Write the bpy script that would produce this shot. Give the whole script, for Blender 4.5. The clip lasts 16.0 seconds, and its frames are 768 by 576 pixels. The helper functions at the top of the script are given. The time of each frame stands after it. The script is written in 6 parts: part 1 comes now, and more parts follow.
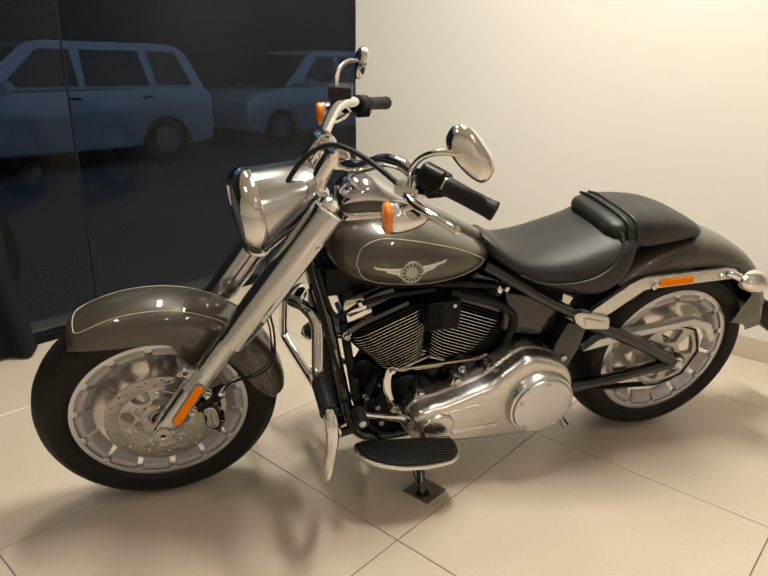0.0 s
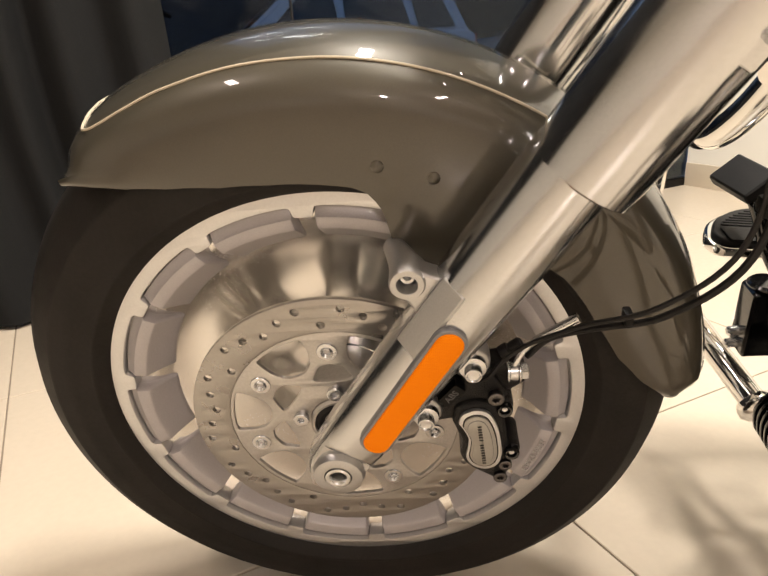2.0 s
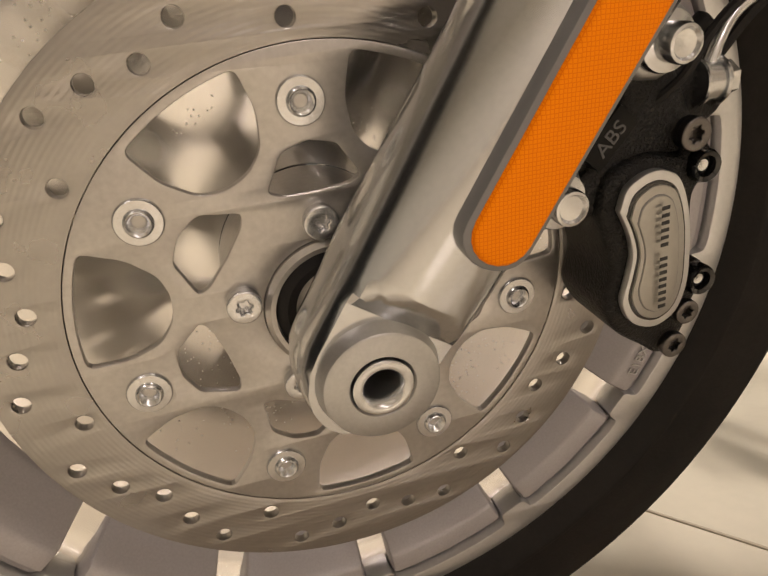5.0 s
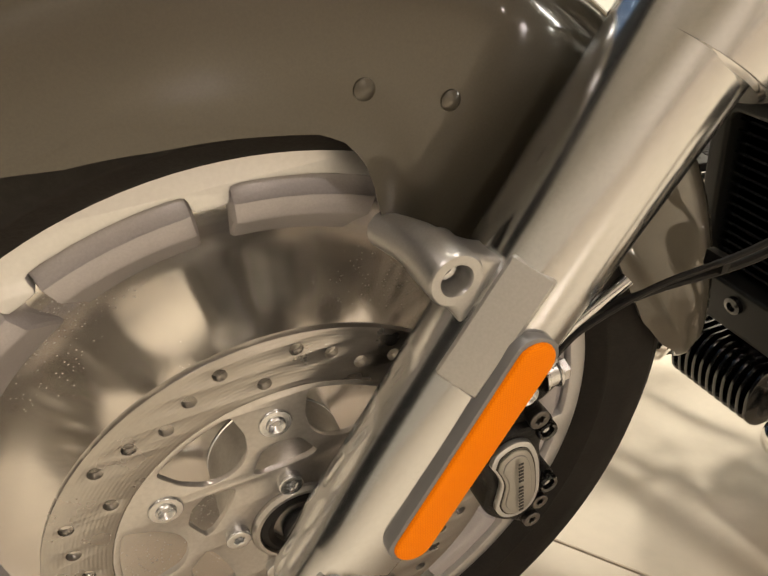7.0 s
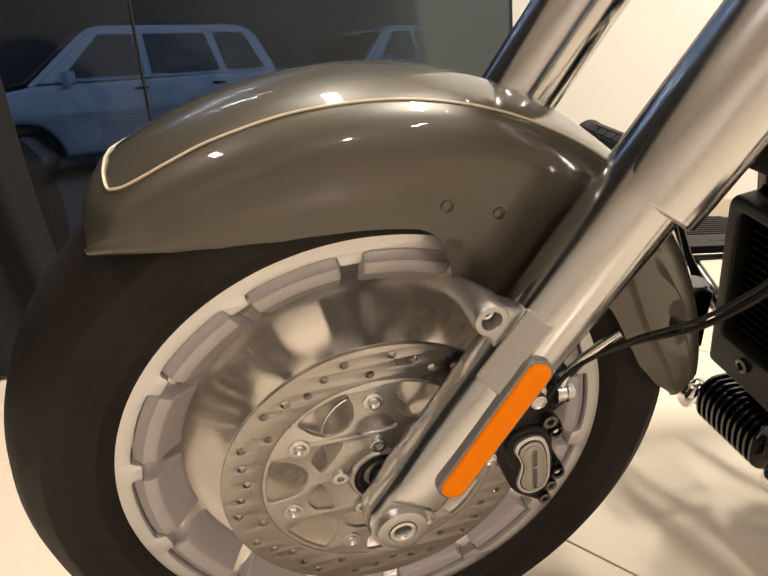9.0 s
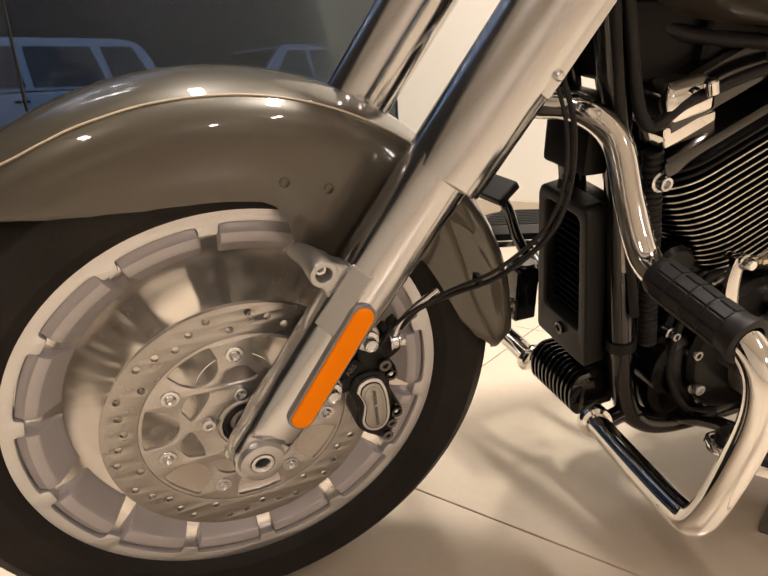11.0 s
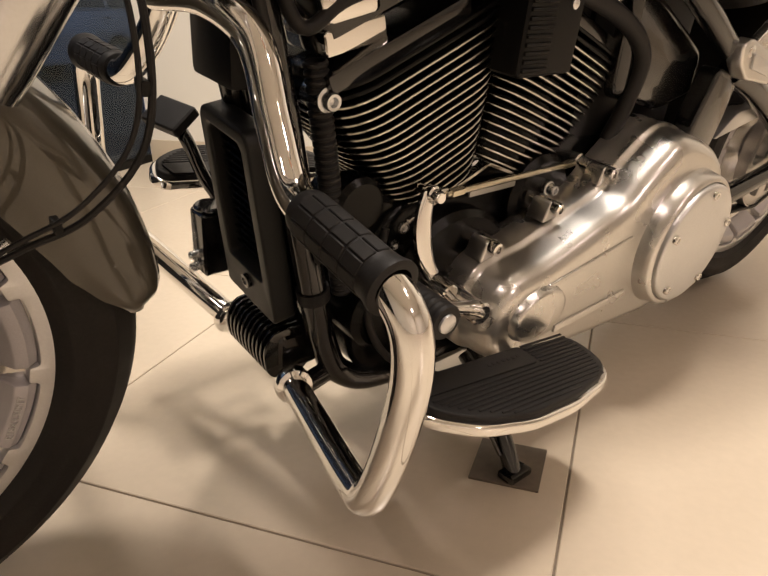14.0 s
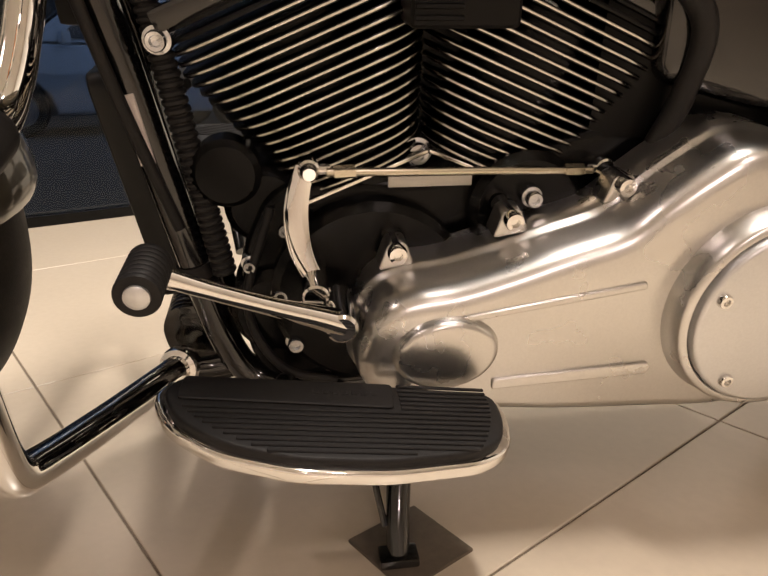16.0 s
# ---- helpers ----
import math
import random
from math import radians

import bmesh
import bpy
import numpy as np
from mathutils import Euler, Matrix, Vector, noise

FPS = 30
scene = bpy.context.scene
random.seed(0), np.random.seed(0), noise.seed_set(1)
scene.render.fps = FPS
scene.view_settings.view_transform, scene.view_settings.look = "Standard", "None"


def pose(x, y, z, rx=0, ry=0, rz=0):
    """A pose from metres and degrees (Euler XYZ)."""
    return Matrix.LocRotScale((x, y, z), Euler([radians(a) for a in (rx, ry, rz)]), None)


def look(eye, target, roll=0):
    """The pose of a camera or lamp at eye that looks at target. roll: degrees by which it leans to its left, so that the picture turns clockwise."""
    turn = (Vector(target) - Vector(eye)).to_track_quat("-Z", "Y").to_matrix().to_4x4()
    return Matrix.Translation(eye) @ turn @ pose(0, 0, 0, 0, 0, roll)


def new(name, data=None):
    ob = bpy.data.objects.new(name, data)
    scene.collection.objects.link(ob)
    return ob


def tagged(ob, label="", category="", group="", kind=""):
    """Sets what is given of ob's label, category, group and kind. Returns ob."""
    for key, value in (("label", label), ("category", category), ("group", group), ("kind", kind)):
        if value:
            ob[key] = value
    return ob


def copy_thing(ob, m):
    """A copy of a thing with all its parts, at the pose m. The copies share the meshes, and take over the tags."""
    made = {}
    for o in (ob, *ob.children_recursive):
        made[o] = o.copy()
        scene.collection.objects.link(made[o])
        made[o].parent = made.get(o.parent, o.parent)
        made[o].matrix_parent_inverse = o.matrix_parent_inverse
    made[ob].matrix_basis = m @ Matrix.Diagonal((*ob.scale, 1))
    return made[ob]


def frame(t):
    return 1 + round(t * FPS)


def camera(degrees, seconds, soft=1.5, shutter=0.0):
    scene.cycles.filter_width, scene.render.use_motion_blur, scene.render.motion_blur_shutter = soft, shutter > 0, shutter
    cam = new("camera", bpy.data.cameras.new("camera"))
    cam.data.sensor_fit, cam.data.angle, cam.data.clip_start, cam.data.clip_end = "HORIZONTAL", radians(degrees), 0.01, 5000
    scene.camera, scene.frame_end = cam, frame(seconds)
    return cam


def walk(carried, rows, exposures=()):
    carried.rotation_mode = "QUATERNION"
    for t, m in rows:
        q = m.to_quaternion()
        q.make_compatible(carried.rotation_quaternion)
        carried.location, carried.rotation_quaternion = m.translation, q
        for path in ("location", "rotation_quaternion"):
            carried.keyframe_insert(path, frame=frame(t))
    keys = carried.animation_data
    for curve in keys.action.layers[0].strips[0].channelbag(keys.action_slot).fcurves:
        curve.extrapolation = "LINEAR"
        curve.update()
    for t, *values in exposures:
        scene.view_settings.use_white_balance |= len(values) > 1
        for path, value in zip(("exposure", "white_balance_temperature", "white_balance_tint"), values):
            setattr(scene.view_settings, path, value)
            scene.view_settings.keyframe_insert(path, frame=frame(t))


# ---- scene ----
cam = camera(61.3, 16.0)
PATH = [
    (0, (0.916, -1.092, 1.195), (-0.344, 0.321, 0.552), 0.6),
    (0.5, (0.778, -1.027, 1.147), (-0.546, 0.314, 0.476), 0.3),
    (1, (0.499, -0.866, 1.059), (-0.961, 0.304, 0.351), -1.6),
    (1.5, (0.196, -0.68, 0.879), (-1.383, 0.301, 0.14), -3.0),
    (2, (-0.035, -0.533, 0.626), (-1.736, 0.272, -0.051), -3.6),
    (2.5, (-0.184, -0.485, 0.41), (-1.918, 0.366, -0.107), -0.5),
    (3, (-0.233, -0.433, 0.336), (-2.019, 0.412, 0.028), 2.7),
    (3.5, (-0.253, -0.407, 0.319), (-2.057, 0.435, 0.128), 3.6),
    (4, (-0.268, -0.428, 0.319), (-2.015, 0.523, 0.114), 0.3),
    (4.2, (-0.284, -0.452, 0.327), (-1.97, 0.597, 0.088), -1.7),
    (6.3, (-0.348, -0.541, 0.466), (-1.503, 0.925, -0.252), -10.8),
    (6.5, (-0.328, -0.541, 0.492), (-1.497, 0.925, -0.204), -10.0),
    (7, (-0.28, -0.546, 0.573), (-1.481, 0.871, -0.167), -7.7),
    (7.5, (-0.218, -0.577, 0.612), (-1.518, 0.787, -0.058), -6.7),
    (8, (-0.19, -0.65, 0.648), (-1.537, 0.678, -0.001), -6.0),
    (8.2, (-0.185, -0.683, 0.657), (-1.545, 0.636, 0.014), -5.8),
    (10.3, (-0.089, -0.657, 0.607), (-1.558, 0.578, 0.042), -3.6),
    (10.5, (-0.082, -0.679, 0.611), (-1.485, 0.63, 0.047), -3.7),
    (11, (-0.034, -0.724, 0.622), (-1.244, 0.758, 0.038), -4.1),
    (11.5, (-0.003, -0.776, 0.636), (-0.958, 0.874, 0.03), -4.3),
    (12, (-0.048, -0.792, 0.625), (-0.79, 0.956, -0.003), -4.6),
    (12.5, (-0.148, -0.713, 0.582), (-0.715, 1.086, -0.084), -4.2),
    (13, (-0.195, -0.636, 0.554), (-0.706, 1.165, -0.15), -3.6),
    (13.5, (-0.134, -0.589, 0.542), (-0.669, 1.192, -0.194), -2.4),
    (14, (0.023, -0.525, 0.564), (-0.63, 1.209, -0.19), -1.4),
    (14.5, (0.12, -0.431, 0.546), (-0.681, 1.244, -0.196), -0.3),
    (15, (0.203, -0.329, 0.517), (-0.831, 1.22, -0.213), -0.1),
    (15.5, (0.254, -0.232, 0.486), (-1.019, 1.158, -0.185), -0.0),
    (16, (0.339, -0.158, 0.463), (-1.141, 1.043, -0.146), -0.0),
]
EXPOSURE = [(0, -0.25, 6450, 10), (0.5, -0.1, 6450, 10), (1, 0.10, 6450, 9), (1.5, 0.42, 6450, 9), (2, 0.55, 6500, 14), (3, 0.38, 6450, 15), (4.2, 0.26, 6400, 13), (6.3, 0.24, 6450, 10), (6.6, 0.36, 6450, 9), (7, 0.54, 6450, 9), (8.2, 0.52, 6500, 12), (10.3, 0.45, 6600, 16), (11.5, 0.27, 6700, 18), (12.5, 0.16, 6800, 20), (13, 0.18, 6850, 21), (14, 0.08, 6850, 18), (16, 0.2, 6650, 18)]
walk(cam, [(t, look(eye, target, roll)) for t, eye, target, roll in PATH], EXPOSURE)


# ---- materials and all ----

# ---------------------------------------------------------------- world and light
world = bpy.data.worlds.new("dusk")
scene.world = world
world.use_nodes = True
wn = world.node_tree.nodes
wn["Background"].inputs["Color"].default_value = (0.11, 0.16, 0.26, 1)
wn["Background"].inputs["Strength"].default_value = 3.5
CEILING = 3.0


# ---------------------------------------------------------------- materials
def material(name, color, rough=0.5, metal=0.0, coat=0.0, coat_rough=0.03, spec=0.5, grain=0.0, grain_size=60.0,
             tint=None, tint_size=6.0, tint_amount=0.4, rough_vary=0.0, bump=0.0, bump_size=200.0, emit=None, stretch=None, spots=None):
    """A principled surface with two scales of variation: broad tint and wear, and fine grain with relief."""
    mat = bpy.data.materials.new(name)
    mat.use_nodes = True
    nt = mat.node_tree
    b = nt.nodes["Principled BSDF"]
    b.inputs["Base Color"].default_value = (*color, 1)
    b.inputs["Roughness"].default_value = rough
    b.inputs["Metallic"].default_value = metal
    b.inputs["Coat Weight"].default_value = coat
    b.inputs["Coat Roughness"].default_value = coat_rough
    b.inputs["Specular IOR Level"].default_value = spec
    co = nt.nodes.new("ShaderNodeTexCoord")
    out = co.outputs["Object"]
    if stretch:
        mp = nt.nodes.new("ShaderNodeMapping")
        mp.inputs["Scale"].default_value = stretch
        nt.links.new(out, mp.inputs["Vector"])
        out = mp.outputs["Vector"]

    def noise_node(size, detail=3.0):
        n = nt.nodes.new("ShaderNodeTexNoise")
        n.inputs["Scale"].default_value = size
        n.inputs["Detail"].default_value = detail
        nt.links.new(out, n.inputs["Vector"])
        return n

    def ramp(src, lo, hi):
        r = nt.nodes.new("ShaderNodeMapRange")
        r.inputs["From Min"].default_value, r.inputs["From Max"].default_value = 0.3, 0.7
        r.inputs["To Min"].default_value, r.inputs["To Max"].default_value = lo, hi
        nt.links.new(src, r.inputs["Value"])
        return r.outputs["Result"]

    col = None
    if tint:
        n = noise_node(tint_size, 5.0)
        mix = nt.nodes.new("ShaderNodeMix")
        mix.data_type = "RGBA"
        nt.links.new(ramp(n.outputs["Fac"], 0.0, tint_amount), mix.inputs["Factor"])
        mix.inputs["A"].default_value, mix.inputs["B"].default_value = (*color, 1), (*tint, 1)
        col = mix.outputs["Result"]
    if grain:
        n = noise_node(grain_size)
        mix = nt.nodes.new("ShaderNodeMix")
        mix.data_type, mix.blend_type = "RGBA", "MULTIPLY"
        mix.inputs["Factor"].default_value = 1.0
        comb = nt.nodes.new("ShaderNodeCombineColor")
        v = ramp(n.outputs["Fac"], 1.0 - grain, 1.0)
        for k in ("Red", "Green", "Blue"):
            nt.links.new(v, comb.inputs[k])
        if col:
            nt.links.new(col, mix.inputs["A"])
        else:
            mix.inputs["A"].default_value = (*color, 1)
        nt.links.new(comb.outputs["Color"], mix.inputs["B"])
        col = mix.outputs["Result"]
    if spots:
        vo = nt.nodes.new("ShaderNodeTexVoronoi")
        vo.inputs["Scale"].default_value = spots[0]
        nt.links.new(out, vo.inputs["Vector"])
        st = nt.nodes.new("ShaderNodeMapRange")
        st.inputs["From Min"].default_value, st.inputs["From Max"].default_value = spots[1], spots[1] * 0.5
        nt.links.new(vo.outputs["Distance"], st.inputs["Value"])
        broad = noise_node(9.0, 2.0)
        mul = nt.nodes.new("ShaderNodeMath")
        mul.operation = "MULTIPLY"
        nt.links.new(st.outputs["Result"], mul.inputs[0])
        nt.links.new(ramp(broad.outputs["Fac"], -0.4, 1.0), mul.inputs[1])
        mul.use_clamp = True
        mix = nt.nodes.new("ShaderNodeMath")
        mix.operation = "MULTIPLY_ADD"
        nt.links.new(mul.outputs[0], mix.inputs[0])
        mix.inputs[1].default_value, mix.inputs[2].default_value = 0.30, rough
        nt.links.new(mix.outputs[0], b.inputs["Roughness"])
    if col:
        nt.links.new(col, b.inputs["Base Color"])
    if rough_vary:
        n = noise_node(tint_size * 2.3, 4.0)
        nt.links.new(ramp(n.outputs["Fac"], max(0.0, rough - rough_vary), rough + rough_vary), b.inputs["Roughness"])
    if bump:
        n = noise_node(bump_size)
        bp = nt.nodes.new("ShaderNodeBump")
        bp.inputs["Strength"].default_value = bump
        bp.inputs["Distance"].default_value = 0.002
        nt.links.new(n.outputs["Fac"], bp.inputs["Height"])
        nt.links.new(bp.outputs["Normal"], b.inputs["Normal"])
    if emit:
        b.inputs["Emission Color"].default_value = (*emit[0], 1)
        b.inputs["Emission Strength"].default_value = emit[1]
    return mat


TILE = material("porcelain", (0.60, 0.52, 0.415), 0.26, tint=(0.53, 0.45, 0.35), tint_size=2.2, tint_amount=0.35, grain=0.04, grain_size=70, rough_vary=0.012)
GROUT = material("grout", (0.27, 0.22, 0.17), 0.9, grain=0.3, grain_size=200)
WALL = material("warm_white_paint", (0.76, 0.73, 0.66), 0.6, tint=(0.72, 0.69, 0.62), tint_size=1.5, bump=0.05, bump_size=120)
SKIRT = material("skirting_tile", (0.58, 0.50, 0.39), 0.3, tint=(0.52, 0.44, 0.34), tint_size=5)
CEIL = material("ceiling_paint", (0.80, 0.78, 0.73), 0.8, bump=0.03, bump_size=90)
ASPHALT = material("asphalt", (0.07, 0.07, 0.072), 0.8, grain=0.4, grain_size=90, tint=(0.05, 0.05, 0.052), tint_size=1.5, bump=0.4, bump_size=120)
RENDERED = material("dark_render", (0.05, 0.05, 0.055), 0.85, grain=0.2, grain_size=20, tint=(0.03, 0.03, 0.035), tint_size=0.6)
CARPAINT = material("silver_blue_car_paint", (0.42, 0.46, 0.52), 0.3, metal=0.3, coat=1.0, grain=0.05, grain_size=600, tint=(0.38, 0.42, 0.48), tint_size=1.0)
CARGLASS = material("car_window_glass", (0.012, 0.014, 0.018), 0.08, coat=0.5, rough_vary=0.03, tint_size=2)
REDLENS = material("red_lens", (0.35, 0.015, 0.01), 0.15, coat=1.0, bump=0.3, bump_size=80)


def tinted_glass():
    """Dark film on clear glass: it lets part of the light through and mirrors by its Fresnel gloss."""
    mat = bpy.data.materials.new("dark_tinted_glass")
    mat.use_nodes = True
    nt = mat.node_tree
    nt.nodes.remove(nt.nodes["Principled BSDF"])
    clear, gloss, mix, fr = (nt.nodes.new("ShaderNode" + k) for k in ("BsdfTransparent", "BsdfGlossy", "MixShader", "Fresnel"))
    clear.inputs["Color"].default_value = (0.42, 0.45, 0.46, 1)
    gloss.inputs["Roughness"].default_value = 0.04
    gloss.inputs["Color"].default_value = (0.55, 0.58, 0.60, 1)
    fr.inputs["IOR"].default_value = 1.4
    nt.links.new(fr.outputs["Fac"], mix.inputs["Fac"])
    nt.links.new(clear.outputs["BSDF"], mix.inputs[1])
    nt.links.new(gloss.outputs["BSDF"], mix.inputs[2])
    nt.links.new(mix.outputs["Shader"], nt.nodes["Material Output"].inputs["Surface"])
    return mat


DARKGLASS = tinted_glass()
CLOTH = material("black_cloth", (0.009, 0.0095, 0.010), 0.8, spec=0.2, grain=0.4, grain_size=300, bump=0.15, bump_size=600)
OLIVE = material("olive_grey_paint", (0.064, 0.057, 0.041), 0.36, metal=0.25, spec=0.3, coat=1.0, coat_rough=0.03, grain=0.10, grain_size=900, tint=(0.060, 0.052, 0.039), tint_size=3)
STRIPE = material("pinstripe", (0.55, 0.48, 0.36), 0.35, coat=0.5, grain=0.05)
SATIN = material("satin_fork_metal", (0.60, 0.61, 0.62), 0.165, metal=1.0, grain=0.06, grain_size=500, rough_vary=0.03, tint_size=5)
LUG = material("satin_cast_lug", (0.50, 0.50, 0.495), 0.36, metal=0.9, grain=0.08, grain_size=700, bump=0.04, bump_size=900)
PRIMARY = material("brushed_primary_cover", (0.67, 0.66, 0.64), 0.29, metal=1.0, grain=0.05, grain_size=400, rough_vary=0.05, tint_size=6)
CHROME = material("chrome", (0.80, 0.79, 0.77), 0.045, metal=1.0, rough_vary=0.02, tint_size=8)
MACHINED = material("machined_aluminium", (0.66, 0.665, 0.67), 0.34, metal=0.85, grain=0.06, grain_size=400, rough_vary=0.05, tint_size=12)
DISH = material("polished_dish", (0.88, 0.87, 0.85), 0.15, metal=1.0, spots=(330.0, 0.24), grain=0.05, grain_size=60)
POCKET = material("grey_wheel_paint", (0.45, 0.43, 0.44), 0.42, metal=0.2, coat=0.3, grain=0.10, grain_size=800, bump=0.05, bump_size=900)
STEEL = material("brake_disc_steel", (0.40, 0.385, 0.365), 0.30, metal=1.0, grain=0.05, grain_size=300, rough_vary=0.04, tint_size=20)
PLASTGREY = material("dull_grey_print", (0.10, 0.10, 0.10), 0.5)


def turned(mat, amount, grooves=0.0, period=0.0012):
    """Lathe-turned metal: its gloss is drawn out across the grooves that run round the axle."""
    nt = mat.node_tree
    b = nt.nodes["Principled BSDF"]
    tan = nt.nodes.new("ShaderNodeTangent")
    tan.direction_type, tan.axis = "RADIAL", "Y"
    b.inputs["Anisotropic"].default_value, b.inputs["Anisotropic Rotation"].default_value = amount, 0.25
    nt.links.new(tan.outputs["Tangent"], b.inputs["Tangent"])
    if grooves:
        wave, bp = nt.nodes.new("ShaderNodeTexWave"), nt.nodes.new("ShaderNodeBump")
        wave.wave_type, wave.rings_direction = "RINGS", "Y"
        wave.inputs["Scale"].default_value = 0.314 / period
        wave.inputs["Distortion"].default_value, wave.inputs["Detail"].default_value, wave.inputs["Detail Scale"].default_value = 0.6, 2.0, 0.02
        nt.links.new(nt.nodes["Texture Coordinate"].outputs["Object"], wave.inputs["Vector"])
        bp.inputs["Strength"].default_value, bp.inputs["Distance"].default_value = grooves, 0.0002
        nt.links.new(wave.outputs["Fac"], bp.inputs["Height"])
        nt.links.new(bp.outputs["Normal"], b.inputs["Normal"])


turned(STEEL, 0.6, 0.25, 0.0021)
turned(DISH, 0.92)
CARRIER = material("disc_carrier_steel", (0.54, 0.525, 0.505), 0.36, metal=0.9, grain=0.12, grain_size=350, rough_vary=0.05, tint_size=25)
BOLT = material("zinc_bolt", (0.70, 0.71, 0.72), 0.25, metal=1.0, grain=0.10, grain_size=800)
DARKBOLT = material("dark_steel_bolt", (0.16, 0.15, 0.145), 0.28, metal=1.0, grain=0.2, grain_size=900)
BLACK = material("gloss_black_paint", (0.004, 0.004, 0.004), 0.16, coat=0.6, grain=0.2, grain_size=300, rough_vary=0.05)
WRINKLE = material("wrinkle_black", (0.006, 0.0055, 0.005), 0.34, spec=0.35, grain=0.3, grain_size=700, bump=0.7, bump_size=900)
PLASTIC = material("black_plastic", (0.006, 0.0058, 0.0055), 0.34, spec=0.14, grain=0.2, grain_size=500, bump=0.05, bump_size=800)
GREENPL = material("grey_green_plastic", (0.008, 0.0085, 0.008), 0.42, spec=0.25, grain=0.2, grain_size=500, bump=0.06, bump_size=800)
FINBLACK = material("cylinder_black", (0.0035, 0.0035, 0.0035), 0.20, spec=0.16, grain=0.3, grain_size=500, bump=0.1, bump_size=700)
FINEDGE = material("bright_fin_edge", (0.72, 0.69, 0.63), 0.22, metal=1.0, grain=0.1, grain_size=500)
RUBBER = material("black_rubber", (0.013, 0.012, 0.0117), 0.52, spec=0.25, grain=0.3, grain_size=300, bump=0.08, bump_size=700)
TYRE = material("tyre_rubber", (0.011, 0.010, 0.009), 0.6, spec=0.22, tint=(0.026, 0.021, 0.018), tint_size=9, tint_amount=0.4, grain=0.3, grain_size=250, bump=0.10, bump_size=500, rough_vary=0.08)
LEATHER = material("black_vinyl", (0.010, 0.0098, 0.0095), 0.40, tint=(0.020, 0.019, 0.018), tint_size=7, grain=0.25, grain_size=500, bump=0.25, bump_size=900, rough_vary=0.05)
ORANGE = material("orange_reflector", (1.0, 0.25, 0.001), 0.45, coat=0.0, spec=0.06)
nt = ORANGE.node_tree
cells, edge, tone, bumps = (nt.nodes.new("ShaderNode" + k) for k in ("TexVoronoi", "MapRange", "Mix", "Bump"))
cells.feature = "DISTANCE_TO_EDGE"
cells.inputs["Scale"].default_value, cells.inputs["Randomness"].default_value = 760.0, 0.15
nt.links.new(nt.nodes["Texture Coordinate"].outputs["Object"], cells.inputs["Vector"])
edge.inputs["From Max"].default_value = 0.16
nt.links.new(cells.outputs["Distance"], edge.inputs["Value"])
tone.data_type = "RGBA"
tone.inputs["A"].default_value, tone.inputs["B"].default_value = (0.86, 0.17, 0.0004, 1), (1.0, 0.27, 0.0008, 1)
nt.links.new(edge.outputs["Result"], tone.inputs["Factor"])
nt.links.new(tone.outputs["Result"], nt.nodes["Principled BSDF"].inputs["Base Color"])
bumps.inputs["Strength"].default_value, bumps.inputs["Distance"].default_value = 0.25, 0.0006
nt.links.new(cells.outputs["Distance"], bumps.inputs["Height"])
nt.links.new(bumps.outputs["Normal"], nt.nodes["Principled BSDF"].inputs["Normal"])
AMBER = material("amber_lens", (0.85, 0.23, 0.012), 0.10, coat=1.0, bump=0.5, bump_size=130, tint=(0.7, 0.14, 0.004), tint_size=60)
GREYPL = material("grey_reflector_base", (0.22, 0.22, 0.225), 0.4, metal=0.3, grain=0.1)
DARKCHROME = material("blued_chrome", (0.50, 0.50, 0.53), 0.10, metal=1.0, rough_vary=0.02)
BADGE = material("badge_silver", (0.42, 0.41, 0.38), 0.36, metal=0.8, grain=0.06, grain_size=500)
INK = material("black_lettering", (0.02, 0.02, 0.02), 0.5)
PAPER = material("pale_label", (0.66, 0.60, 0.56), 0.5, grain=0.06)
BRASS = material("yellow_zinc", (0.62, 0.57, 0.45), 0.26, metal=1.0, grain=0.1, grain_size=600)
LENS = material("headlamp_glass", (0.80, 0.82, 0.82), 0.05, metal=0.6, coat=1.0)
MIRROR = material("mirror_glass", (0.82, 0.83, 0.83), 0.02, metal=1.0)
PLATESTEEL = material("stand_plate_steel", (0.165, 0.135, 0.105), 0.5, metal=0.3, grain=0.2, grain_size=120, tint=(0.10, 0.08, 0.06), tint_size=30)


# ---------------------------------------------------------------- mesh helpers
def smooth_path(pts, n=8):
    """A Catmull-Rom curve through the points."""
    pts = [Vector(p) for p in pts]
    if len(pts) < 3:
        return pts
    out = []
    for i in range(len(pts) - 1):
        a = pts[i - 1] if i else pts[0] * 2 - pts[1]
        b, c = pts[i], pts[i + 1]
        d = pts[i + 2] if i + 2 < len(pts) else c * 2 - b
        for k in range(n):
            t = k / n
            out.append(0.5 * ((2 * b) + (c - a) * t + (2 * a - 5 * b + 4 * c - d) * t * t + (3 * b - a - 3 * c + d) * t ** 3))
    out.append(pts[-1])
    return out


def skin(bm, rings, closed=True, cap=True):
    """Faces between rings of equal length."""
    vs = [[bm.verts.new(v) for v in r] for r in rings]
    n = len(vs[0])
    for a, b in zip(vs, vs[1:]):
        for i in range(n if closed else n - 1):
            j = (i + 1) % n
            try:
                bm.faces.new((a[i], a[j], b[j], b[i]))
            except ValueError:
                pass
    if cap and closed:
        bm.faces.new(vs[0][::-1])
        bm.faces.new(vs[-1])
    return bm


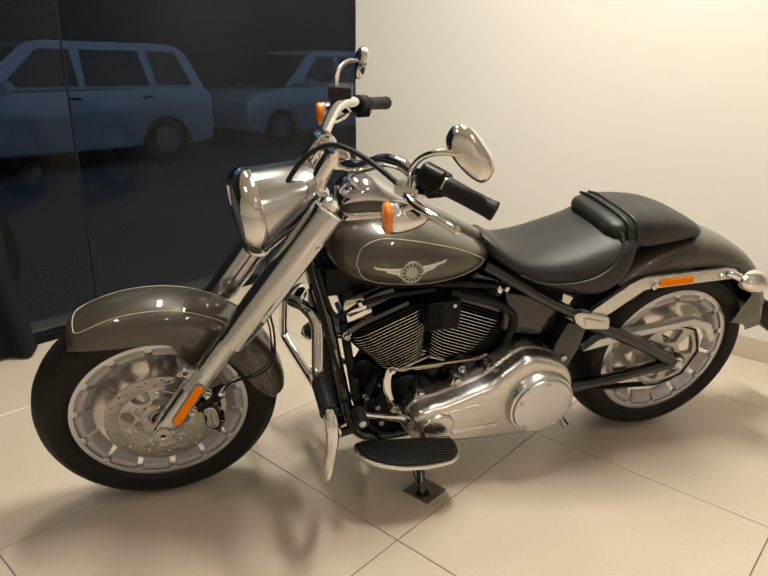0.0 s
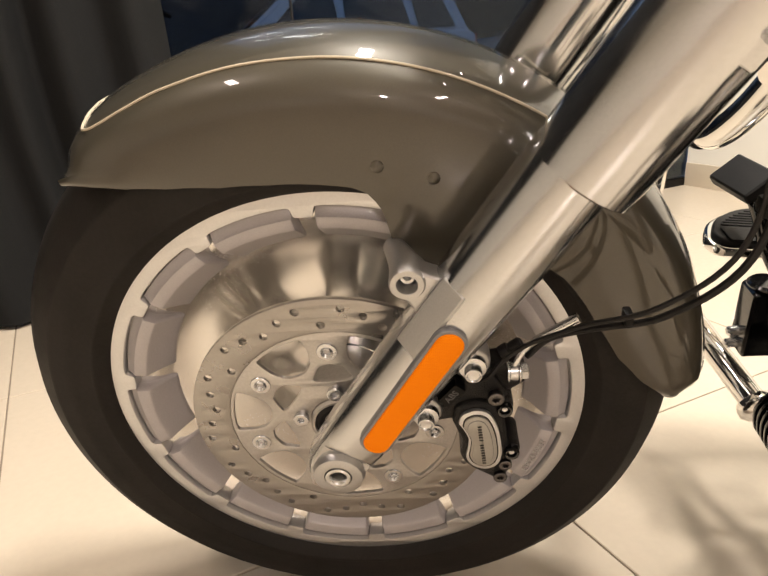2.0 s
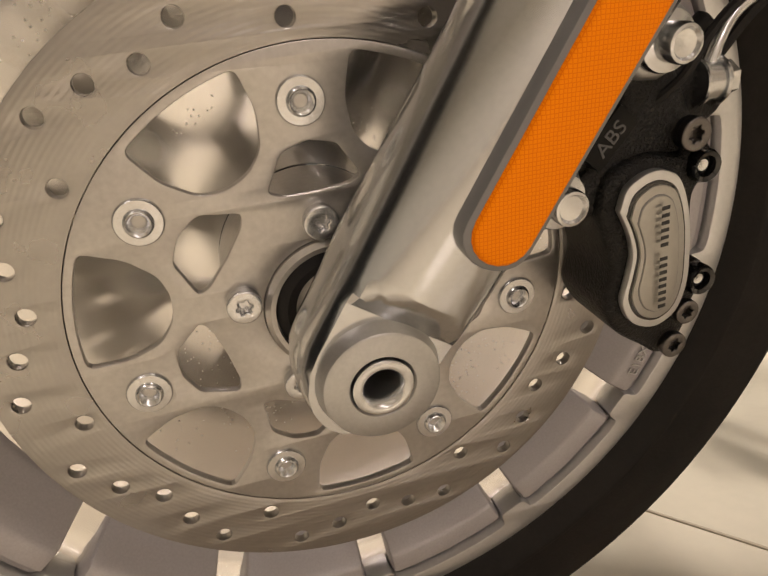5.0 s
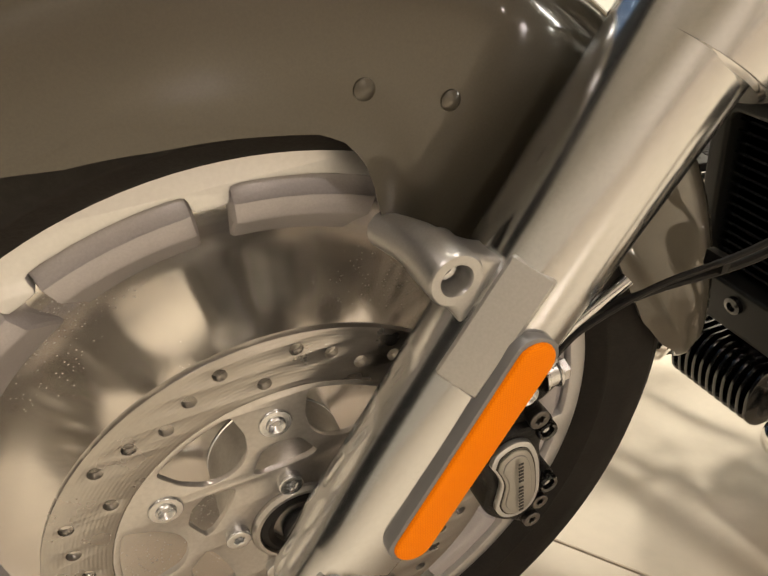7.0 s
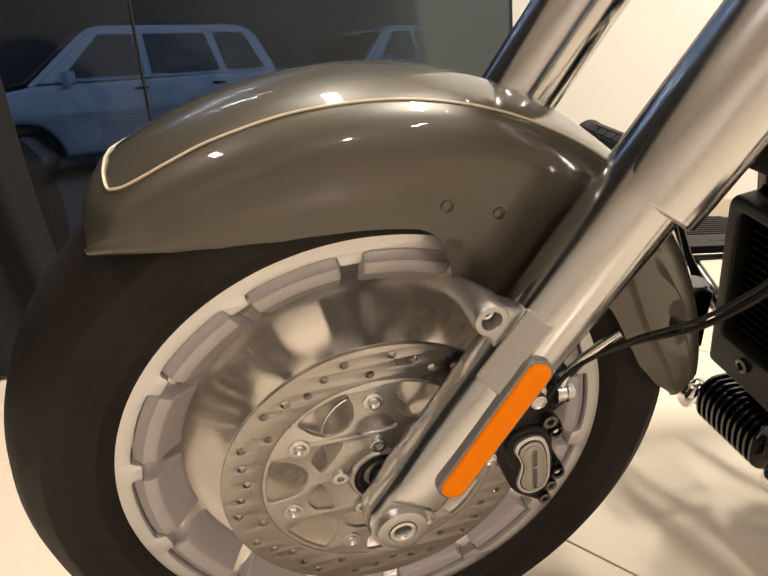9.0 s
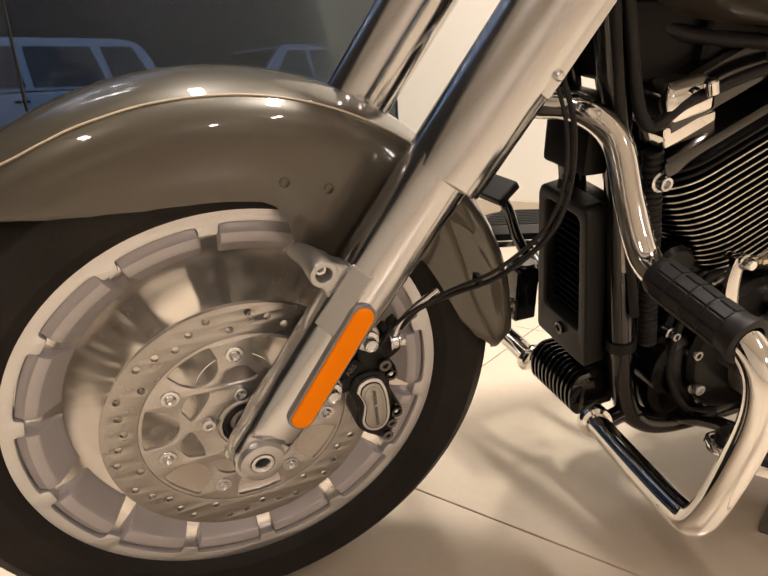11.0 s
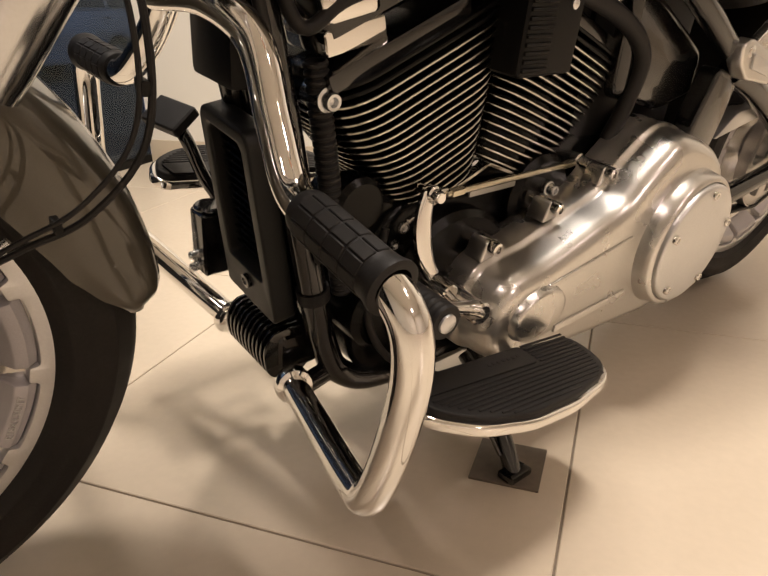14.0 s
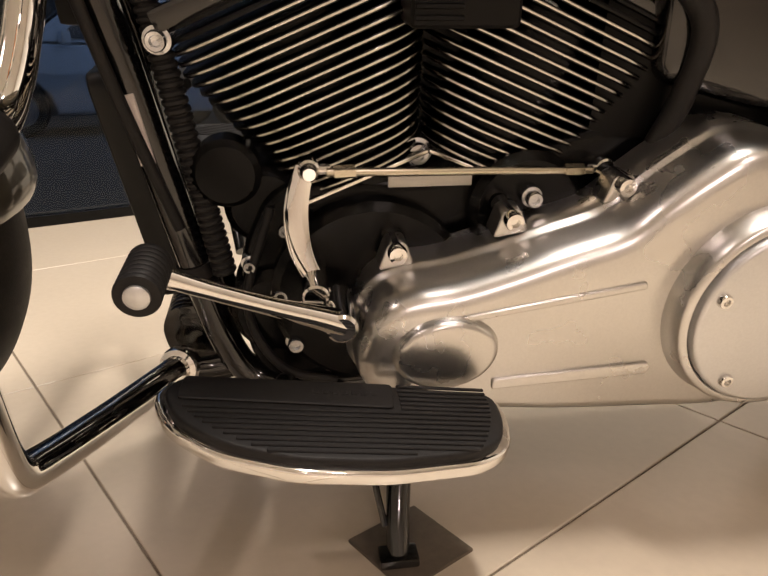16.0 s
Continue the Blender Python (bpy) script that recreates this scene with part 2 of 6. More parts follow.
def tube(bm, pts, r, n=14, smooth=8, cap=True):
    """A round bar along a path; r is one radius or one for each given point."""
    rs = r if isinstance(r, (list, tuple)) else [r] * len(pts)
    path = smooth_path(pts, smooth) if smooth else [Vector(p) for p in pts]
    steps = (len(path) - 1) / (len(pts) - 1)
    rings = []
    up = None
    for i, p in enumerate(path):
        d = (path[min(i + 1, len(path) - 1)] - path[max(i - 1, 0)]).normalized()
        if up is None:
            up = d.orthogonal().normalized()
        up = (up - d * up.dot(d)).normalized()
        side = d.cross(up)
        f = i / steps
        k = min(int(f), len(rs) - 2)
        rad = rs[k] + (rs[k + 1] - rs[k]) * (f - k)
        rings.append([p + (up * math.cos(2 * math.pi * j / n) + side * math.sin(2 * math.pi * j / n)) * rad for j in range(n)])
    return skin(bm, rings, True, cap)


def lathe(bm, prof, centre, axis=(0, 1, 0), n=64, start=0.0, sweep=2 * math.pi):
    """Turns a profile of (radius, along the axis) round the axis through centre."""
    ax = Vector(axis).normalized()
    u = Vector((1, 0, 0)) if abs(ax.x) < 0.9 else Vector((0, 0, 1))
    u = (u - ax * u.dot(ax)).normalized()
    w = ax.cross(u)
    full = abs(sweep - 2 * math.pi) < 1e-6
    steps = n if full else n + 1
    cs = [(math.cos(start + sweep * k / n), math.sin(start + sweep * k / n)) for k in range(steps)]
    rings = [[Vector(centre) + ax * h + (u * c + w * s) * max(r, 1e-5) for c, s in cs] for r, h in prof]
    return skin(bm, rings, full, False)


def rod(bm, a, b, r, n=16, r2=None, bevel=0.0):
    """A cylinder or cone between two points, its ends chamfered."""
    a, b = Vector(a), Vector(b)
    ln = (b - a).length
    r2 = r if r2 is None else r2
    prof = [(0, 0), (r - bevel, 0), (r, bevel), (r2, ln - bevel), (r2 - bevel, ln), (0, ln)] if bevel else [(0, 0), (r, 0), (r2, ln), (0, ln)]
    lathe(bm, prof, a, b - a, n)
    return bm


def box(bm, m, size, bevel=0.003, seg=2):
    """A bevelled block of that size at the pose m (or place)."""
    if not isinstance(m, Matrix):
        m = Matrix.Translation(m)
    b2 = bmesh.new()
    bmesh.ops.create_cube(b2, size=1)
    bmesh.ops.scale(b2, vec=size, verts=b2.verts)
    if bevel:
        bmesh.ops.bevel(b2, geom=b2.edges[:], offset=bevel, segments=seg, affect="EDGES", profile=0.7)
    join(bm, b2, m)
    return bm


def join(bm, other, m=None):
    """Adds another bmesh, which is freed."""
    if m is not None:
        bmesh.ops.transform(other, matrix=m, verts=other.verts)
    me = bpy.data.meshes.new("tmp")
    other.to_mesh(me)
    other.free()
    bm.from_mesh(me)
    bpy.data.meshes.remove(me)
    return bm


def plate(bm, loops, thick, m, bevel=0.0, res=1):
    """A flat piece with holes: the first loop is its outline, the others are cut out. Lies in its own x-y plane at the pose m."""
    cu = bpy.data.curves.new("tmp", "CURVE")
    cu.dimensions, cu.fill_mode = "2D", "BOTH"
    cu.extrude, cu.bevel_depth, cu.bevel_resolution = max(thick / 2 - bevel, 0.0), bevel, res
    cu.offset = -bevel
    for lp in loops:
        sp = cu.splines.new("POLY")
        sp.points.add(len(lp) - 1)
        for q, (x, y) in zip(sp.points, lp):
            q.co = (x, y, 0, 1)
        sp.use_cyclic_u = True
    ob = bpy.data.objects.new("tmp", cu)
    me = bpy.data.meshes.new_from_object(ob)
    b2 = bmesh.new()
    b2.from_mesh(me)
    bpy.data.objects.remove(ob)
    bpy.data.curves.remove(cu)
    bpy.data.meshes.remove(me)
    bmesh.ops.remove_doubles(b2, verts=b2.verts, dist=1e-5)
    return join(bm, b2, m)


def rounded(pts, r, n=5):
    """An outline with its corners rounded."""
    out = []
    pts = [Vector(p) for p in pts]
    for i, p in enumerate(pts):
        a, b = pts[i - 1], pts[(i + 1) % len(pts)]
        da, db = (a - p), (b - p)
        k = min(r, da.length * 0.45, db.length * 0.45)
        s, e = p + da.normalized() * k, p + db.normalized() * k
        for j in range(n + 1):
            t = j / n
            out.append(tuple(s * (1 - t) ** 2 + p * 2 * t * (1 - t) + e * t * t))
    return out


def ring2d(r, n=24, c=(0, 0)):
    return [(c[0] + r * math.cos(2 * math.pi * k / n), c[1] + r * math.sin(2 * math.pi * k / n)) for k in range(n)]


def torx(bm, r, m, head=0.004, hole=0.45):
    """A round bolt head with a star socket; its face looks along the own z of the pose m."""
    star = [(r * hole * (1.0 if k % 4 < 2 else 0.72) * math.cos(k * math.pi / 12), r * hole * (1.0 if k % 4 < 2 else 0.72) * math.sin(k * math.pi / 12)) for k in range(24)]
    plate(bm, [ring2d(r, 24), star], head, m @ Matrix.Translation((0, 0, -head / 2)), r * 0.12, 2)
    plate(bm, [ring2d(r * 0.96, 20)], 0.003, m @ Matrix.Translation((0, 0, -head - 0.0008)))
    return bm


def finish(bm, angle=40):
    bmesh.ops.remove_doubles(bm, verts=bm.verts, dist=1e-6)
    bmesh.ops.recalc_face_normals(bm, faces=bm.faces)
    me = bpy.data.meshes.new("mesh")
    bm.to_mesh(me)
    bm.free()
    me.shade_smooth()
    me.set_sharp_from_angle(angle=radians(angle))
    return me


def thing(name, bm, mat, label, category, group="", m=None, kind="", angle=40):
    """A top-level object of one mesh."""
    me = finish(bm, angle)
    me.materials.append(mat)
    ob = new(name, me)
    if m is not None:
        ob.matrix_world = m
    return tagged(ob, label, category, group, kind)


def part(name, bm, mat, parent, label="", m=None, angle=40):
    """A mesh under a thing or under a part."""
    me = finish(bm, angle)
    me.materials.append(mat)
    ob = new(name, me)
    ob.parent = parent
    if m is not None:
        ob.matrix_basis = m
    return tagged(ob, label)


def same(name, ob, parent, m):
    """Another part on the same mesh."""
    o = new(name, ob.data)
    o.parent = parent
    o.matrix_basis = m
    return o


def side(x, z, y=0.0):
    """A pose whose own x-y plane is the bike's side plane, seen from the bike's left, at the depth y."""
    return Matrix(((1, 0, 0, x), (0, 0, -1, y), (0, 1, 0, z), (0, 0, 0, 1)))


# ---------------------------------------------------------------- ceiling lamps
def ceiling_lamp(x, y, power, sx, sy, turn=0.0, color=(1.0, 0.9, 0.75)):
    """A recessed lamp: a shallow metal tray with its light source."""
    bm = bmesh.new()
    box(bm, (0, 0, 0.012), (sx + 0.05, sy + 0.05, 0.02), 0.003)
    ob = thing("ceiling_light", bm, CEIL, "shallow white tray of a warm ceiling light", "ceiling light", "ceiling lights", pose(x, y, CEILING - 0.024, 0, 0, turn))
    data = bpy.data.lights.new("lamp", "AREA")
    data.shape, data.size, data.size_y = "RECTANGLE", sx, sy
    data.energy, data.color = power, color
    lamp = new("lamp", data)
    lamp.matrix_world = pose(x, y, CEILING - 0.03, 0, 0, turn)
    return ob


GREENISH, PINKISH = (1.0, 0.945, 0.83), (1.0, 0.86, 0.78)
for d in (-0.22, 0.22):
    ceiling_lamp(0.02 + d * math.cos(radians(150)), 0.58 + d * math.sin(radians(150)), 45, 0.17, 0.40, 60, GREENISH)
    ceiling_lamp(-1.15 + d * math.cos(radians(150)), 0.25 + d * math.sin(radians(150)), 16, 0.14, 0.34, 60, GREENISH)
    ceiling_lamp(2.30 + d * math.cos(radians(150)), -0.30 + d * math.sin(radians(150)), 7, 0.09, 0.26, 60, PINKISH)
# added fill in the same tray, brightening the bike's front; no known lamp there
ceiling_lamp(-0.4, -1.9, 12, 0.12, 0.6, 60, PINKISH)
ceiling_lamp(4.4, -2.4, 64, 0.12, 0.60, 60, PINKISH)


# ---------------------------------------------------------------- the room
T = 0.735
X0, X1, Y0, Y1 = -2.03, 6.6, -4.6, 1.93


def slab(name, x, y, z, mat, label, category):
    bm = bmesh.new()
    box(bm, ((x[0] + x[1]) / 2, (y[0] + y[1]) / 2, (z[0] + z[1]) / 2), (x[1] - x[0], y[1] - y[0], z[1] - z[0]), 0)
    return thing(name, bm, mat, label, category, kind="structure")


floor = slab("floor", (X0 - 0.3, X1 + 0.3), (Y0 - 0.3, Y1 + 0.3), (-0.25, -0.0035), GROUT, "beige porcelain tiled showroom floor with dark joints", "floor")
slab("ceiling", (X0 - 0.3, X1 + 0.3), (Y0 - 0.3, Y1 + 0.3), (CEILING, CEILING + 0.2), CEIL, "plain painted showroom ceiling", "ceiling")
slab("wall_north", (X0, X1 + 0.15), (Y1, Y1 + 0.15), (-0.0035, CEILING), WALL, "smooth warm white painted wall", "wall")
slab("wall_south", (X0 - 0.15, X1 + 0.15), (Y0 - 0.15, Y0), (-0.0035, CEILING), WALL, "smooth warm white painted wall", "wall")
bm = bmesh.new()
box(bm, ((X0 + X1) / 2, Y1 - 0.006, 0.05), (X1 - X0 - 0.01, 0.011, 0.10), 0.002)
thing("baseboard", bm, SKIRT, "low beige tiled skirting along the white wall", "skirting", kind="structure")
slab("wall_east", (X1, X1 + 0.15), (Y0, Y1), (-0.0035, CEILING), WALL, "smooth warm white painted wall", "wall")
# the west side: tall tinted panes between a dark sill and a dark head
west = slab("window_west", (X0 - 0.10, X0 + 0.005), (Y0, Y1), (CEILING - 0.10, CEILING), PLASTIC, "tall shop window of dark tinted glass panes", "window")
SEAMS = [Y0, -3.1, -1.55, 0.165, Y1 - 0.004]
for a, b in zip(SEAMS, SEAMS[1:]):
    bm = bmesh.new()
    box(bm, (0, 0, 0), (0.010, b - a - 0.005, CEILING - 0.135), 0.0015)
    pane = part("pane", bm, DARKGLASS, west, "dark tinted glass pane", Matrix.Translation((X0 - 0.0055, (a + b) / 2, 0.035 + (CEILING - 0.135) / 2)))
    pane.visible_shadow = False
for y in SEAMS[1:-1]:
    bm = bmesh.new()
    box(bm, (X0 - 0.007, y, CEILING / 2 - 0.04), (0.016, 0.0045, CEILING - 0.13), 0.0005, 1)
    part("pane_joint", bm, RUBBER, west, "black seal between the panes")
bm = bmesh.new()
box(bm, (X0 - 0.03, (Y0 + Y1) / 2, 0.0155), (0.07, Y1 - Y0, 0.038), 0.003)
part("window_sill", bm, PLASTIC, west, "low black bottom rail")

# black curtain drawn aside in front of the panes
folds, random_folds = [], random.Random(4)
y = 0.0
while y < 2.75:
    folds.append(y)
    y += random_folds.uniform(0.06, 0.13)
rings = []
for k in range(25):
    z = 0.012 + (CEILING - 0.06) * k / 24
    edge = -0.150 - 0.105 * min(z, 1.4) - 0.02 * math.sin(z * 4)
    row = []
    for i, f in enumerate(folds):
        d = (0.045 if i % 2 else -0.040) * (0.75 + 0.35 * math.sin(i * 2.1)) * (1.0 - 0.35 * z / CEILING)
        sway = 0.012 * math.sin(z * 2.2 + i)
        row.append(Vector((X0 + 0.085 + d + sway * 0.6, edge - f * (1 + 0.06 * z) + sway, z)))
    rings.append([p for p in smooth_path(row, 4)])
bm = bmesh.new()
skin(bm, rings, False, False)
bmesh.ops.recalc_face_normals(bm, faces=bm.faces)
bmesh.ops.solidify(bm, geom=bm.faces[:], thickness=0.003)
thing("curtain", bm, CLOTH, "black cloth curtain hanging in folds down to the floor", "curtain", angle=80)
bm = bmesh.new()
rod(bm, (X0 + 0.085, Y0 + 0.02, CEILING - 0.035), (X0 + 0.085, 0.0, CEILING - 0.035), 0.014, 16, bevel=0.003)
for y in (-4.4, -2.3, -0.1):
    rod(bm, (X0 + 0.085, y, CEILING - 0.035), (X0 + 0.085, y, CEILING), 0.008, 10)
thing("curtain_rail", bm, PLASTIC, "black curtain rail under the ceiling", "curtain rail")

# the street outside at dusk
GROUND_Z = -0.16
slab("ground", (-60, X0 - 0.3), (-60, 60), (GROUND_Z - 0.2, GROUND_Z), ASPHALT, "dark asphalt street outside at dusk", "street")
slab("pavement", (X0 - 2.1, X0 - 0.3), (-30, 30), (GROUND_Z, -0.02), RENDERED, "dark paved strip in front of the shop", "pavement")
slab("building_opposite", (-16.5, -13.5), (-22, 26), (GROUND_Z, 7.5), RENDERED, "dark plain facade across the street", "building")


def station_car(m, label):
    """A tall family car, its nose towards -y of its own frame."""
    car = new("parked_car")
    car.matrix_world = m
    tagged(car, label, "car", "cars in the street")
    half = 0.86
    low = [(-2.10, 0.32), (-2.14, 0.55), (-2.08, 0.78), (-1.90, 0.90), (-1.15, 1.02), (2.00, 1.06), (2.16, 0.98), (2.18, 0.42), (2.10, 0.26)]
    arch = []
    for c in (1.36, -1.34):
        arch += [(c + 0.39 * math.cos(math.pi * k / 12), 0.24 + 0.40 * math.sin(math.pi * k / 12)) for k in range(13)]
    bm = bmesh.new()
    ym = Matrix(((0, 0, 1, 0), (1, 0, 0, 0), (0, 1, 0, 0), (0, 0, 0, 1)))
    plate(bm, [low + arch], 2 * half, ym, 0.05, 3)
    part("body", bm, CARPAINT, car, angle=50)
    bm = bmesh.new()
    cabin = [(-1.22, 1.00, 0.84), (-0.42, 1.60, 0.66), (-0.25, 1.655, 0.64), (1.60, 1.655, 0.64), (1.86, 1.58, 0.66), (2.10, 1.00, 0.84)]
    rings = [[Vector((-w, y, z)), Vector((w, y, z))] for y, z, w in cabin]
    vs = [[bm.verts.new(p) for p in r] for r in rings]
    for a, b in zip(vs, vs[1:] + vs[:1]):
        bm.faces.new((a[0], a[1], b[1], b[0]))
    for j in (0, 1):
        bm.faces.new([r[j] for r in vs])
    bmesh.ops.bevel(bm, geom=bm.edges[:], offset=0.05, segments=2, affect="EDGES")
    roof = part("cabin", bm, CARPAINT, car, angle=50)
    for s in (-1, 1):
        for y0, y1, t0, t1 in ((-0.82, 0.14, -0.28, 0.12), (0.24, 1.16, 0.26, 1.08), (1.28, 1.84, 1.22, 1.66)):
            x0, x1 = 0.838 * s, 0.678 * s
            bm = bmesh.new()
            a = [Vector((x0, y0, 1.09)), Vector((x0, y1, 1.09)), Vector((x1, t1, 1.55)), Vector((x1, t0, 1.55))]
            skin(bm, [[v - Vector((0.03 * s, 0, 0)) for v in a], a])
            part("side_window", bm, CARGLASS, car)
        for y in (0.05, 1.10):
            bm = bmesh.new()
            box(bm, (s * 0.875, y, 0.93), (0.03, 0.17, 0.03), 0.010, 2)
            part("door_handle", bm, PLASTIC, car)
        bm = bmesh.new()
        box(bm, (s * 0.97, -0.80, 1.08), (0.20, 0.10, 0.15), 0.03, 2)
        part("door_mirror", bm, CARPAINT, car)
        bm = bmesh.new()
        box(bm, (s * 0.72, 2.165, 0.86), (0.22, 0.05, 0.26), 0.015, 2)
        part("tail_light", bm, REDLENS, car)
        bm = bmesh.new()
        box(bm, (s * 0.64, -2.07, 0.72), (0.34, 0.08, 0.15), 0.02, 2)
        part("headlight", bm, LENS, car)
        for c in (1.36, -1.34):
            bm = bmesh.new()
            lathe(bm, [(0.20, -0.10), (0.29, -0.11), (0.325, -0.08), (0.325, 0.08), (0.29, 0.11), (0.20, 0.10)], (s * 0.75, c, 0.325), (1, 0, 0), 36)
            tyre = part("tyre", bm, RUBBER, car)
            bm = bmesh.new()
            lathe(bm, [(0.205, 0.085 * s), (0.19, 0.05 * s), (0.06, 0.07 * s), (0, 0.08 * s)], (s * 0.75, c, 0.325), (1, 0, 0), 30)
            part("rim", bm, GREYPL, tyre)
    bm = bmesh.new()
    skin(bm, [[Vector((x, y, z)) for x, y, z in ((-0.76, -1.20, 1.05), (0.76, -1.20, 1.05), (0.58, -0.50, 1.56), (-0.58, -0.50, 1.56))], [Vector((x, y, z)) for x, y, z in ((-0.76, -1.225, 1.06), (0.76, -1.225, 1.06), (0.58, -0.525, 1.57), (-0.58, -0.525, 1.57))]])
    part("windscreen", bm, CARGLASS, car)
    return car


car = station_car(pose(-8.9, 2.75, GROUND_Z), "silver blue family car parked in the street at dusk")
far_car = copy_thing(car, pose(-9.3, 7.9, GROUND_Z, 0, 0, 2))
far_car["label"] = "second family car parked further down the street"


def street_motorcycle(m):
    """The dark front of a motorcycle that stands against the panes outside."""
    ob = new("parked_motorcycle")
    ob.matrix_world = m
    tagged(ob, "dark motorcycle parked outside behind the tinted glass", "motorcycle")
    bm = bmesh.new()
    lathe(bm, tyre_profile(0.31, 0.22, 0.06), (0, 0, 0.31), (0, 1, 0), 48)
    tyre = part("tyre", bm, TYRE, ob, angle=50)
    bm = bmesh.new()
    lathe(bm, [(0.222, -0.04), (0.20, -0.03), (0.06, -0.02), (0.04, -0.05), (0.04, 0.05), (0.06, 0.02), (0.20, 0.03), (0.222, 0.04)], (0, 0, 0.31), (0, 1, 0), 40)
    part("rim", bm, GREYPL, ob)
    for s in (-1, 1):
        bm = bmesh.new()
        tube(bm, [(0, s * 0.10, 0.31), (0.20, s * 0.10, 0.62), (0.36, s * 0.10, 0.88)], 0.026, 12, 0)
        part("fork_leg", bm, PLASTIC, ob)
        bm = bmesh.new()
        tube(bm, [(0.37, s * 0.02, 0.93), (0.38, s * 0.20, 0.96), (0.46, s * 0.36, 0.93)], 0.015, 10)
        part("handlebar", bm, PLASTIC, ob)
        bm = bmesh.new()
        tube(bm, [(0.42, s * 0.28, 0.95), (0.40, s * 0.30, 1.03)], 0.006, 8, 0)
        box(bm, pose(0.40, s * 0.32, 1.06), (0.03, 0.13, 0.08), 0.012, 2)
        part("mirror", bm, PLASTIC, ob)
    bm = bmesh.new()
    hull_ = [ring_yz_plain(x, z, w, h) for x, z, w, h in ((0.33, 0.86, 0.05, 0.06), (0.42, 0.84, 0.12, 0.11), (0.60, 0.80, 0.15, 0.13), (0.85, 0.70, 0.12, 0.10), (1.30, 0.68, 0.12, 0.08), (1.65, 0.70, 0.06, 0.05))]
    skin(bm, hull_)
    part("body", bm, BLACK, ob, angle=60)
    bm = bmesh.new()
    box(bm, (0.72, 0, 0.42), (0.50, 0.30, 0.44), 0.05, 3)
    part("engine", bm, PLASTIC, ob)
    bm = bmesh.new()
    lathe(bm, tyre_profile(0.31, 0.20, 0.08), (1.45, 0, 0.31), (0, 1, 0), 40)
    lathe(bm, [(0.202, -0.05), (0.05, -0.03), (0.0, -0.03), (0.0, 0.03), (0.05, 0.03), (0.202, 0.05)], (1.45, 0, 0.31), (0, 1, 0), 40)
    part("rear_wheel", bm, TYRE, ob, angle=50)


def ring_yz_plain(x, z, w, h, n=20):
    return [Vector((x, w * math.cos(2 * math.pi * i / n), z + h * math.sin(2 * math.pi * i / n))) for i in range(n)]




# ---------------------------------------------------------------- the motorcycle
# Bike coordinates: x to the rear from the front axle, y to its right, z up; it leans on its side stand.
bike = new("motorcycle")
bike.matrix_world = pose(-0.6522, -0.2839, 0.005, 0, 0, 58.73) @ pose(0, 0, 0, 0, -0.61, 0) @ pose(0, 0, 0, 10.4, 0, 0)
bike.empty_display_size = 0.2
tagged(bike, "olive grey cruiser motorcycle with chrome trim leaning on its side stand", "motorcycle")
HEAD = Matrix.Translation((-0.104, 0, 0))
STEER = HEAD @ Matrix.Rotation(radians(6.95), 4, Vector((0.5, 0, math.cos(radians(30))))) @ HEAD.inverted()
HUB = Matrix.Translation((0.0, 0, 0.317))
# the wheel, forks and fender stand turned a little less than the handlebar
FRONT = pose(0.0071, 0.0097, 0.3159, 3.46, -0.24, 0.93) @ HUB.inverted()
CARRIED = FRONT
# the bike's own mirror plane: left hand parts are laid out in it and mirrored to the right
FLIP = FRONT @ Matrix.Diagonal((1, -1, 1, 1)) @ FRONT.inverted()
SPIN = radians(92.6)


def front(name, bm, mat, label="", parent=None, angle=40):
    """A part that turns with the handlebar; one under another part takes over its pose."""
    return part(name, bm, mat, parent or bike, label, None if parent else CARRIED, angle)


def sector(r0, r1, a0, a1, n=8):
    return [(r1 * math.cos(a0 + (a1 - a0) * k / n), r1 * math.sin(a0 + (a1 - a0) * k / n)) for k in range(n + 1)] + \
           [(r0 * math.cos(a1 + (a0 - a1) * k / n), r0 * math.sin(a1 + (a0 - a1) * k / n)) for k in range(n + 1)]


def tyre_profile(r, rb, half):
    prof = [(rb - 0.004, 0.76), (rb + 0.003, 0.86), (rb + 0.010, 0.915), (rb + 0.0115, 0.935), (rb + 0.0135, 0.935), (rb + 0.015, 0.93), (rb + 0.030, 0.985), (r - 0.052, 0.995), (r - 0.040, 0.955), (r - 0.038, 0.955), (r - 0.036, 0.93), (r - 0.020, 0.78), (r - 0.009, 0.55), (r - 0.0025, 0.29), (r, 0.0)]
    return [(a, -h * half) for a, h in prof] + [(a, h * half) for a, h in prof[-2::-1]]


street_motorcycle(pose(-2.78, -0.10, -0.02, 0, 6, 200))


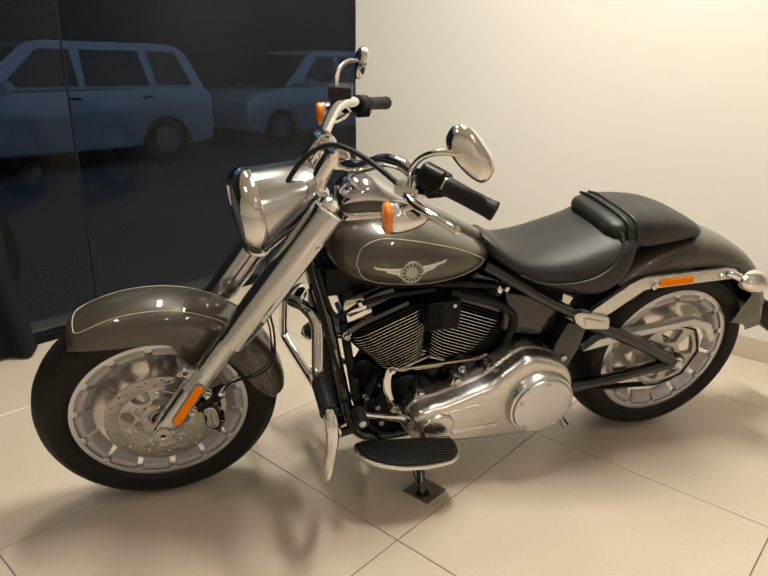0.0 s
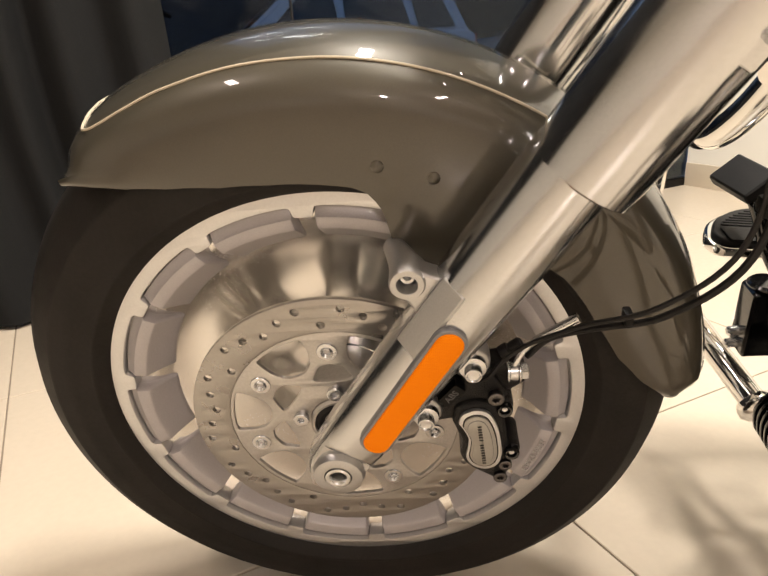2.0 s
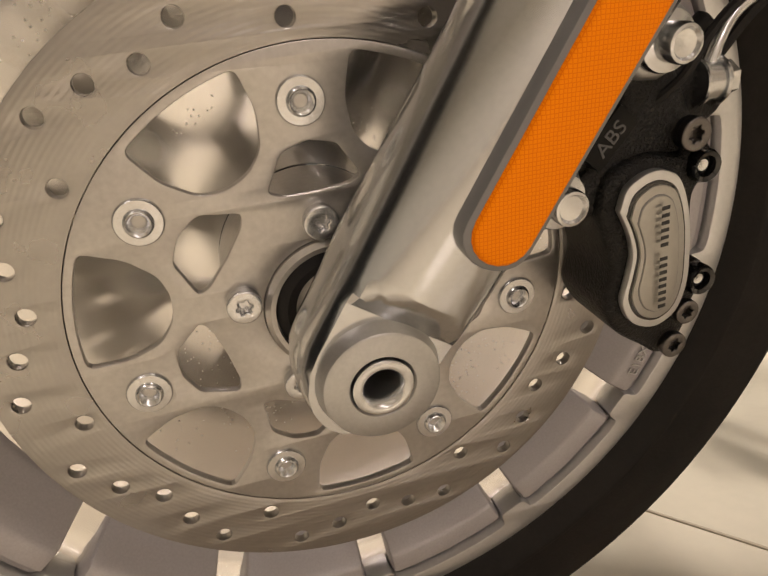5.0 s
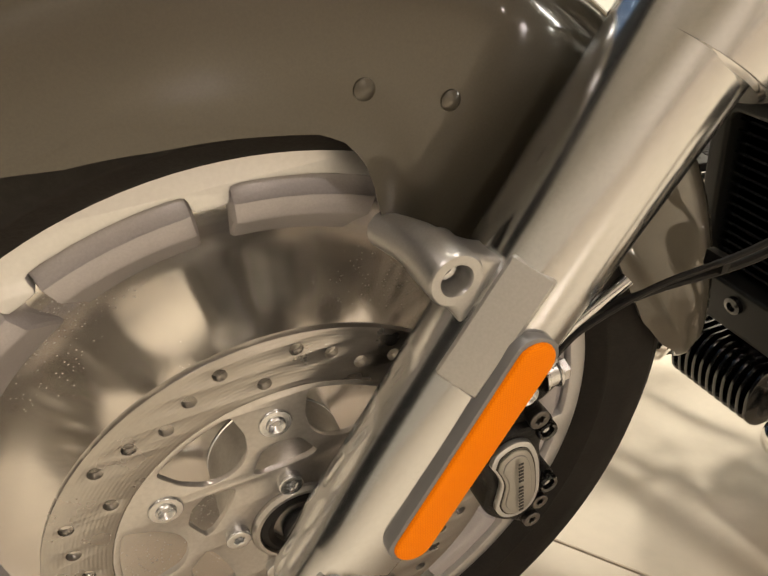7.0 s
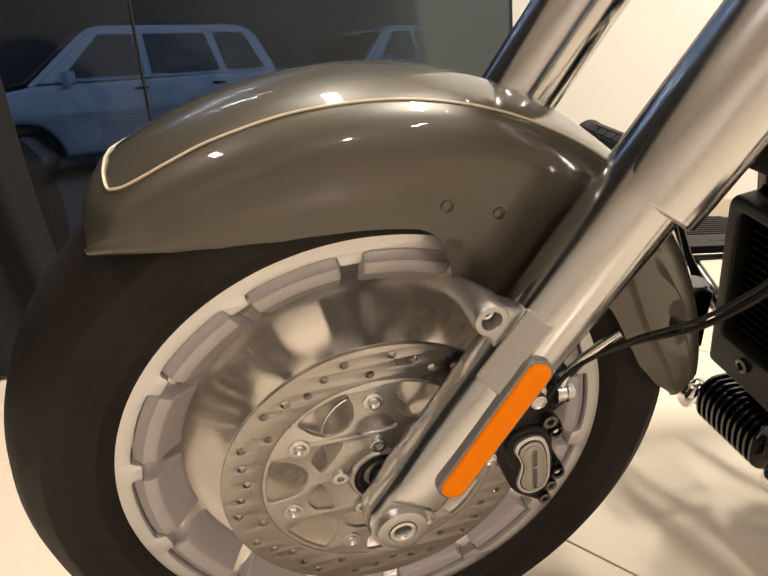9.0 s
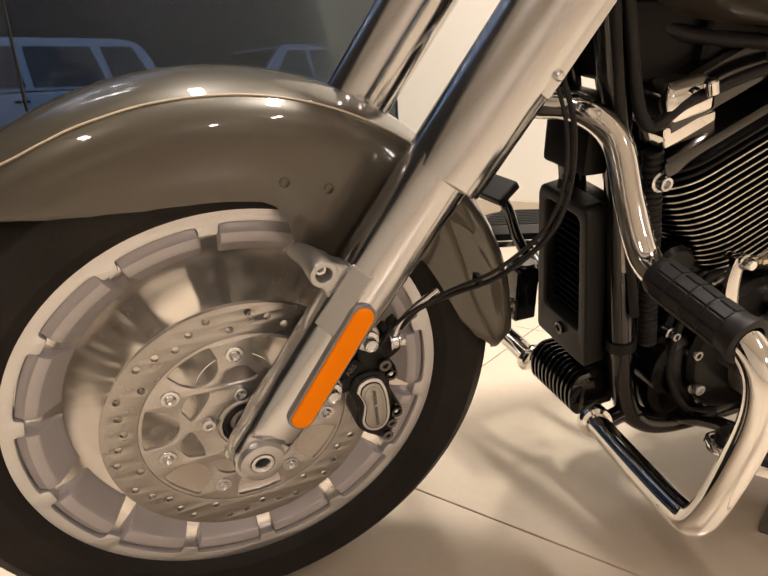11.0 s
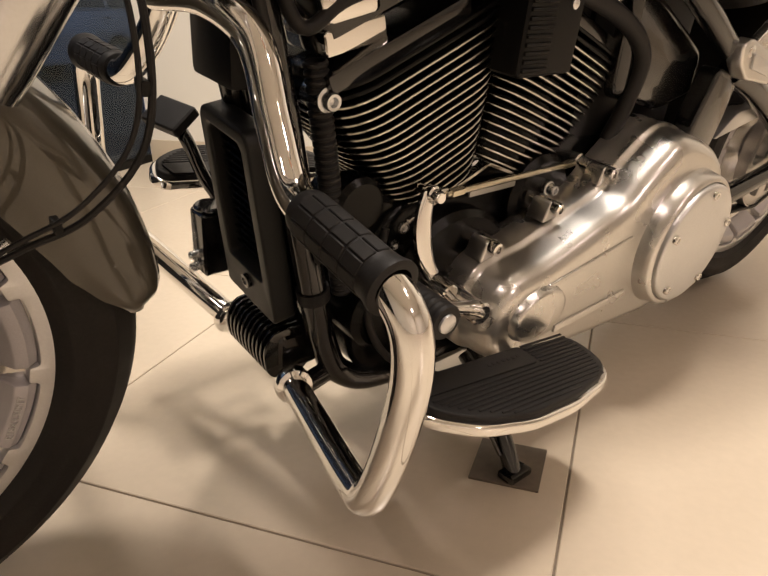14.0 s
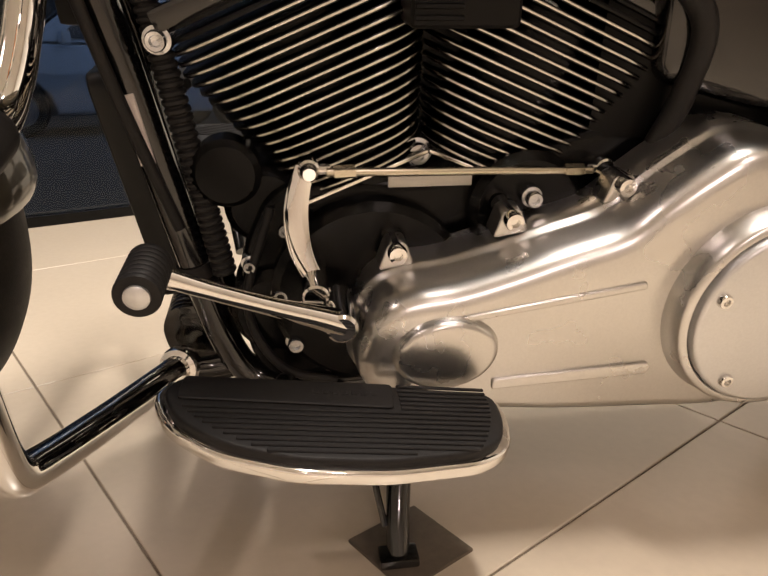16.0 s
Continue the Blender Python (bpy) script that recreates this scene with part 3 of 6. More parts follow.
def wheel(parent_m, name, label, lip_y, half, tyre_r, tyre_half, pockets, rim_r=0.2333):
    """A solid dished wheel: a machined lip with teeth, grey pockets between them, a polished dish and a tyre."""
    bm = bmesh.new()
    step = 2 * math.pi / pockets
    inner = []
    for k in range(pockets):
        a = SPIN + k * step
        for f, r in ((-0.080, 0.2080), (-0.05, 0.2076), (0.0, 0.2075), (0.05, 0.2076), (0.080, 0.2080), (0.094, 0.2100), (0.100, 0.2140), (0.110, 0.2163), (0.135, 0.2172), (0.2, 0.2175), (0.35, 0.2175), (0.5, 0.2175), (0.65, 0.2175), (0.8, 0.2175), (0.865, 0.2172), (0.890, 0.2163), (0.900, 0.2140), (0.906, 0.2100)):
            inner.append((r * math.cos(a + f * step), r * math.sin(a + f * step)))
    plate(bm, [ring2d(rim_r, 120), inner], 0.018, side(0, 0, lip_y + 0.009), 0.0012)
    lathe(bm, [(rim_r + 0.001, lip_y + 0.002), (rim_r + 0.001, -lip_y - 0.002), (0.2105, -lip_y), (0.200, -lip_y - 0.02), (0.19, -0.004), (0.05, 0.002), (0.05, half)], (0, 0, 0), n=96)
    w = part(name, bm, MACHINED, bike, label, parent_m, 30)
    bm = bmesh.new()
    lathe(bm, tyre_profile(tyre_r, rim_r - 0.0020, tyre_half), (0, 0, 0), n=128)
    part("tyre", bm, TYRE, w, "black road tyre with a few shallow grooves", angle=50)
    bm = bmesh.new()
    lathe(bm, [(0.2195, lip_y + 0.0120), (0.2120, lip_y + 0.0120), (0.2070, lip_y + 0.0120), (0.2000, lip_y + 0.0130), (0.190, lip_y + 0.0195), (0.181, lip_y + 0.0270), (0.173, lip_y + 0.0315), (0.162, lip_y + 0.0348), (0.150, lip_y + 0.0365), (0.130, lip_y + 0.0375), (0.046, lip_y + 0.0370)], (0, 0, 0), n=128)
    part("dish", bm, DISH, w, "polished dished wheel centre with fine dust spots", angle=60)
    # pads between the teeth: a sunk outer edge, a bright ridge and an inner slope
    bm = bmesh.new()
    prof = [(0.2166, 0.016), (0.2164, 0.0066), (0.2156, 0.0050), (0.2140, 0.0042), (0.2086, 0.0004), (0.2074, -0.0010), (0.2064, -0.0013), (0.1972, 0.0004), (0.1960, 0.0010), (0.1948, 0.0026), (0.1900, 0.0090), (0.1850, 0.0155), (0.1800, 0.0215), (0.1775, 0.0240), (0.1765, 0.0258), (0.1760, 0.032)]
    h = step / 2 - radians(2.35)
    rings = []
    for j, (f, sink) in enumerate(((-1.0, 0.012), (-0.985, 0.0035), (-0.95, 0.0008), (-0.9, 0.0), (-0.6, 0.0), (-0.3, 0.0), (0.0, 0.0), (0.3, 0.0), (0.6, 0.0), (0.9, 0.0), (0.95, 0.0008), (0.985, 0.0035), (1.0, 0.012))):
        a = f * h
        rings.append([Vector((r * math.cos(a), y + min(sink, 0.032 - y), r * math.sin(a))) for r, y in prof])
    skin(bm, rings)
    first = None
    for k in range(pockets):
        turn = Matrix.Translation((0, lip_y + 0.0006, 0)) @ Matrix.Rotation(-(SPIN + (k + 0.5) * step), 4, "Y")
        if first is None:
            first = part("pocket", bm, POCKET, w, "grey painted pad between the teeth", turn, 28)
        else:
            same("pocket", first, w, turn)
    return w


def lettering(text, size, depth, m):
    """Raised letters of Blender's own font as a bmesh, centred, in the x-y plane of m."""
    cu = bpy.data.curves.new("tmp", "FONT")
    cu.body, cu.size, cu.extrude, cu.align_x, cu.align_y = text, size, depth, "CENTER", "CENTER"
    ob = bpy.data.objects.new("tmp", cu)
    me = bpy.data.meshes.new_from_object(ob)
    b2 = bmesh.new()
    b2.from_mesh(me)
    bpy.data.objects.remove(ob)
    bpy.data.curves.remove(cu)
    bpy.data.meshes.remove(me)
    bmesh.ops.transform(b2, matrix=m, verts=b2.verts)
    return b2


front_wheel = wheel(FRONT @ HUB, "front_wheel", "solid machined aluminium front wheel with notched rim", -0.0555, 0.05, 0.3210, 0.0700, 14)
a = SPIN - 4.5 * 2 * math.pi / 14
cast = lettering("E18X4.50MT", 0.0092, 0.0004, side(0.2012 * math.cos(a), 0.2012 * math.sin(a), -0.0566) @ Matrix.Rotation(a + math.pi / 2, 4, "Z"))
tagged(part("cast_letters", cast, MACHINED, front_wheel, "raised cast letters on the wheel"), kind="stuff")

# brake disc: a drilled ring, a carrier with windows, rivets and bolts
DISC_Y = -0.0775
bm = bmesh.new()
holes = [ring2d(0.0037, 14, (r * math.cos(a), r * math.sin(a))) for k in range(42) for r, a in [((0.1168, 0.1335, 0.1278, 0.1212, 0.1278, 0.1335)[k % 6], SPIN + 2 * math.pi * k / 42)]]
plate(bm, [ring2d(0.1435, 128), ring2d(0.1085, 128)] + holes, 0.005, side(0, 0, DISC_Y), 0.0006)
disc = part("brake_disc", bm, STEEL, front_wheel, "drilled steel brake disc with circular wear marks", angle=30)
bm = bmesh.new()
loops = [ring2d(0.1083, 128), ring2d(0.0315, 48)]
for k in range(7):
    a = SPIN + (k + 0.5) * 2 * math.pi / 7
    arc = [(0.1048, w) for w in (-13.9, -9.5, -4.8, 0, 4.8, 9.5, 13.9)]
    loops.append(rounded([(r * math.cos(a + radians(w)), r * math.sin(a + radians(w))) for r, w in arc + [(0.088, 14.6), (0.0745, 11.6), (0.0690, 5.5), (0.0680, 0), (0.0690, -5.5), (0.0745, -11.6), (0.088, -14.6)]], 0.004, 3))
    c = SPIN + k * 2 * math.pi / 7
    loops.append(rounded([(r * math.cos(c + radians(w)), r * math.sin(c + radians(w))) for r, w in ((0.0725, 0), (0.0705, 9), (0.0580, 19.5), (0.0540, 15), (0.0515, 0), (0.0540, -15), (0.0580, -19.5), (0.0705, -9))], 0.0025, 3))
plate(bm, loops, 0.0042, side(0, 0, DISC_Y), 0.0005)
carrier = part("disc_carrier", bm, CARRIER, front_wheel, "spidered steel carrier of the brake disc", angle=30)
bm = bmesh.new()
lathe(bm, [(0, 0.0010), (0.0014, 0.0008), (0.0040, -0.0050), (0.0047, -0.0054), (0.0054, -0.0048), (0.0058, -0.0034), (0.0089, -0.0032), (0.0095, -0.0024), (0.0095, 0.004), (0, 0.004)], (0, 0, 0), n=28)
first = None
for k in range(7):
    c = SPIN + k * 2 * math.pi / 7
    m = Matrix.Translation((0.0875 * math.cos(c), DISC_Y - 0.0005, 0.0875 * math.sin(c)))
    if first is None:
        first = part("rivet", bm, BOLT, front_wheel, "hollow bright rivet", m)
    else:
        same("rivet", first, front_wheel, m)
bm = bmesh.new()
torx(bm, 0.0074, side(0, 0, -0.0066), 0.0046)
first = None
for k in range(5):
    c = radians(94.0) + k * 2 * math.pi / 5
    m = Matrix.Translation((0.040 * math.cos(c), DISC_Y - 0.0015, 0.040 * math.sin(c)))
    if first is None:
        first = part("bolt", bm, BOLT, front_wheel, "small torx bolt", m)
    else:
        same("bolt", first, front_wheel, m)
bm = bmesh.new()
lathe(bm, [(0.046, -0.02), (0.046, DISC_Y + 0.003), (0.0315, DISC_Y + 0.003), (0.0312, DISC_Y - 0.004), (0.029, DISC_Y - 0.006), (0.027, DISC_Y - 0.006), (0.027, DISC_Y), (0.010, DISC_Y)], (0, 0, 0), n=48)
part("hub", bm, CARRIER, front_wheel, "steel wheel hub behind the disc")
bm = bmesh.new()
lathe(bm, [(0.0265, DISC_Y + 0.004), (0.0265, DISC_Y - 0.004), (0.022, DISC_Y - 0.006), (0.018, DISC_Y - 0.004), (0.018, DISC_Y)], (0, 0, 0), n=40)
part("hub_seal", bm, RUBBER, front_wheel, "black rubber hub seal")
bm = bmesh.new()
rod(bm, (0, -0.1, 0), (0, 0.13, 0), 0.0135, 24)
part("axle", bm, BOLT, front_wheel)

# front fender
FW = Vector((0.0, 0, 0.317))


def fender_edge(a):
    """Lower edge of the skirt, as a radius, at an angle in degrees."""
    pts = [(3, 0.300), (9, 0.272), (16, 0.256), (25, 0.250), (38, 0.250), (45, 0.244), (51, 0.208), (57, 0.190), (66, 0.190), (70.5, 0.194), (72, 0.206), (74, 0.221), (76, 0.2345), (78.5, 0.243), (81, 0.2468), (86, 0.2480), (96, 0.2515), (104, 0.258), (112, 0.272), (118, 0.288), (122, 0.304), (126, 0.322)]
    for (a0, r0), (a1, r1) in zip(pts, pts[1:]):
        if a <= a1:
            return r0 + (r1 - r0) * max(0.0, (a - a0) / (a1 - a0))
    return pts[-1][1]


def fender_point(a, u):
    """A place on the fender's skin: a in degrees, u from -1 (left edge) over 0 (crown) to 1."""
    rs = fender_edge(a)
    v = abs(u)
    prof = [(0.0, 0.0, 0.344), (0.22, 0.028, 0.3420), (0.42, 0.055, 0.3355), (0.56, 0.073, 0.325), (0.66, 0.0815, 0.312), (0.75, 0.0845, 0.298)]
    if v <= 0.75:
        for (v0, y0, r0), (v1, y1, r1) in zip(prof, prof[1:]):
            if v <= v1:
                f = (v - v0) / (v1 - v0)
                y, r = y0 + (y1 - y0) * f, r0 + (r1 - r0) * f
                break
        r = max(r, rs + (0.344 - rs) * (1 - v))
    else:
        f = (v - 0.75) / 0.25
        top = max(0.298, rs + (0.344 - rs) * 0.25)
        y, r = 0.0845 + 0.002 * math.sin(f * 3.14) - 0.001 * f, top + (rs - top) * f
    end = min(1.0, (127.5 - a) / 7.0, (a - 1.5) / 5.0)
    k = (1 - max(0.0, end)) ** 2
    r -= 0.016 * k if v < 0.7 else 0.010 * k
    y *= 1 - 0.20 * k
    t = radians(a)
    return FW + Vector((r * math.cos(t), math.copysign(y, u), r * math.sin(t)))


bm = bmesh.new()
us = [-1, -0.93, -0.85, -0.75, -0.70, -0.66, -0.61, -0.56, -0.49, -0.42, -0.32, -0.22, -0.11]
us = us + [0] + [-u for u in reversed(us)]
rings = [[fender_point(3 + 123 * k / 88, u) for u in us] for k in range(89)]
skin(bm, rings, False, False)
bmesh.ops.recalc_face_normals(bm, faces=bm.faces)
bmesh.ops.solidify(bm, geom=bm.faces[:], thickness=0.003)
fender = front("front_fender", bm, OLIVE, "glossy olive grey front fender with a thin gold pinstripe", angle=50)
for s in (-1, 1):
    bm = bmesh.new()
    path = [fender_point(a, s * u) + (fender_point(a, s * u) - FW).normalized() * 0.0006 for a, u in [(50, .47), (60, .465), (72, .455), (84, .45), (96, .45), (106, .455), (112, .46), (115.5, .458), (118.0, .445), (119.4, .42), (120.1, .38), (120.4, .30), (120.5, .18), (120.5, .0)]]
    tube(bm, path, 0.0011, 6, 6)
    part("pinstripe", bm, STRIPE, fender, "thin gold pinstripe")
for a, r in ((77.5, 0.2665), (68.5, 0.267)):
    bm = bmesh.new()
    c = FW + Vector((r * math.cos(radians(a)), -0.0857, r * math.sin(radians(a))))
    lathe(bm, [(0, -0.0025), (0.003, -0.0022), (0.0048, -0.0008), (0.0052, 0.002)], c, n=18)
    part("rivet", bm, OLIVE, fender)

# forks: lower legs, upper covers, axle clamp, eyelet, reflector
FDIR = Vector((math.sin(radians(35.5)), 0, math.cos(radians(35.5))))
FPER = Vector((math.cos(radians(35.5)), 0, -math.sin(radians(35.5))))


def leg(s, d, off=0.0, y=0.0):
    """A place along a fork leg: d metres up from its foot, off to its rear, y outward; s is the side."""
    return Vector((0.0, s * (0.121 + y), 0.317)) + FDIR * d + FPER * off


for s in (-1, 1):
    bm = bmesh.new()
    rings = []
    for d, r in [(-0.0262, 0.0262), (-0.0258, 0.0262), (-0.0245, 0.0262), (-0.0215, 0.0262), (-0.016, 0.0262), (-0.008, 0.0262), (0.0, 0.0262), (0.010, 0.0266), (0.0200, 0.0272), (0.0215, 0.0273), (0.026, 0.0276), (0.031, 0.0279), (0.0345, 0.0282), (0.036, 0.0283), (0.040, 0.0285), (0.046, 0.02873), (0.052, 0.02894), (0.06, 0.0292), (0.068, 0.02946), (0.076, 0.02972), (0.085, 0.03), (0.095, 0.0303), (0.105, 0.0306), (0.12, 0.0311), (0.20, 0.0322), (0.30, 0.0328), (0.38, 0.0328)]:
        wide = math.sqrt(max(r * r - d * d, 0.004 ** 2)) if d < 0 else r
        flat = 0.0175 if d < 0.0215 else 0.0175 + (d - 0.0215) * 0.86
        ease = min(max(d - 0.03, 0.0) / 0.075, 1.0)
        power = 0.78 + 0.22 * ease * ease * (3 - 2 * ease)
        ring = []
        for k in range(48):
            c, q = math.cos(k * math.pi / 24), math.sin(k * math.pi / 24)
            ring.append(leg(s, d, -0.001 + wide * math.copysign(abs(c) ** power, c), min(r * math.copysign(abs(q) ** power, q), flat)))
        rings.append(ring)
    skin(bm, rings)
    bore = [f for f in bm.faces if abs((f.calc_center_median() - leg(s, 0.0, 0.0)).dot(FDIR)) < 0.009 and abs((f.calc_center_median() - leg(s, 0.0, 0.0)).dot(FPER)) < 0.009 and s * f.calc_center_median().y > 0.128]
    bmesh.ops.delete(bm, geom=bore, context="FACES")
    lower = front("fork_lower", bm, SATIN, "satin aluminium fork lower leg", angle=22)
    bm = bmesh.new()
    c = leg(s, 0.0, 0.002, -0.009)
    lathe(bm, [(0.0118, 0.020 * s), (0.0118, 0.0325 * s), (0.0124, 0.0332 * s), (0.0205, 0.0332 * s), (0.0214, 0.0326 * s), (0.0222, 0.0290 * s), (0.0234, 0.0262 * s)], c, n=48)
    part("axle_clamp", bm, LUG, lower, "raised ring at the foot of the fork")
    bm = bmesh.new()
    lathe(bm, [(0.0, -0.020 * s), (0.0060, -0.020 * s), (0.0062, 0.0300 * s), (0.0076, 0.0338 * s), (0.0086, 0.0345 * s), (0.0102, 0.0345 * s), (0.0112, 0.0338 * s), (0.0113, 0.022 * s)], c, n=40)
    part("axle_end", bm, BOLT, lower, "hollow end of the axle")
    # cast pad on the leg, its flat web and the eyelet that carries the fender
    bm = bmesh.new()
    e1 = leg(s, 0.198, -0.0490, 0.002)
    fm = Matrix(((FPER.x, FDIR.x, 0, 0), (0, 0, s, 0), (FPER.z, FDIR.z, 0, 0), (0, 0, 0, 1)))
    web = rounded([(-0.0610, 0.200), (-0.0555, 0.2100), (-0.034, 0.2125), (-0.014, 0.2220), (0.010, 0.2240), (0.010, 0.1580), (-0.014, 0.1610), (-0.034, 0.1820), (-0.0550, 0.1870)], 0.007, 4)
    plate(bm, [web, ring2d(0.0072, 24, (-0.0490, 0.198))], 0.020, Matrix.Translation(leg(s, 0, 0, 0.002)) @ fm, 0.003, 3)
    lathe(bm, [(0.0070, -0.010 * s), (0.0070, 0.0110 * s), (0.0080, 0.0128 * s), (0.0122, 0.0128 * s), (0.0134, 0.0110 * s), (0.0134, -0.012 * s)], e1, n=32)
    tube(bm, [e1 - Vector((0, s * 0.004, 0)), e1 + Vector((-0.004, -s * 0.020, 0.002)), Vector((0.064, s * 0.080, 0.507))], [0.0130, 0.0112, 0.0088], 18, 3)
    out = (Vector((0, s, 0)) * 0.72 - FPER * 0.69).normalized()
    across = FDIR.cross(out)
    facet = Matrix(((across.x, FDIR.x, out.x, 0), (across.y, FDIR.y, out.y, 0), (across.z, FDIR.z, out.z, 0), (0, 0, 0, 1)))
    box(bm, Matrix.Translation(leg(s, 0.186, -0.001)) @ facet @ Matrix.Translation((0, 0, 0.0277)), (0.0230, 0.066, 0.010), 0.0035, 3)
    part("fender_eyelet", bm, LUG, lower, "cast lug holding the fender")
    bm = bmesh.new()
    lathe(bm, [(0, -0.003 * s), (0.0025, -0.003 * s), (0.003, 0.002 * s), (0.0052, 0.0025 * s), (0.0060, 0.001 * s), (0.0061, -0.005 * s), (0.0072, -0.006 * s)], e1, n=24)
    part("eyelet_bolt", bm, BOLT, lower)
    # reflector
    if s < 0:
        rd, rp = Vector((math.sin(radians(32.5)), 0, math.cos(radians(32.5)))), Vector((math.cos(radians(32.5)), 0, -math.sin(radians(32.5))))
        rm = Matrix.Translation(leg(-1, 0.125, -0.0005, 0.0300)) @ Matrix(((rp.x, rd.x, 0, 0), (0, 0, -1, 0), (rp.z, rd.z, 0, 0), (0, 0, 0, 1)))
        cap = [(0.0108 * math.cos(a), 0.0575 + 0.0105 * math.sin(a)) for a in [math.pi * k / 10 for k in range(11)]]
        cap += [(-x, -z) for x, z in cap]
        bm = bmesh.new()
        plate(bm, [[(x * 1.22, z * 1.032) for x, z in cap]], 0.009, rm @ Matrix.Translation((0, 0, 0.0015)), 0.001)
        base = part("reflector_base", bm, GREYPL, lower, "grey backing of the reflector")
        bm = bmesh.new()
        plate(bm, [cap], 0.008, rm @ Matrix.Translation((0, 0, 0.0045)), 0.0022, 2)
        part("reflector", bm, ORANGE, lower, "long orange reflector with rounded ends")
    # upper cover
    bm = bmesh.new()
    ds = [(0.322, 0.0350), (0.326, 0.0375), (0.34, 0.0395), (0.50, 0.0405), (0.66, 0.0410), (0.735, 0.0405), (0.745, 0.037)]
    tube(bm, [leg(s, d, 0.006) for d, r in ds], [r for d, r in ds], 36, 3)
    cover = front("fork_cover", bm, SATIN, "wide satin metal fork cover")
    # riveted side plate on the cover
    pm = Matrix.Translation(leg(s, 0.55, 0.021, 0.0350)) @ Matrix(((FPER.x, FDIR.x, 0, 0), (0, 0, -1 if s < 0 else 1, 0), (FPER.z, FDIR.z, 0, 0), (0, 0, 0, 1)))
    bm = bmesh.new()
    plate(bm, [rounded([(-0.009, -0.125), (0.009, -0.125), (0.009, 0.125), (-0.009, 0.125)], 0.003)], 0.006, pm, 0.0015, 2)
    part("cover_strip", bm, SATIN, cover)
    for d in (0.445, 0.66):
        bm = bmesh.new()
        lathe(bm, [(0, 0.007 * s), (0.003, 0.0066 * s), (0.0046, 0.0045 * s), (0.0048, 0)], leg(s, d, 0.023, 0.0350), n=16)
        part("rivet", bm, BOLT, cover)

# brake caliper: black body, silver kidney badge, bolts, hose
CY = -0.119
kid = smooth_path([(x, z, 0) for x, z in [(-0.0142, 0.0234), (-0.0102, 0.0327), (0.0007, 0.0368), (0.0108, 0.0330), (0.0155, 0.0248), (0.0186, 0.0120), (0.0196, -0.0030), (0.0190, -0.0190), (0.0140, -0.0312), (0.0039, -0.0356), (-0.0070, -0.0306), (-0.0122, -0.0195), (-0.0097, -0.0078), (-0.0078, 0.0028), (-0.0100, 0.0132), (-0.0142, 0.0234)]], 5)[:-1]
kid = [(v.x, v.y) for v in kid]
KM = side(0.1245, 0.3315, CY) @ Matrix.Rotation(radians(5), 4, "Z")
bm = bmesh.new()
body = smooth_path([(x, z, 0) for x, z in [(-0.0195, 0.0196), (-0.0174, 0.0315), (-0.0117, 0.0385), (0.003, 0.0410), (0.0125, 0.0390), (0.0190, 0.0380), (0.0240, 0.0412), (0.0300, 0.0400), (0.0338, 0.0335), (0.0317, 0.0259), (0.0260, 0.0215), (0.0245, 0.0150), (0.0252, 0.0), (0.0258, -0.0130), (0.0310, -0.0140), (0.0358, -0.0198), (0.0335, -0.0270), (0.0283, -0.0325), (0.0245, -0.0457), (0.0175, -0.0556), (0.0105, -0.0566), (0.0040, -0.0510), (-0.0105, -0.0380), (-0.0176, -0.0224), (-0.0140, -0.0069), (-0.0170, 0.0092), (-0.0195, 0.0196)]], 5)[:-1]
plate(bm, [[(v.x, v.y) for v in body]], 0.040, KM @ Matrix.Translation((0, 0, -0.021)), 0.005, 3)
plate(bm, [rounded([(0.110, 0.405), (0.130, 0.412), (0.137, 0.401), (0.1445, 0.386), (0.152, 0.372), (0.128, 0.352), (0.108, 0.350), (0.086, 0.346), (0.087, 0.360), (0.097, 0.368), (0.107, 0.373), (0.113, 0.388)], 0.005)], 0.016, side(0, 0, -0.104), 0.003, 2)
plate(bm, [rounded([(0.128, 0.400), (0.150, 0.404), (0.166, 0.396), (0.168, 0.384), (0.152, 0.372), (0.140, 0.376)], 0.006)], 0.026, side(0, 0, -0.092), 0.004, 2)
caliper = front("brake_caliper", bm, WRINKLE, "black four piston brake caliper with a silver badge")
for k, (mat, sc, dz, lab) in enumerate(((MACHINED, 1.0, 0.0035, "bright rim of the badge"), (BLACK, 0.83, 0.0042, "black inlay"), (BADGE, 0.76, 0.0052, "silver badge face"), (GREYPL, 0.60, 0.0056, ""), (BADGE, 0.575, 0.0060, ""))):
    bm = bmesh.new()
    lp = [(x * sc + (1 - sc) * 0.002, z * (1 - (1 - sc) * 0.62)) for x, z in kid]
    plate(bm, [lp], 0.004, KM @ Matrix.Translation((0, 0, dz - 0.002)), 0.0006)
    part("badge_ring" if k < 4 else "badge_face", bm, mat, caliper, lab)
bm = bmesh.new()
box(bm, (0, 0, 0), (0.0034, 0.0015, 0.0004), 0)
first = None
for k in range(15):
    if k != 6:
        m = KM @ pose(0.003, 0.0225 - 0.0032 * k, 0.0083)
        if first is None:
            first = part("badge_mark", bm, INK, caliper, "small dark mark", m)
        else:
            same("badge_mark", first, caliper, m)
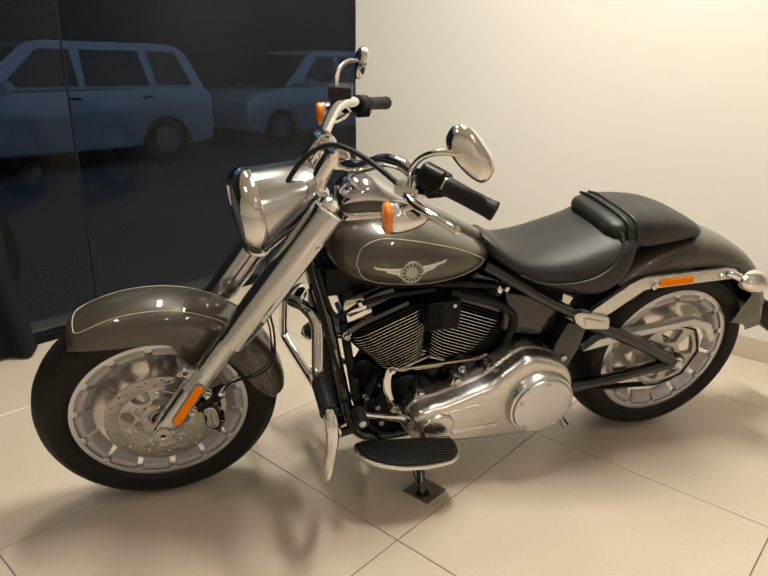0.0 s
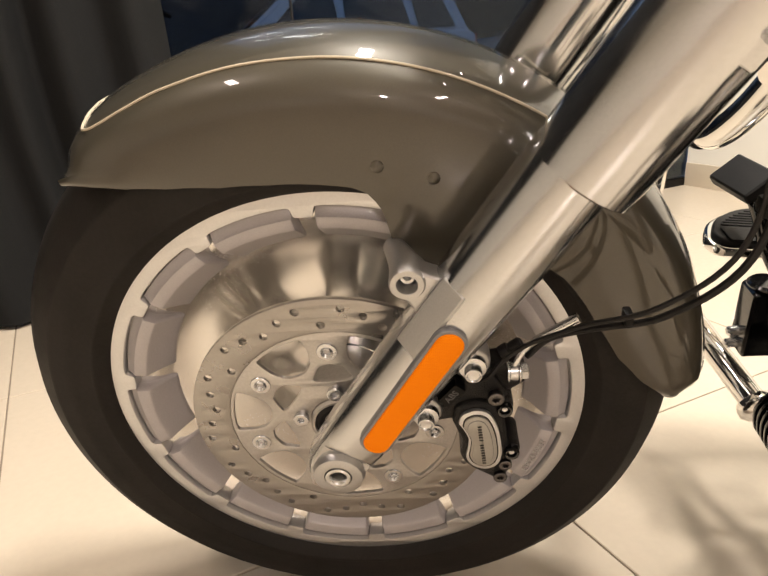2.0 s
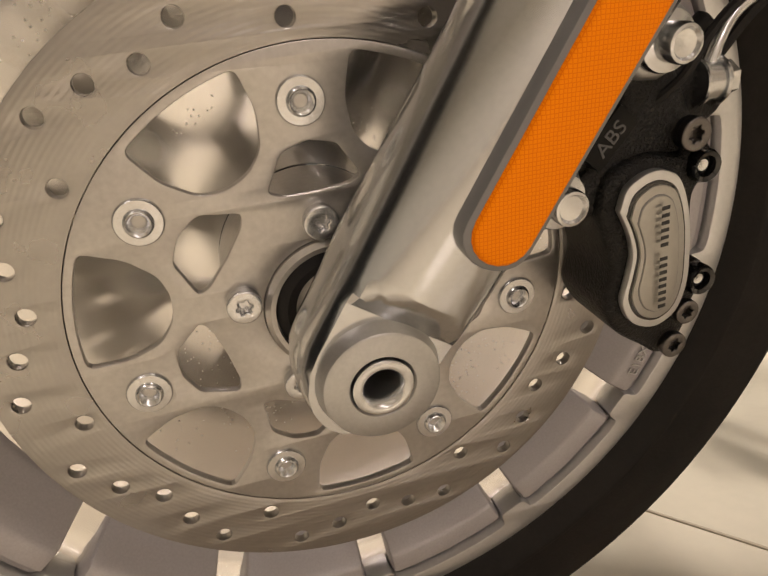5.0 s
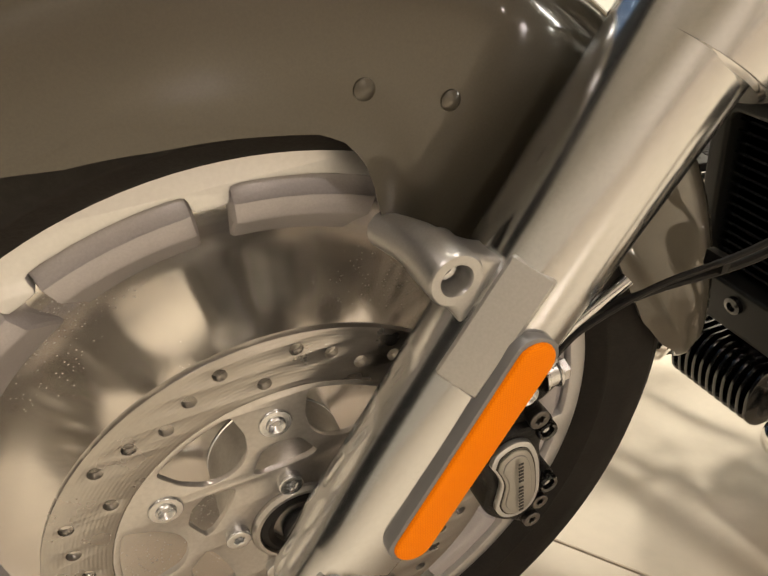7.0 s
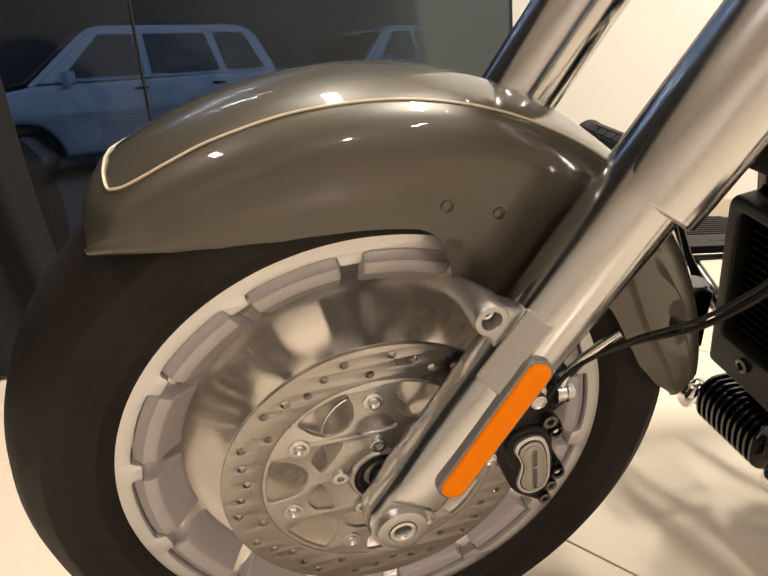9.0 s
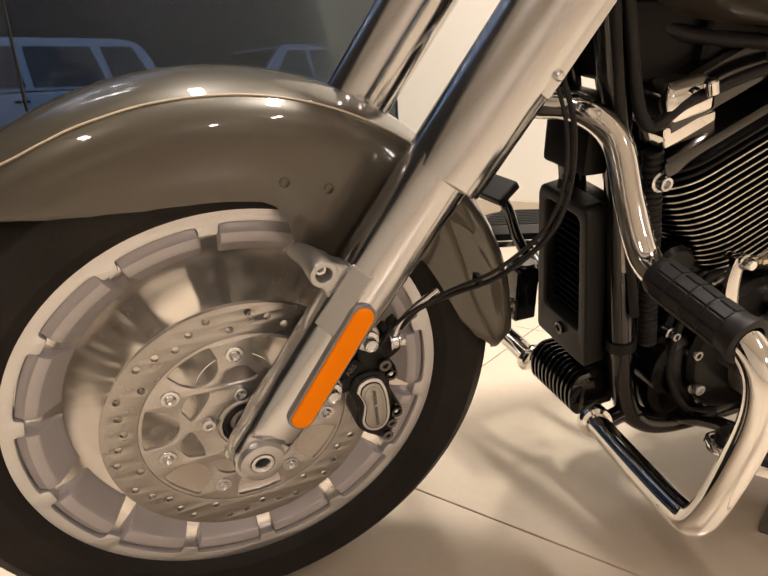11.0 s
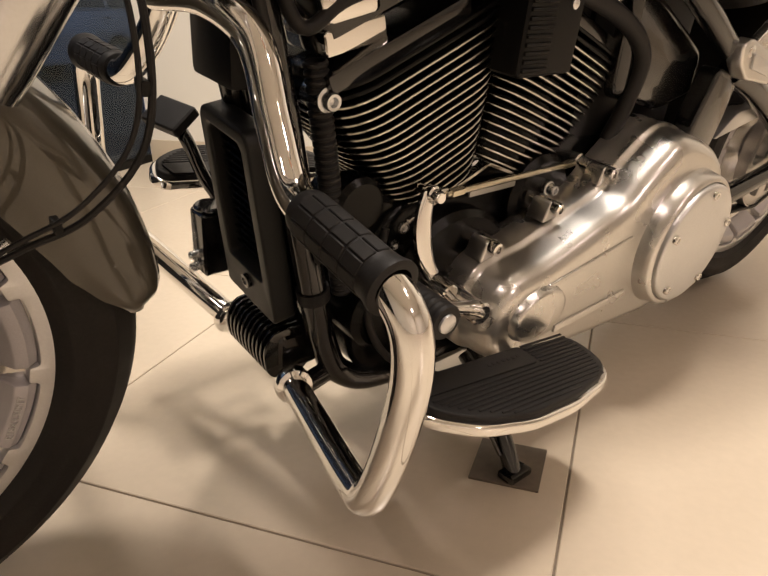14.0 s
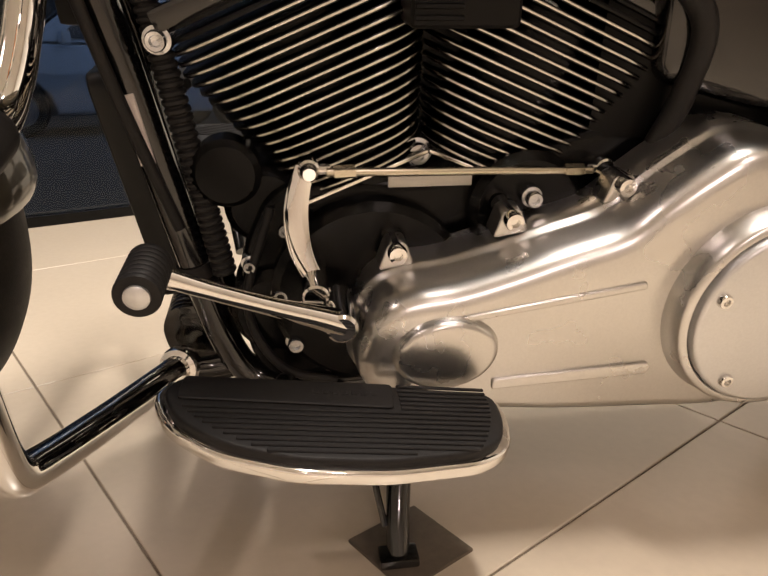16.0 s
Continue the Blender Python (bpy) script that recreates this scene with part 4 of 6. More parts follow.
for x, z, r in ((0.0196, 0.0465, 0.0068), (0.0211, -0.0346, 0.0058), (0.0152, -0.0503, 0.0062)):
    bm = bmesh.new()
    torx(bm, r, KM @ Matrix.Translation((x, z, 0.0032)), 0.004, 0.5)
    part("torx_bolt", bm, DARKBOLT, caliper, "dark steel bolt with a star socket")
for x, z in ((0.0258, 0.0320), (0.0278, -0.0208)):
    bm = bmesh.new()
    lathe(bm, [(0, 0.0065), (0.0040, 0.0060), (0.0044, -0.0022), (0.0062, -0.0030), (0.0070, -0.0012), (0.0070, 0.004)], KM @ Vector((x, z, 0.0)), n=24)
    part("eyelet", bm, BLACK, caliper, "hollow black eyelet")
    bm = bmesh.new()
    lathe(bm, [(0, 0.0004), (0.0024, 0.0), (0.0036, 0.002), (0.0037, 0.006)], KM @ Vector((x, z, 0.0)), n=16)
    part("pin", bm, BOLT, caliper, "bright pin inside the eyelet")
for s_, off_ in ((0.0847, 0.039), (0.1506, 0.0414)):
    bm = bmesh.new()
    c = leg(-1, s_, off_, -0.004)
    lathe(bm, [(0, -0.0140), (0.0046, -0.0145), (0.0056, -0.0158), (0.0066, -0.0155), (0.0071, -0.0140), (0.0071, -0.0075), (0.0108, -0.0064), (0.0113, -0.0045), (0.0113, 0.012)], c, n=24)
    part("caliper_bolt", bm, BOLT, caliper, "flanged zinc bolt")
bm = bmesh.new()
fm = Matrix(((FPER.x, FDIR.x, 0, 0), (0, 0, -1, 0), (FPER.z, FDIR.z, 0, 0), (0, 0, 0, 1)))
web = [(0.0, 0.030), (0.018, 0.046), (0.027, 0.066)]
web += [(0.039 + 0.0145 * math.cos(radians(w)), 0.0847 + 0.0145 * math.sin(radians(w))) for w in (-110, -80, -50, -20, 10, 40, 70)]
web += [(0.0345, 0.101), (0.0300, 0.108), (0.0290, 0.118), (0.0300, 0.127), (0.0345, 0.134)]
web += [(0.0414 + 0.0150 * math.cos(radians(w)), 0.1506 + 0.0150 * math.sin(radians(w))) for w in (-75, -45, -15, 15, 45, 75, 105)]
web += [(0.028, 0.172), (0.018, 0.186), (0.0, 0.190)]
plate(bm, [web], 0.022, Matrix.Translation(leg(-1, 0, 0, -0.014)) @ fm, 0.004, 3)
lug = front("caliper_lug", bm, LUG, "cast lugs on the fork leg for the caliper")
bm = bmesh.new()
SB = side(0.1034, 0.3827, -0.1135) @ Matrix.Rotation(radians(49), 4, "Z")
box(bm, SB, (0.0235, 0.0115, 0.012), 0.0015)
box(bm, SB @ Matrix.Translation((-0.006, 0, -0.008)), (0.034, 0.016, 0.008), 0.002)
bracket = front("sensor_bracket", bm, PLASTIC, "black bracket of the wheel speed sensor")
text = lettering("ABS", 0.0085, 0.0003, SB @ Matrix.Translation((0, 0, 0.0062)))
tagged(part("bracket_letters", text, PLASTGREY, bracket, "grey letters moulded on the bracket"), kind="stuff")
bm = bmesh.new()
rod(bm, (0.146, -0.092, 0.405), (0.153, -0.092, 0.410), 0.0062, 14, bevel=0.001)
rod(bm, (0.153, -0.092, 0.410), (0.163, -0.093, 0.4165), 0.0048, 14, r2=0.0056, bevel=0.0015)
part("bleeder_cap", bm, RUBBER, caliper, "black rubber cap on the bleeder")
bm = bmesh.new()
tube(bm, [(0.124, -0.106, 0.386), (0.1347, -0.116, 0.4005), (0.1431, -0.116, 0.4132), (0.1541, -0.115, 0.4237), (0.170, -0.115, 0.434), (0.205, -0.124, 0.455), (0.246, -0.153, 0.490), (0.279, -0.177, 0.548), (0.284, -0.172, 0.622), (0.274, -0.130, 0.702), (0.295, -0.08, 0.78)], 0.0020, 8)
front("sensor_cable", bm, RUBBER, "thin black cable")
bm = bmesh.new()
tube(bm, [(0.168, -0.094, 0.402), (0.185, -0.100, 0.425), (0.213, -0.118, 0.447), (0.252, -0.150, 0.480), (0.287, -0.175, 0.540), (0.293, -0.170, 0.622), (0.284, -0.128, 0.700), (0.305, -0.08, 0.78)], 0.0027, 8)
hose = front("brake_hose", bm, RUBBER, "black braided brake hose with steel end")
bm = bmesh.new()
tube(bm, [(0.1555, -0.104, 0.397), (0.160, -0.103, 0.409), (0.168, -0.1005, 0.419), (0.182, -0.100, 0.429), (0.206, -0.102, 0.446)], [0.0040, 0.0029, 0.0029, 0.0036, 0.0046], 10)
for q0, q1, r0 in ((0.0, 0.0022, 0.0098), (0.0022, 0.0096, 0.0082), (0.0096, 0.0116, 0.0098)):
    rod(bm, Vector((0.1500, -0.104, 0.3950)) + Vector((q0, 0, 0)), Vector((0.1500, -0.104, 0.3950)) + Vector((q1, 0, 0)), r0, 22, bevel=0.0006)
rod(bm, (0.1616, -0.104, 0.3950), (0.1680, -0.104, 0.3952), 0.0072, 6, bevel=0.0008)
part("hose_end", bm, BOLT, hose, "zinc plated hose fitting")
for q in ((0.232, -0.135, 0.470), (0.287, -0.175, 0.575)):
    bm = bmesh.new()
    box(bm, q, (0.006, 0.013, 0.010), 0.002)
    part("cable_clip", bm, PLASTIC, hose)

# headlight nacelle, handlebar, mirrors and signals (all turn with the fork)
CARRIED = STEER


def ring_yz(x, z, w, h, tilt=0.0, n=40, p=2.3, flat=0.0):
    out = []
    for i in range(n):
        a = 2 * math.pi * i / n
        ca, sa = math.cos(a), math.sin(a)
        dz = h * math.copysign(abs(sa) ** (2 / p), sa)
        out.append(Vector((x - tilt * dz, w * math.copysign(abs(ca) ** (2 / p), ca), z + dz)))
    return out


bm = bmesh.new()
skin(bm, [ring_yz(x, z, w, h, t) for x, z, w, h, t in ((0.276, 0.868, 0.104, 0.104, 0.14), (0.285, 0.870, 0.1045, 0.1035, 0.14), (0.31, 0.879, 0.102, 0.097, 0.10), (0.345, 0.892, 0.099, 0.087, 0.02), (0.38, 0.905, 0.096, 0.077, -0.08), (0.41, 0.914, 0.092, 0.068, -0.16), (0.424, 0.917, 0.080, 0.058, -0.2))])
nacelle = front("headlight_nacelle", bm, SATIN, "big satin metal headlight nacelle with a bright bezel", angle=50)
bm = bmesh.new()
skin(bm, [ring_yz(x, z, w, h, t, 44, 2.0) for x, z, w, h, t in ((0.290, 0.871, 0.108, 0.108, 0.14), (0.286, 0.870, 0.1115, 0.1115, 0.14), (0.268, 0.867, 0.1120, 0.1120, 0.14), (0.250, 0.863, 0.1030, 0.1030, 0.14), (0.240, 0.861, 0.0930, 0.0930, 0.14), (0.246, 0.861, 0.083, 0.083, 0.14))], True, False)
part("bezel", bm, CHROME, nacelle, "chrome headlight bezel", angle=40)
bm = bmesh.new()
skin(bm, [ring_yz(x, z, w, h, t) for x, z, w, h, t in ((0.246, 0.861, 0.082, 0.082, 0.14), (0.240, 0.861, 0.060, 0.060, 0.14), (0.237, 0.861, 0.030, 0.030, 0.14), (0.2365, 0.861, 0.002, 0.002, 0.14))], True, True)
part("headlamp_lens", bm, LENS, nacelle, "clear headlamp lens")
bm = bmesh.new()
plate(bm, [rounded([(-0.085, -0.022), (0.085, -0.022), (0.108, 0.008), (0.102, 0.040), (0.05, 0.036), (-0.05, 0.036), (-0.102, 0.040), (-0.108, 0.008)], 0.012)], 0.016, Matrix.Translation((0.428, 0, 0.936)) @ Matrix.Rotation(radians(33), 4, "Y") @ Matrix.Rotation(radians(-90), 4, "Z"), 0.005, 3)
clamp = front("top_clamp", bm, CHROME, "chrome top clamp of the fork")
for s in (-1, 1):
    bm = bmesh.new()
    lathe(bm, [(0, 0.030), (0.014, 0.029), (0.019, 0.024), (0.026, 0.020), (0.027, 0.0)], leg(s, 0.735, 0.0) + Vector((0, 0, 0)), FDIR, 28)
    part("fork_cap", bm, CHROME, clamp, "chrome fork cap")
    bm = bmesh.new()
    tube(bm, [(0.425, s * 0.050, 0.945), (0.435, s * 0.050, 0.965), (0.452, s * 0.050, 0.995), (0.470, s * 0.050, 1.015)], [0.026, 0.021, 0.022, 0.026], 20)
    rod(bm, (0.475, s * 0.028, 1.012), (0.475, s * 0.073, 1.012), 0.028, 24, bevel=0.004)
    riser = part("riser", bm, CHROME, clamp, "chrome handlebar riser")
LEFT_BAR = [(0.478, -0.045, 1.008), (0.488, -0.085, 1.006), (0.508, -0.135, 1.018), (0.532, -0.200, 1.056), (0.552, -0.255, 1.066), (0.563, -0.300, 1.062), (0.572, -0.375, 1.078), (0.648, -0.475, 1.049)]
RIGHT_BAR = [(0.478, 0.045, 1.006), (0.484, 0.090, 1.000), (0.520, 0.165, 1.012), (0.566, 0.232, 1.036), (0.606, 0.268, 1.042), (0.634, 0.287, 1.036), (0.690, 0.330, 1.016), (0.795, 0.410, 0.990)]
bm = bmesh.new()
tube(bm, LEFT_BAR[::-1] + RIGHT_BAR, 0.0155, 18, 6)
bar = front("handlebar", bm, CHROME, "wide chrome handlebar")
for s in (-1, 1):
    if s < 0:
        g0, g1, hc = Vector((0.580, -0.398, 1.076)), Vector((0.652, -0.480, 1.048)), Vector((0.566, -0.372, 1.080))
        pc, lv = Vector((0.535, -0.345, 1.050)), [(0.520, -0.350, 1.042), (0.518, -0.385, 1.040), (0.530, -0.430, 1.037), (0.548, -0.465, 1.031), (0.564, -0.490, 1.024)]
        sc, root = Vector((0.500, -0.345, 0.990)), Vector((0.545, -0.335, 1.05))
        mc, back = Vector((0.608, -0.428, 1.150)), Vector((-0.62, -0.77, 0.12)).normalized()
        st = [(0.537, -0.330, 1.055), (0.530, -0.345, 1.095), (0.540, -0.372, 1.130), (0.562, -0.404, 1.148), (0.586, -0.426, 1.150)]
    else:
        g0, g1, hc = Vector((0.700, 0.338, 1.013)), Vector((0.797, 0.412, 0.989)), Vector((0.676, 0.320, 1.018))
        pc, lv = Vector((0.604, 0.300, 1.040)), [(0.600, 0.310, 1.020), (0.618, 0.345, 1.004), (0.660, 0.385, 0.985), (0.715, 0.420, 0.968), (0.755, 0.440, 0.958)]
        sc, root = Vector((0.575, 0.350, 0.986)), Vector((0.610, 0.315, 1.04))
        mc, back = Vector((0.674, 0.345, 1.130)), Vector((-0.97, 0.21, 0.05)).normalized()
        st = [(0.586, 0.290, 1.075), (0.590, 0.300, 1.098), (0.605, 0.318, 1.125), (0.640, 0.340, 1.138), (0.668, 0.345, 1.134)]
    bm = bmesh.new()
    d = (g1 - g0)
    lathe(bm, [(0, 0), (0.019, 0), (0.0205, 0.003), (0.0195, 0.008), (0.0185, 0.05), (0.0190, d.length - 0.012), (0.0205, d.length - 0.006), (0.0195, d.length - 0.001), (0.014, d.length), (0, d.length)], g0, d, 28)
    part("grip", bm, RUBBER, bar, "black rubber handlebar grip")
    bm = bmesh.new()
    u = d.normalized()
    rod(bm, hc - u * 0.030, hc + u * 0.022, 0.027, 24, bevel=0.006)
    box(bm, Matrix.Translation(hc + Vector((0.002, 0, -0.014))), (0.044, 0.044, 0.040), 0.010, 3)
    box(bm, Matrix.Translation(hc + Vector((0.024, s * 0.012, 0.006))), (0.016, 0.018, 0.016), 0.003)
    part("switch_housing", bm, PLASTIC, bar, "black switch housing beside the grip")
    bm = bmesh.new()
    box(bm, Matrix.Translation(pc) @ Matrix.Rotation(s * radians(-28), 4, "Z"), (0.050, 0.060, 0.028), 0.007, 3)
    part("lever_perch", bm, CHROME if s < 0 else WRINKLE, bar, "lever perch clamped to the bar")
    bm = bmesh.new()
    lv = [Vector(q) for q in lv]
    tube(bm, lv, [0.0105, 0.0100, 0.0085, 0.0075, 0.0075], 12)
    rod(bm, lv[-1] - Vector((0.006, 0, 0)), lv[-1] + Vector((0.006, 0, 0)), 0.0095, 16, bevel=0.003)
    part("lever", bm, CHROME, bar, "chrome hand lever")
    if s > 0:
        bm = bmesh.new()
        box(bm, Matrix.Translation((0.604, 0.300, 1.062)) @ Matrix.Rotation(radians(-28), 4, "Z"), (0.066, 0.052, 0.040), 0.006, 3)
        part("brake_reservoir", bm, WRINKLE, bar, "black brake fluid reservoir")
    bm = bmesh.new()
    tube(bm, st, 0.0062, 12)
    part("mirror_stem", bm, CHROME, bar, "thin chrome mirror stem")
    up = (Vector((0, 0, 1)) - back * back.z).normalized()
    right = up.cross(back)
    mm = Matrix.Translation(mc) @ Matrix(((right.x, up.x, -back.x), (right.y, up.y, -back.y), (right.z, up.z, -back.z))).to_4x4()
    shape = [(x * -s, z) for x, z in [(-0.065, 0.029), (-0.055, 0.053), (-0.031, 0.064), (0.000, 0.054), (0.032, 0.024), (0.059, -0.010), (0.058, -0.043), (0.041, -0.066), (0.008, -0.057), (-0.026, -0.033), (-0.048, -0.010), (-0.062, 0.010)]]
    shape = [(v.x * 0.80, v.y * 0.80) for v in smooth_path([(x, z, 0) for x, z in shape + shape[:1]], 4)[:-1]]
    rings = [[mm @ Vector((x * k, z * k, h)) for x, z in shape] for k, h in ((0.05, -0.016), (0.35, -0.0155), (0.65, -0.0130), (0.86, -0.008), (0.96, -0.001), (1.0, 0.006), (0.99, 0.010), (0.95, 0.010))]
    bm = bmesh.new()
    skin(bm, rings)
    mir = part("mirror", bm, CHROME, bar, "teardrop chrome mirror")
    bm = bmesh.new()
    plate(bm, [[(x * 0.94, z * 0.94) for x, z in shape]], 0.002, mm @ Matrix.Translation((0, 0, 0.0115)), 0.0004)
    part("mirror_glass", bm, MIRROR, bar)
    # turn signal: chrome bullet with an amber lens facing forward
    fwd = Vector((-1, 0.22 if s < 0 else 0.10, -0.05)).normalized()
    bm = bmesh.new()
    lathe(bm, [(0.0, -0.075), (0.010, -0.072), (0.020, -0.060), (0.030, -0.035), (0.0350, -0.005), (0.0355, 0.006), (0.034, 0.009)], sc, fwd, 32)
    tube(bm, [sc - fwd * 0.03 + Vector((0, 0, 0.02)), sc - fwd * 0.035 + Vector((0, 0, 0.06)), root], 0.009, 12)
    sig = front("turn_signal", bm, CHROME, "bullet shaped chrome turn signal with an amber lens")
    bm = bmesh.new()
    lathe(bm, [(0.0335, 0.004), (0.0332, 0.016), (0.0310, 0.021), (0.024, 0.0245), (0.010, 0.0262), (0, 0.0265)], sc, fwd, 32)
    part("amber_lens", bm, AMBER, sig, "domed amber lens")
bm = bmesh.new()
tube(bm, [(0.330, -0.055, 0.90), (0.355, -0.060, 0.97), (0.395, -0.070, 1.028), (0.440, -0.095, 1.060), (0.468, -0.165, 1.070), (0.492, -0.250, 1.066), (0.515, -0.330, 1.052)], 0.0062, 10)
front("clutch_cable", bm, RUBBER, "black clutch cable looping over the bar")
for k, dy in enumerate((-0.02, 0.02, 0.035)):
    bm = bmesh.new()
    tube(bm, [(0.47 + 0.01 * k, dy * 3, 0.985), (0.43, dy * 1.6, 0.975), (0.40, dy, 0.95), (0.385, dy, 0.90)], 0.0055, 8)
    front("bar_cable", bm, RUBBER)


# ---------------------------------------------------------------- bodywork, frame and engine
def hull(bm, secs, n=36, p=2.4):
    """Skins sections (x, half width, top, bottom, skew) with rounded outlines."""
    rings = []
    for x, w, zt, zb, k in secs:
        c, h = (zt + zb) / 2, (zt - zb) / 2
        ring = []
        for i in range(n):
            a = 2 * math.pi * i / n
            ca, sa = math.cos(a), math.sin(a)
            e = 2 / p
            ring.append(Vector((x + k * sa, w * math.copysign(abs(ca) ** e, ca), c + h * math.copysign(abs(sa) ** e, sa))))
        rings.append(ring)
    return skin(bm, rings)


def resample(secs, n=5):
    pts = [list(s) + [0.0] * (5 - len(s)) for s in secs]
    out = []
    for i in range(len(pts) - 1):
        four = (pts[max(i - 1, 0)], pts[i], pts[i + 1], pts[min(i + 2, len(pts) - 1)])
        for k in range(n):
            t = k / n
            out.append([0.5 * (2 * q + (r - o) * t + (2 * o - 5 * q + 4 * r - s) * t * t + (3 * q - o - 3 * r + s) * t ** 3) for o, q, r, s in zip(*four)])
    out.append(pts[-1])
    return out


TANK = resample([(0.455, 0.040, 0.815, 0.765), (0.465, 0.090, 0.835, 0.735), (0.495, 0.132, 0.850, 0.700), (0.555, 0.160, 0.860, 0.678), (0.64, 0.168, 0.855, 0.664), (0.72, 0.160, 0.836, 0.658), (0.80, 0.138, 0.802, 0.662), (0.87, 0.105, 0.764, 0.678), (0.912, 0.06, 0.735, 0.692), (0.925, 0.03, 0.722, 0.700)])


def tank_skin(x, z, out=0.0):
    """The tank's left side at x and z."""
    for a, b in zip(TANK, TANK[1:]):
        if a[0] <= x <= b[0]:
            f = (x - a[0]) / (b[0] - a[0])
            w, zt, zb = (a[k] + (b[k] - a[k]) * f for k in (1, 2, 3))
            c, h = (zt + zb) / 2, (zt - zb) / 2
            v = min(0.995, abs(z - c) / h)
            return Vector((x, -w * (1 - v ** 2.5) ** (1 / 2.5) - out, z))
    return Vector((x, -0.03, z))


bm = bmesh.new()
hull(bm, TANK, 56, 2.5)
tank = part("fuel_tank", bm, OLIVE, bike, "glossy olive grey teardrop fuel tank", angle=60)
loop = smooth_path([(x, z, 0) for x, z in [(0.512, 0.765), (0.524, 0.806), (0.570, 0.826), (0.64, 0.820), (0.72, 0.800), (0.80, 0.770), (0.875, 0.728), (0.868, 0.707), (0.80, 0.690), (0.70, 0.682), (0.60, 0.692), (0.535, 0.722), (0.512, 0.765)]], 6)
bm = bmesh.new()
tube(bm, [tank_skin(v.x, v.y, 0.0002) for v in loop], 0.0012, 6, 0)
part("pinstripe", bm, STRIPE, tank, "thin silver pinstripe loop")
# winged badge: plain shapes
ez = 0.742
bm = bmesh.new()
c = tank_skin(0.650, ez)
lathe(bm, [(0, -0.0052), (0.012, -0.0048), (0.0135, -0.0062), (0.0150, -0.0048), (0.0270, -0.0040), (0.0285, -0.0056), (0.0305, -0.0045), (0.0315, 0.004)], c, n=40)
badge = part("tank_badge", bm, BADGE, tank, "round silver badge with two wings")
for s in (-1, 1):
    for k in range(3):
        r0, l0, h0 = 0.026, 0.098 - 0.030 * k, 0.0125 - 0.0100 * k
        bm = bmesh.new()
        a = [tank_skin(0.650 + s * (r0 + (l0 - r0) * t), ez + h0 + 0.005 * t * t + 0.002, 0.0035 * (1 - t * 0.5)) for t in (0, 0.25, 0.5, 0.75, 1)]
        b = [tank_skin(0.650 + s * (r0 + (l0 * 0.95 - r0) * t), ez + h0 - 0.0085 + 0.007 * t * t + 0.002, 0.0035 * (1 - t * 0.5)) for t in (0, 0.25, 0.5, 0.75, 1)]
        rings = [[q + Vector((0, 0.004, 0)), p_ + Vector((0, 0.004, 0)), p_, q] for p_, q in zip(a, b)]
        skin(bm, rings)
        part("wing_feather", bm, MACHINED, tank)
bm = bmesh.new()
box(bm, (0, 0, 0), (0.0072, 0.0008, 0.0042), 0)
first = None
for k in range(14):
    a = 2 * math.pi * k / 14
    m = Matrix.Translation(c + Vector((0.021 * math.cos(a), -0.0048, 0.021 * math.sin(a)))) @ Matrix.Rotation(-a, 4, "Y")
    if first is None:
        first = part("badge_mark", bm, INK, tank, "small dark mark on the badge", m)
    else:
        same("badge_mark", first, tank, m)
# console with the round instrument
bm = bmesh.new()
hull(bm, resample([(0.490, 0.020, 0.880, 0.86), (0.500, 0.055, 0.900, 0.84), (0.545, 0.068, 0.918, 0.84), (0.60, 0.066, 0.905, 0.83), (0.66, 0.055, 0.880, 0.80), (0.76, 0.045, 0.842, 0.77), (0.86, 0.038, 0.790, 0.73), (0.905, 0.030, 0.765, 0.71)]), 32, 2.6)
console = part("tank_console", bm, OLIVE, bike, "painted console with the instrument on the tank")
bm = bmesh.new()
hull(bm, resample([(0.488, 0.030, 0.866, 0.84), (0.500, 0.064, 0.872, 0.83), (0.56, 0.077, 0.876, 0.83), (0.64, 0.070, 0.866, 0.81), (0.76, 0.054, 0.822, 0.76), (0.86, 0.046, 0.772, 0.72), (0.912, 0.036, 0.745, 0.70)]), 32, 3.0)
part("console_trim", bm, CHROME, console, "chrome trim under the console")
bm = bmesh.new()
hull(bm, resample([(0.486, 0.020, 0.890, 0.870), (0.496, 0.050, 0.918, 0.868), (0.530, 0.066, 0.946, 0.866), (0.575, 0.067, 0.948, 0.864), (0.625, 0.058, 0.920, 0.858), (0.675, 0.046, 0.886, 0.840), (0.700, 0.022, 0.866, 0.840)]), 32, 2.2)
part("instrument", bm, DARKCHROME, console, "round glossy instrument glass")

# seats
bm = bmesh.new()
hull(bm, resample([(0.900, 0.045, 0.768, 0.721), (0.925, 0.085, 0.758, 0.696), (0.985, 0.120, 0.724, 0.661), (1.070, 0.148, 0.722, 0.619), (1.160, 0.166, 0.740, 0.588), (1.240, 0.172, 0.764, 0.576), (1.295, 0.168, 0.786, 0.606), (1.325, 0.150, 0.791, 0.666), (1.335, 0.120, 0.781, 0.706)]), 44, 2.8)
seat = part("seat", bm, LEATHER, bike, "black vinyl rider seat with stitched side panel", angle=60)
bm = bmesh.new()
tube(bm, [(0.985, -0.127, 0.678), (1.05, -0.150, 0.656), (1.12, -0.1655, 0.656), (1.19, -0.1735, 0.671), (1.245, -0.172, 0.706), (1.275, -0.155, 0.761), (1.28, -0.11, 0.787), (1.28, 0, 0.793)], 0.0035, 8)
part("seam", bm, LEATHER, seat)
